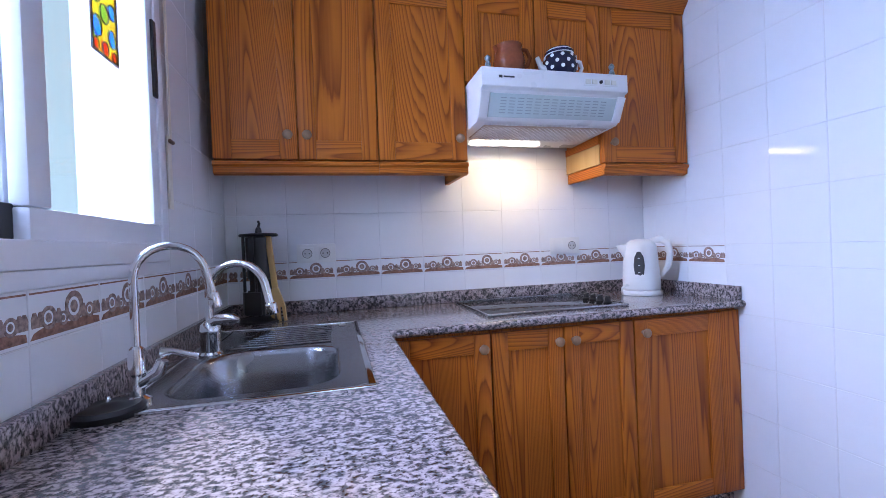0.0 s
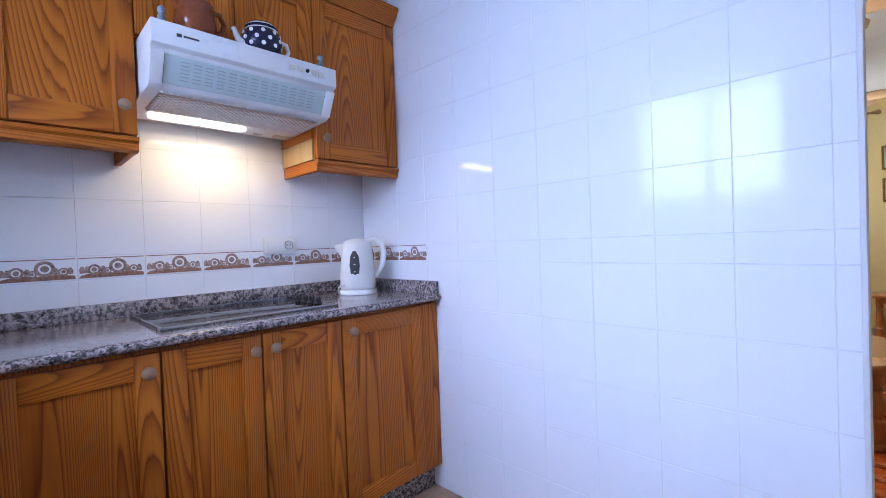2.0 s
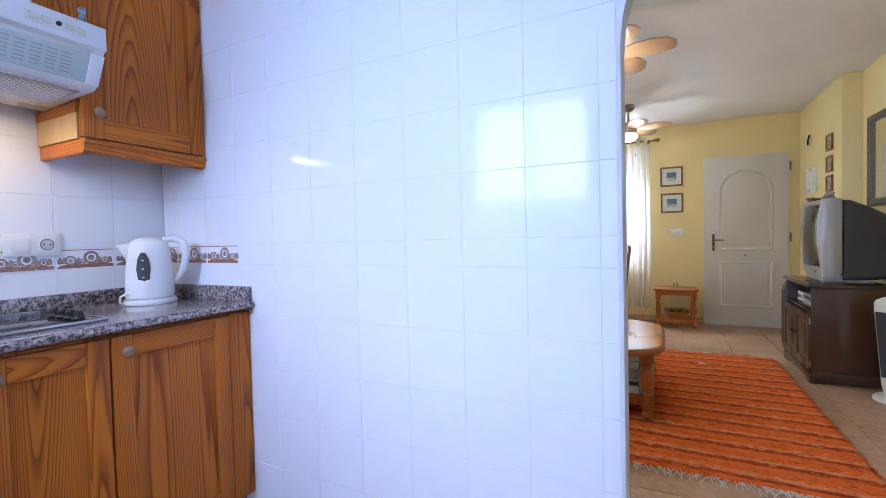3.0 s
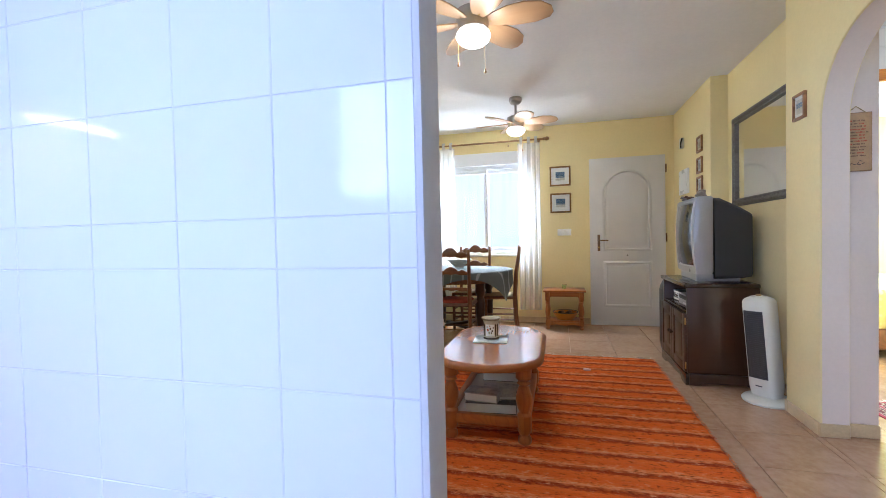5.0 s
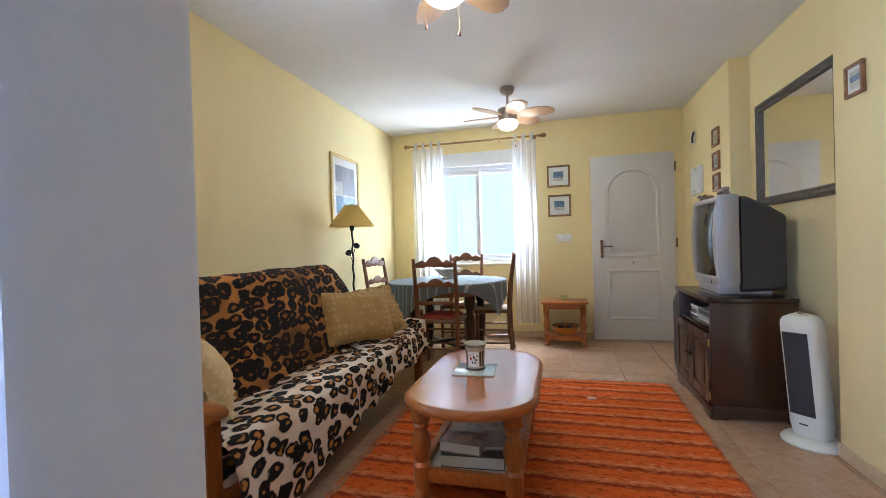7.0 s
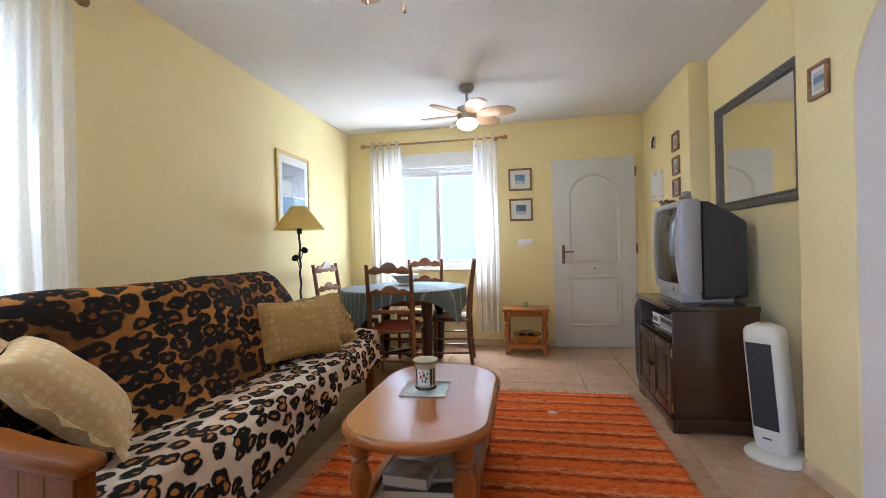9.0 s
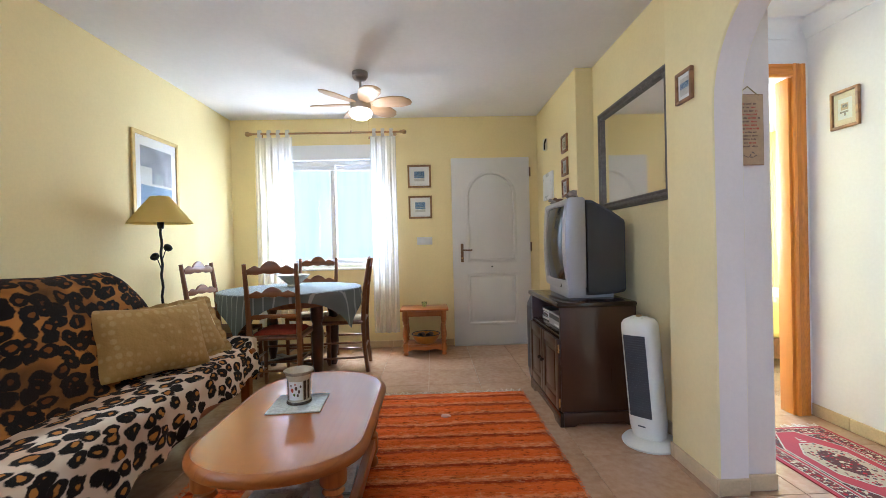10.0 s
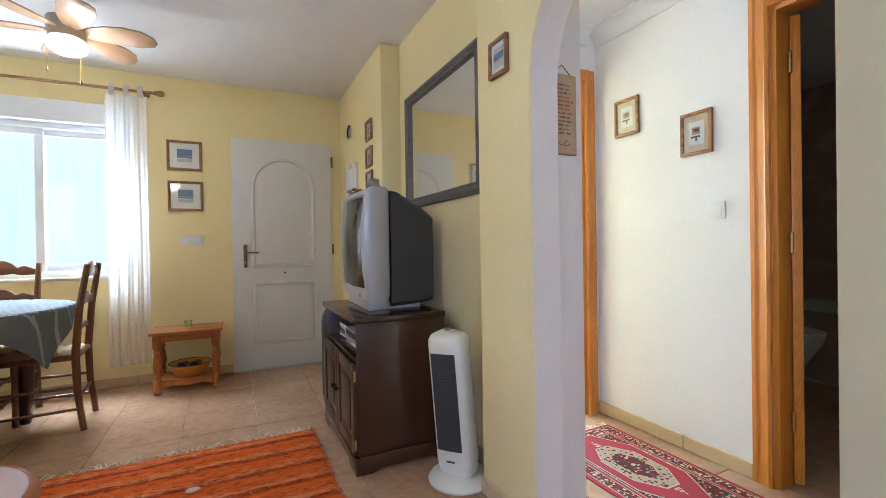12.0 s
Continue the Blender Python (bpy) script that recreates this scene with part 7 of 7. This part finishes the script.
# shag rug with fringes
def shag():
    X0, X1, Y0, Y1 = 2.66, 5.02, -0.915, 0.855
    r = thing("rug", Matrix.Identity(4), "orange striped shaggy rag rug with cream fringes", "rug")

    def fn(u, v):
        x, y = X0 + (X1 - X0) * u, Y0 + (Y1 - Y0) * v
        edge = min(u * (X1 - X0), (1 - u) * (X1 - X0), v * (Y1 - Y0), (1 - v) * (Y1 - Y0))
        h = 0.011 + 0.003 * math.sin(x * 2 * math.pi / 0.024 + 1.5 * noise.noise(Vector((x * 9, y * 3, 0)))) + 0.004 * noise.noise(Vector((x * 35, y * 14, 2)))
        wob = 0.012 * noise.noise(Vector((x * 14, y * 2, 5)))
        if v < 0.01 or v > 0.99:
            y += wob
        return (x, y, max(0.003, h) if edge > 0.001 else 0.002)
    part("woven_body", sheet(230, 96, fn), RUG, r, "", True)
    rnd = random.Random(8)
    b = bmesh.new()
    for _ in range(16000):
        x, y = rnd.uniform(X0, X1), rnd.uniform(Y0, Y1)
        if rnd.random() < 0.12:
            y = Y0 - rnd.random() * 0.012 if rnd.random() < 0.5 else Y1 + rnd.random() * 0.012
        a, L = rnd.gauss(math.pi / 2, 0.5), rnd.uniform(0.010, 0.030)
        dx, dy, k = math.cos(a) * L, math.sin(a) * L, 0.0016
        z = 0.010
        p = [b.verts.new((x - k, y, z)), b.verts.new((x + k, y, z)), b.verts.new((x + dx, y + dy, z + rnd.uniform(0.003, 0.012)))]
        b.faces.new(p)
    tuft = part("shag", b, RUG, r)
    tagged(tuft, kind="stuff")
    b = bmesh.new()
    for _ in range(150):
        for xe, s in ((X0, -1), (X1, 1)):
            y = rnd.uniform(Y0, Y1)
            L, sw = rnd.uniform(0.02, 0.075), rnd.uniform(-0.05, 0.05)
            tube([(xe - s * 0.004, y, 0.007), (xe + s * L * 0.5, y + sw * 0.5, 0.006 + rnd.random() * 0.008), (xe + s * L, y + sw, 0.0035)], 0.0022, 4, b)
    tagged(part("fringe", b, FRINGE, r, "cream knotted fringe"), kind="stuff")


shag()
b = bmesh.new()
bmesh.ops.create_icosphere(b, subdivisions=2, radius=1)
for v in b.verts:
    k = 1 + 0.35 * noise.noise(v.co * 2.3)
    v.co = Vector((v.co.x * 0.022 * k, v.co.y * 0.030 * k, 0.009 + v.co.z * 0.009 * k))
solo("paper_scrap", b, plain("pink_paper", (0.72, 0.42, 0.34), 0.8, var=0.15, scale=40), "small crumpled pink paper scrap lying on the rug", "paper scrap", Matrix.Translation((4.572, -0.340, 0.0125)), smooth=True)


# television corner
def tv_cabinet():
    x0, x1, y0, y1 = 4.395, 5.120, -1.475, -1.020
    c = thing("tv_cabinet", Matrix.Identity(4), "dark stained oak television cabinet with two panelled doors", "tv cabinet")
    part("top", box(x0 - 0.015, x1 + 0.015, y0, y1 + 0.020, 0.702, 0.732, 0.008, seg=3), DARKOAK_X, c, "", True)
    part("side", box(x0, x0 + 0.022, y0, y1, 0.085, 0.7015, 0.002), DARKOAK, c, "", True)
    part("side", box(x1 - 0.022, x1, y0, y1, 0.085, 0.7015, 0.002), DARKOAK, c, "", True)
    part("back", box(x0 + 0.023, x1 - 0.023, y0, y0 + 0.012, 0.085, 0.7015), DARKOAK, c)
    part("shelf", box(x0 + 0.023, x1 - 0.023, y0 + 0.013, y1 - 0.004, 0.515, 0.535, 0.002), DARKOAK_X, c, "", True)
    part("bottom", box(x0 + 0.023, x1 - 0.023, y0 + 0.013, y1 - 0.004, 0.085, 0.105), DARKOAK_X, c)
    pl_ = [(x0 - 0.012, 0.0), (x0 + 0.10, 0.0), (x0 + 0.14, 0.030), (x1 - 0.14, 0.030), (x1 - 0.10, 0.0), (x1 + 0.012, 0.0), (x1 + 0.012, 0.084), (x0 - 0.012, 0.084)]
    part("plinth", prism(pl_, y1 - 0.008, y1 + 0.014, "y", r=0.003), DARKOAK_X, c, "", True)
    part("plinth", prism([(y0, 0.0), (y0 + 0.06, 0.0), (y0 + 0.09, 0.018), (y1 - 0.10, 0.018), (y1 - 0.07, 0.0), (y1 - 0.009, 0.0), (y1 - 0.009, 0.084), (y0, 0.084)], x0 - 0.012, x0 + 0.010, "x", r=0.003), DARKOAK, c, "", True)
    part("plinth", box(x1 - 0.010, x1 + 0.012, y0, y1 - 0.009, 0.0, 0.084, 0.003), DARKOAK, c, "", True)
    mid = (x0 + x1) / 2
    for a, e in ((x0 + 0.004, mid - 0.002), (mid + 0.002, x1 - 0.004)):
        st = box(a, a + 0.055, y1, y1 + 0.018, 0.092, 0.510, 0.003)
        box(e - 0.055, e, y1, y1 + 0.018, 0.092, 0.510, 0.003, st)
        box(a + 0.0555, e - 0.0555, y1, y1 + 0.0175, 0.092, 0.150, 0.002, st)
        box(a + 0.0555, e - 0.0555, y1, y1 + 0.0175, 0.455, 0.510, 0.002, st)
        d = part("door", st, DARKOAK, c, "", True)
        part("panel", box(a + 0.054, e - 0.054, y1 + 0.001, y1 + 0.010, 0.149, 0.456), DARKOAK, d)
        part("raised_field", box(a + 0.085, e - 0.085, y1 + 0.0101, y1 + 0.016, 0.182, 0.424, 0.005), DARKOAK, d, "", True)
        kx = e - 0.03 if a < mid - 0.1 else a + 0.03
        part("knob", lathe([(0.006, 0), (0.012, 0.010), (0.013, 0.020), (0.006, 0.026)], 12), IRON, d, "", True, Matrix.Translation((kx, y1 + 0.018, 0.315)) @ pose(0, 0, 0, -90, 0, 0))
        hx = a - 0.001 if a < mid - 0.1 else e + 0.001
        for z in (0.14, 0.46):
            part("hinge", lathe([(0.004, -0.025), (0.005, -0.022), (0.005, 0.022), (0.004, 0.025)], 8), BRASS, d, "", True, Matrix.Translation((hx, y1 + 0.012, z)))
    vp = thing("video_recorder", Matrix.Translation((4.66, y1 - 0.14, 0.536)), "silver video recorder in the cabinet's niche", "video recorder")
    part("case", box(-0.19, 0.16, -0.10, 0.09, 0, 0.085, 0.004), SILVER, vp, "", True)
    part("fascia", box(-0.17, 0.14, 0.0905, 0.094, 0.045, 0.075, 0.002), GREYDARK, vp, "", True)
    for i in range(6):
        part("button", box(-0.15 + i * 0.03, -0.13 + i * 0.03, 0.0905, 0.095, 0.012, 0.022, 0.001), LACQUER, vp)
    for k in range(3):
        tp_ = thing("video_cassette", pose(4.95, y1 - 0.12, 0.536 + 0.0275 * k, 0, 0, (3, -4, 2)[k]), "boxed video cassette stacked in the niche", "video cassette", "cassettes")
        part("box", box(-0.095, 0.095, -0.055, 0.055, 0.0005, 0.026, 0.002), (BLACK, LACQUER, GREYDARK)[k], tp_, "", True)
        part("spine_label", box(-0.07, 0.07, 0.0552, 0.0558, 0.005, 0.021), (PAPER, INK, PAPER)[k], tp_)


tv_cabinet()
sp = thing("loudspeaker", pose(5.215, -1.19, 0, 0, 0, 6), "tall black loudspeaker beside the television cabinet", "loudspeaker")
part("cabinet", prism([(-0.16, 0.0), (0.145, 0.0), (0.165, 0.10), (0.165, 0.62), (0.130, 0.69), (-0.16, 0.70)], -0.07, 0.07, "x", r=0.006), BLACK, sp, "", True)
part("grille", box(-0.058, 0.058, 0.1655, 0.172, 0.12, 0.60, 0.003), GREYDARK, sp, "", True)


def television():
    t = thing("television", pose(4.805, -1.130, 0.733, 0, 0, -2), "bulky silver tube television with a grey back", "television")
    W2, Hh = 0.305, 0.628
    # front shell with the screen opening
    b = bmesh.new()

    def ring(x0, x1, z0, z1, y, bow=0.0):
        pts = []
        for i in range(6):
            pts.append((x0 + (x1 - x0) * i / 5, z0))
        for i in range(1, 6):
            pts.append((x1, z0 + (z1 - z0) * i / 5))
        for i in range(1, 6):
            pts.append((x1 + (x0 - x1) * i / 5, z1))
        for i in range(1, 5):
            pts.append((x0, z1 + (z0 - z1) * i / 5))
        cx, cz, hw, hh = (x0 + x1) / 2, (z0 + z1) / 2, (x1 - x0) / 2, (z1 - z0) / 2
        return [b.verts.new((x, y + 0.010 + 1.7 * bow * (1 - 0.6 * ((x - cx) / hw) ** 2 - 0.5 * ((z - cz) / hh) ** 2), z)) for x, z in pts]
    rings = [ring(-W2 + 0.03, W2 - 0.03, 0.075, Hh - 0.01, -0.12), ring(-W2 + 0.012, W2 - 0.012, 0.055, Hh, -0.10), ring(-W2, W2, 0.055, Hh, -0.02), ring(-W2 + 0.012, W2 - 0.012, 0.06, Hh - 0.012, 0.0, 0.020), ring(-W2 + 0.06, W2 - 0.06, 0.105, Hh - 0.035, 0.004, 0.024), ring(-W2 + 0.072, W2 - 0.072, 0.115, Hh - 0.045, -0.006, 0.024)]
    n = len(rings[0])
    for p, q in zip(rings, rings[1:]):
        for i in range(n):
            b.faces.new((p[i], p[(i + 1) % n], q[(i + 1) % n], q[i]))
    part("bezel", b, SILVER, t, "silver front shell", True)
    part("screen", sheet(18, 14, lambda u, v: ((u - 0.5) * (2 * W2 - 0.14), 0.000 + 0.050 * (1 - 1.5 * ((u - 0.5) ** 2 + (v - 0.5) ** 2) * 1.6), 0.113 + (Hh - 0.157) * v)), SCREEN, t, "dark curved glass screen", True)
    b = bmesh.new()
    shells = []
    for y, hw, z0, z1 in ((-0.121, W2 - 0.03, 0.02, Hh - 0.012), (-0.16, W2 - 0.036, 0.02, Hh - 0.016), (-0.30, W2 - 0.075, 0.02, Hh - 0.085), (-0.385, W2 - 0.11, 0.03, Hh - 0.135)):
        r_ = 0.02
        pts = [(-hw + r_, z0), (hw - r_, z0), (hw, z0 + r_), (hw, z1 - r_), (hw - r_, z1), (-hw + r_, z1), (-hw, z1 - r_), (-hw, z0 + r_)]
        shells.append([b.verts.new((x, y, z)) for x, z in pts])
    for p, q in zip(shells, shells[1:]):
        for i in range(8):
            b.faces.new((p[i], p[(i + 1) % 8], q[(i + 1) % 8], q[i]))
    b.faces.new(shells[0])
    b.faces.new(shells[-1][::-1])
    part("housing", b, GREYDARK, t, "dark grey tapered back", True)
    part("foot", prism([(-0.24, -0.005), (0.24, -0.005), (0.215, -0.30), (-0.215, -0.30)], 0.0, 0.0535, "z", r=0.006), SILVER, t, "", True)
    part("socket_panel", box(-0.12, 0.0, 0.001, 0.006, 0.066, 0.092, 0.002), BLACK, t, "", True, Matrix.Translation((-0.06, 0.016, 0)))
    part("badge", box(-0.03, 0.03, 0.026, 0.028, 0.083, 0.090), GREYDARK, t)


television()


def soft_toy(x, y, z, s, yaw, label, mat_):
    b = bmesh.new()
    for cx, cy, cz, rx, ry, rz in ((0, 0, 0.025, 0.055, 0.032, 0.024), (0.058, 0, 0.044, 0.024, 0.021, 0.020), (0.080, 0, 0.038, 0.012, 0.010, 0.009), (0.052, 0.020, 0.046, 0.007, 0.005, 0.016), (0.052, -0.020, 0.046, 0.007, 0.005, 0.016), (-0.03, 0.028, 0.012, 0.022, 0.010, 0.010), (-0.03, -0.028, 0.012, 0.022, 0.010, 0.010), (0.03, 0.026, 0.011, 0.022, 0.009, 0.009), (0.03, -0.026, 0.011, 0.022, 0.009, 0.009)):
        e = bmesh.new()
        bmesh.ops.create_uvsphere(e, u_segments=12, v_segments=8, radius=1)
        for v in e.verts:
            v.co = Vector(((cx + v.co.x * rx) * s, (cy + v.co.y * ry) * s, (cz + v.co.z * rz) * s))
        join(b, e)
    solo("soft_toy", b, mat_, label, "soft toy", pose(x, y, z, 0, 0, yaw), "toys on the television", True)


soft_toy(4.57, -1.165, 1.360, 0.95, -25, "floppy grey and white plush dog lying on the television", SOFT)
soft_toy(4.80, -1.155, 1.360, 0.5, 70, "tiny brown plush animal on the television", plain("plush_brown", (0.16, 0.09, 0.05), 0.95, var=0.4, scale=40))
soft_toy(4.95, -1.165, 1.360, 0.6, 110, "tiny pale plush animal on the television", SOFT)


# tower heater, its column leaning a little
HEAT = pose(4.158, -1.424, 0.001, 0, 0, 0)
HEAT_LEAN = pose(0, 0, 0, -4.2, 0, 0) @ pose(0, 0, 0, 0, 0, 36)
HEAT_SIZE = Matrix.Diagonal((1.12, 1.12, 1.03, 1))


def heater():
    h = thing("tower_heater", HEAT @ HEAT_LEAN @ HEAT_SIZE, "cream plastic tower heater with a dark grille", "heater")
    part("base", lathe([(0.125, 0), (0.128, 0.010), (0.120, 0.022), (0.095, 0.034), (0.07, 0.038)], 36), CREAM, h, "", True, (HEAT_LEAN @ HEAT_SIZE).inverted() @ HEAT_SIZE)

    def ring_(k, z):
        return [((0.078 + k) * math.copysign(abs(math.cos(a)) ** 0.62, math.cos(a)), (0.062 + k) * math.copysign(abs(math.sin(a)) ** 0.72, math.sin(a)), z) for a in [2 * math.pi * i / 36 for i in range(36)]]
    b = bmesh.new()
    rings = [[b.verts.new(p) for p in ring_(k, z)] for k, z in ((-0.006, 0.039), (0.002, 0.10), (0.002, 0.60), (0.000, 0.628), (-0.010, 0.646), (-0.030, 0.656), (-0.05, 0.659))]
    for p, q in zip(rings, rings[1:]):
        for i in range(36):
            b.faces.new((p[i], p[(i + 1) % 36], q[(i + 1) % 36], q[i]))
    b.faces.new(rings[-1])
    part("body", b, CREAM, h, "", True)

    def front(z0, z1, out, half):
        return sheet(10, 2, lambda u, v: (half * (2 * u - 1), 0.062 + out - 0.10 * (half * (2 * u - 1)) ** 2 * 12, z0 + (z1 - z0) * v))
    g = part("grille", front(0.155, 0.575, 0.0035, 0.053), GREYDARK, h, "dark mesh grille", True)
    for i in range(34):
        z = 0.162 + i * 0.0122
        part("louvre", tube([(0.052 * (2 * u - 1), 0.067 - 0.10 * (0.052 * (2 * u - 1)) ** 2 * 12, z) for u in (0, 0.25, 0.5, 0.75, 1)], 0.0016, 5), GREYDARK, g)
    cpl = part("control_panel", box(-0.035, 0.035, -0.02, 0.03, 0.6585, 0.6625, 0.002), CREAM, h, "", True)
    part("dial", lathe([(0.014, 0.6626), (0.012, 0.672)], 14), RUSH, cpl, "", True)
    part("badge", box(-0.018, 0.018, 0.0645, 0.066, 0.105, 0.112), GREYDARK, h)


heater()

# hall --------------------------------------------------------------------------------


def runner():
    X0, X1, Y0, Y1 = 2.75, 4.27, -2.46, -1.93
    r = thing("hall_runner", Matrix.Identity(4), "red oriental runner with cream outlined medallions on the hall floor", "rug")
    levels = ((0.0, 0.0, CRIMSON, "edge"), (0.022, 0.022, IVORY, "guard_stripe"), (0.027, 0.027, PERSIAN, "border"), (0.085, 0.078, IVORY, "guard_stripe"), (0.090, 0.083, CRIMSON, "guard_stripe"), (0.104, 0.096, IVORY, "guard_stripe"), (0.110, 0.101, PERSIAN_DARK, "field"))
    for k, (dx, dy, m_, name) in enumerate(levels):
        part(name, box(X0 + dx, X1 - dx, Y0 + dy, Y1 - dy, 0.0005 if k == 0 else 0.0062 + 0.0007 * k, 0.0068 + 0.0007 * k, 0.003 if k == 0 else 0), m_, r)
    cy = (Y0 + Y1) / 2
    for cx in (3.13, 3.86):
        def hexa(a, h, cut=0.45):
            return [(cx - a, cy - h * 0.35), (cx - a * cut, cy - h), (cx + a * cut, cy - h), (cx + a, cy - h * 0.35), (cx + a, cy + h * 0.35), (cx + a * cut, cy + h), (cx - a * cut, cy + h), (cx - a, cy + h * 0.35)]
        steps = ((0.345, 0.158, IVORY, "medallion_outline"), (0.337, 0.151, CRIMSON, "medallion"), (0.205, 0.112, IVORY, "medallion_outline"), (0.196, 0.105, PERSIAN_PALE, "medallion_ring"), (0.115, 0.062, PERSIAN_DARK, "medallion_core"))
        for k, (a, h, m_, name) in enumerate(steps):
            z = 0.0112 + 0.0006 * k
            part(name, prism(hexa(a, h), z, z + 0.0005, "z"), m_, r)
        for sx in (-1, 1):
            for d in range(3):
                part("hook_figure", box(cx + sx * (0.222 + 0.020 * d) - 0.007, cx + sx * (0.222 + 0.020 * d) + 0.007, cy - 0.016 + 0.006 * d, cy + 0.016 - 0.006 * d, 0.0125, 0.0130), IVORY, r)
    rnd = random.Random(3)
    b = bmesh.new()
    for _ in range(60):
        y = rnd.uniform(Y0, Y1)
        tube([(X1 - 0.003, y, 0.005), (X1 + rnd.uniform(0.02, 0.05), y + rnd.uniform(-0.02, 0.02), 0.003)], 0.002, 4, b)
    tagged(part("fringe", b, FRINGE, r, "cream fringe"), kind="stuff")


runner()
hl = thing("hall_ceiling_lamp", Matrix.Translation((3.80, -2.15, HH)), "small brass hall ceiling lamp with glass droplets", "ceiling lamp")
part("plate", lathe([(0.09, 0), (0.092, -0.012), (0.03, -0.03)], 24), BRASS, hl, "", True)
for i in range(10):
    a = radians(36 * i)
    part("droplet", lathe([(0.002, -0.025), (0.006, -0.06), (0.008, -0.10), (0.003, -0.125)], 8), BRASS, hl, "", True, Matrix.Translation((0.07 * math.cos(a), 0.07 * math.sin(a), 0)))

# bathroom: toilet and tub
wc = thing("toilet", pose(4.195, -4.14, 0, 0, 0, 90), "white ceramic toilet with its lid down", "toilet")


def oval(k, z, sx=0.18, sy=0.25, oy=0.0):
    return [((sx + k) * math.cos(2 * math.pi * i / 28), oy + (sy + k) * math.sin(2 * math.pi * i / 28), z) for i in range(28)]


b = bmesh.new()
rings = [[b.verts.new(p) for p in q] for q in (oval(-0.07, 0.0, oy=-0.06), oval(-0.08, 0.05, oy=-0.06), oval(-0.07, 0.18, oy=-0.04), oval(-0.01, 0.34), oval(0.0, 0.385), oval(-0.005, 0.395))]
for p, q in zip(rings, rings[1:]):
    for i in range(28):
        b.faces.new((p[i], p[(i + 1) % 28], q[(i + 1) % 28], q[i]))
b.faces.new(rings[0][::-1])
b.faces.new(rings[-1])
part("pan", b, WHITE, wc, "", True)
b = bmesh.new()
rings = [[b.verts.new(p) for p in q] for q in (oval(0.004, 0.397), oval(0.008, 0.405), oval(0.004, 0.418), oval(-0.03, 0.428))]
for p, q in zip(rings, rings[1:]):
    for i in range(28):
        b.faces.new((p[i], p[(i + 1) % 28], q[(i + 1) % 28], q[i]))
b.faces.new(rings[0][::-1])
b.faces.new(rings[-1])
part("lid", b, PLASTIC, wc, "", True)
part("cistern", box(-0.19, 0.19, -0.335, -0.24, 0.38, 0.76, 0.02, seg=3), WHITE, wc, "", True)
tb = thing("bathtub", Matrix.Identity(4), "grey tiled bathtub surround along the bathroom wall", "bathtub")
part("surround", box(3.0, 4.54, -5.038, -4.47, 0.001, 0.52, 0.01), BATHTILE, tb, "", True)
part("rim", box(2.98, 4.542, -5.038, -4.44, 0.521, 0.56, 0.012), SHADOWGREY, tb, "", True)
sh = thing("shower_head", Matrix.Translation((4.43, -5.04, 1.99)), "small chrome shower head on its wall arm", "shower head")
part("arm", tube([(0, 0, 0), (0, 0.10, 0.03), (0, 0.16, 0.01)], 0.008, 8), CHROME, sh, "", True)
part("rose", lathe([(0.035, 0), (0.036, 0.008), (0.012, 0.03)], 16), CHROME, sh, "", True, Matrix.Translation((0, 0.165, -0.015)))

# bedroom: bed and lamp seen through the door
bed = thing("bed", Matrix.Identity(4), "bed with a yellow quilted cover", "bed")
part("base", box(5.35, 7.05, -3.60, -2.30, 0.08, 0.36, 0.02), WALNUT_X, bed, "", True)
part("cover", box(5.30, 7.06, -3.65, -2.25, 0.26, 0.60, 0.06, seg=4), BEDCOVER, bed, "", True)
part("pillow", box(6.60, 7.02, -3.40, -2.80, 0.601, 0.72, 0.05, seg=4), WHITE, bed, "", True)
nt_ = thing("bedside_table", Matrix.Identity(4), "small pine bedside table", "bedside table")
part("body", box(6.72, 7.06, -2.22, -1.86, 0.05, 0.55, 0.006), WOOD, nt_, "", True)
part("top", box(6.70, 7.07, -2.235, -1.845, 0.551, 0.575, 0.005), WOOD_X, nt_, "", True)
bl_ = thing("bedside_lamp", Matrix.Translation((6.88, -2.05, 0.576)), "white bedside lamp with a cone shade", "table lamp")
part("foot", lathe([(0.06, 0), (0.05, 0.02), (0.03, 0.06), (0.045, 0.14), (0.015, 0.20), (0.010, 0.26)], 20), WHITE, bl_, "", True)
part("shade", lathe([(0.14, 0.24), (0.075, 0.40), (0.073, 0.40), (0.138, 0.24)], 28, cap=False), WHITE, bl_, "", True)
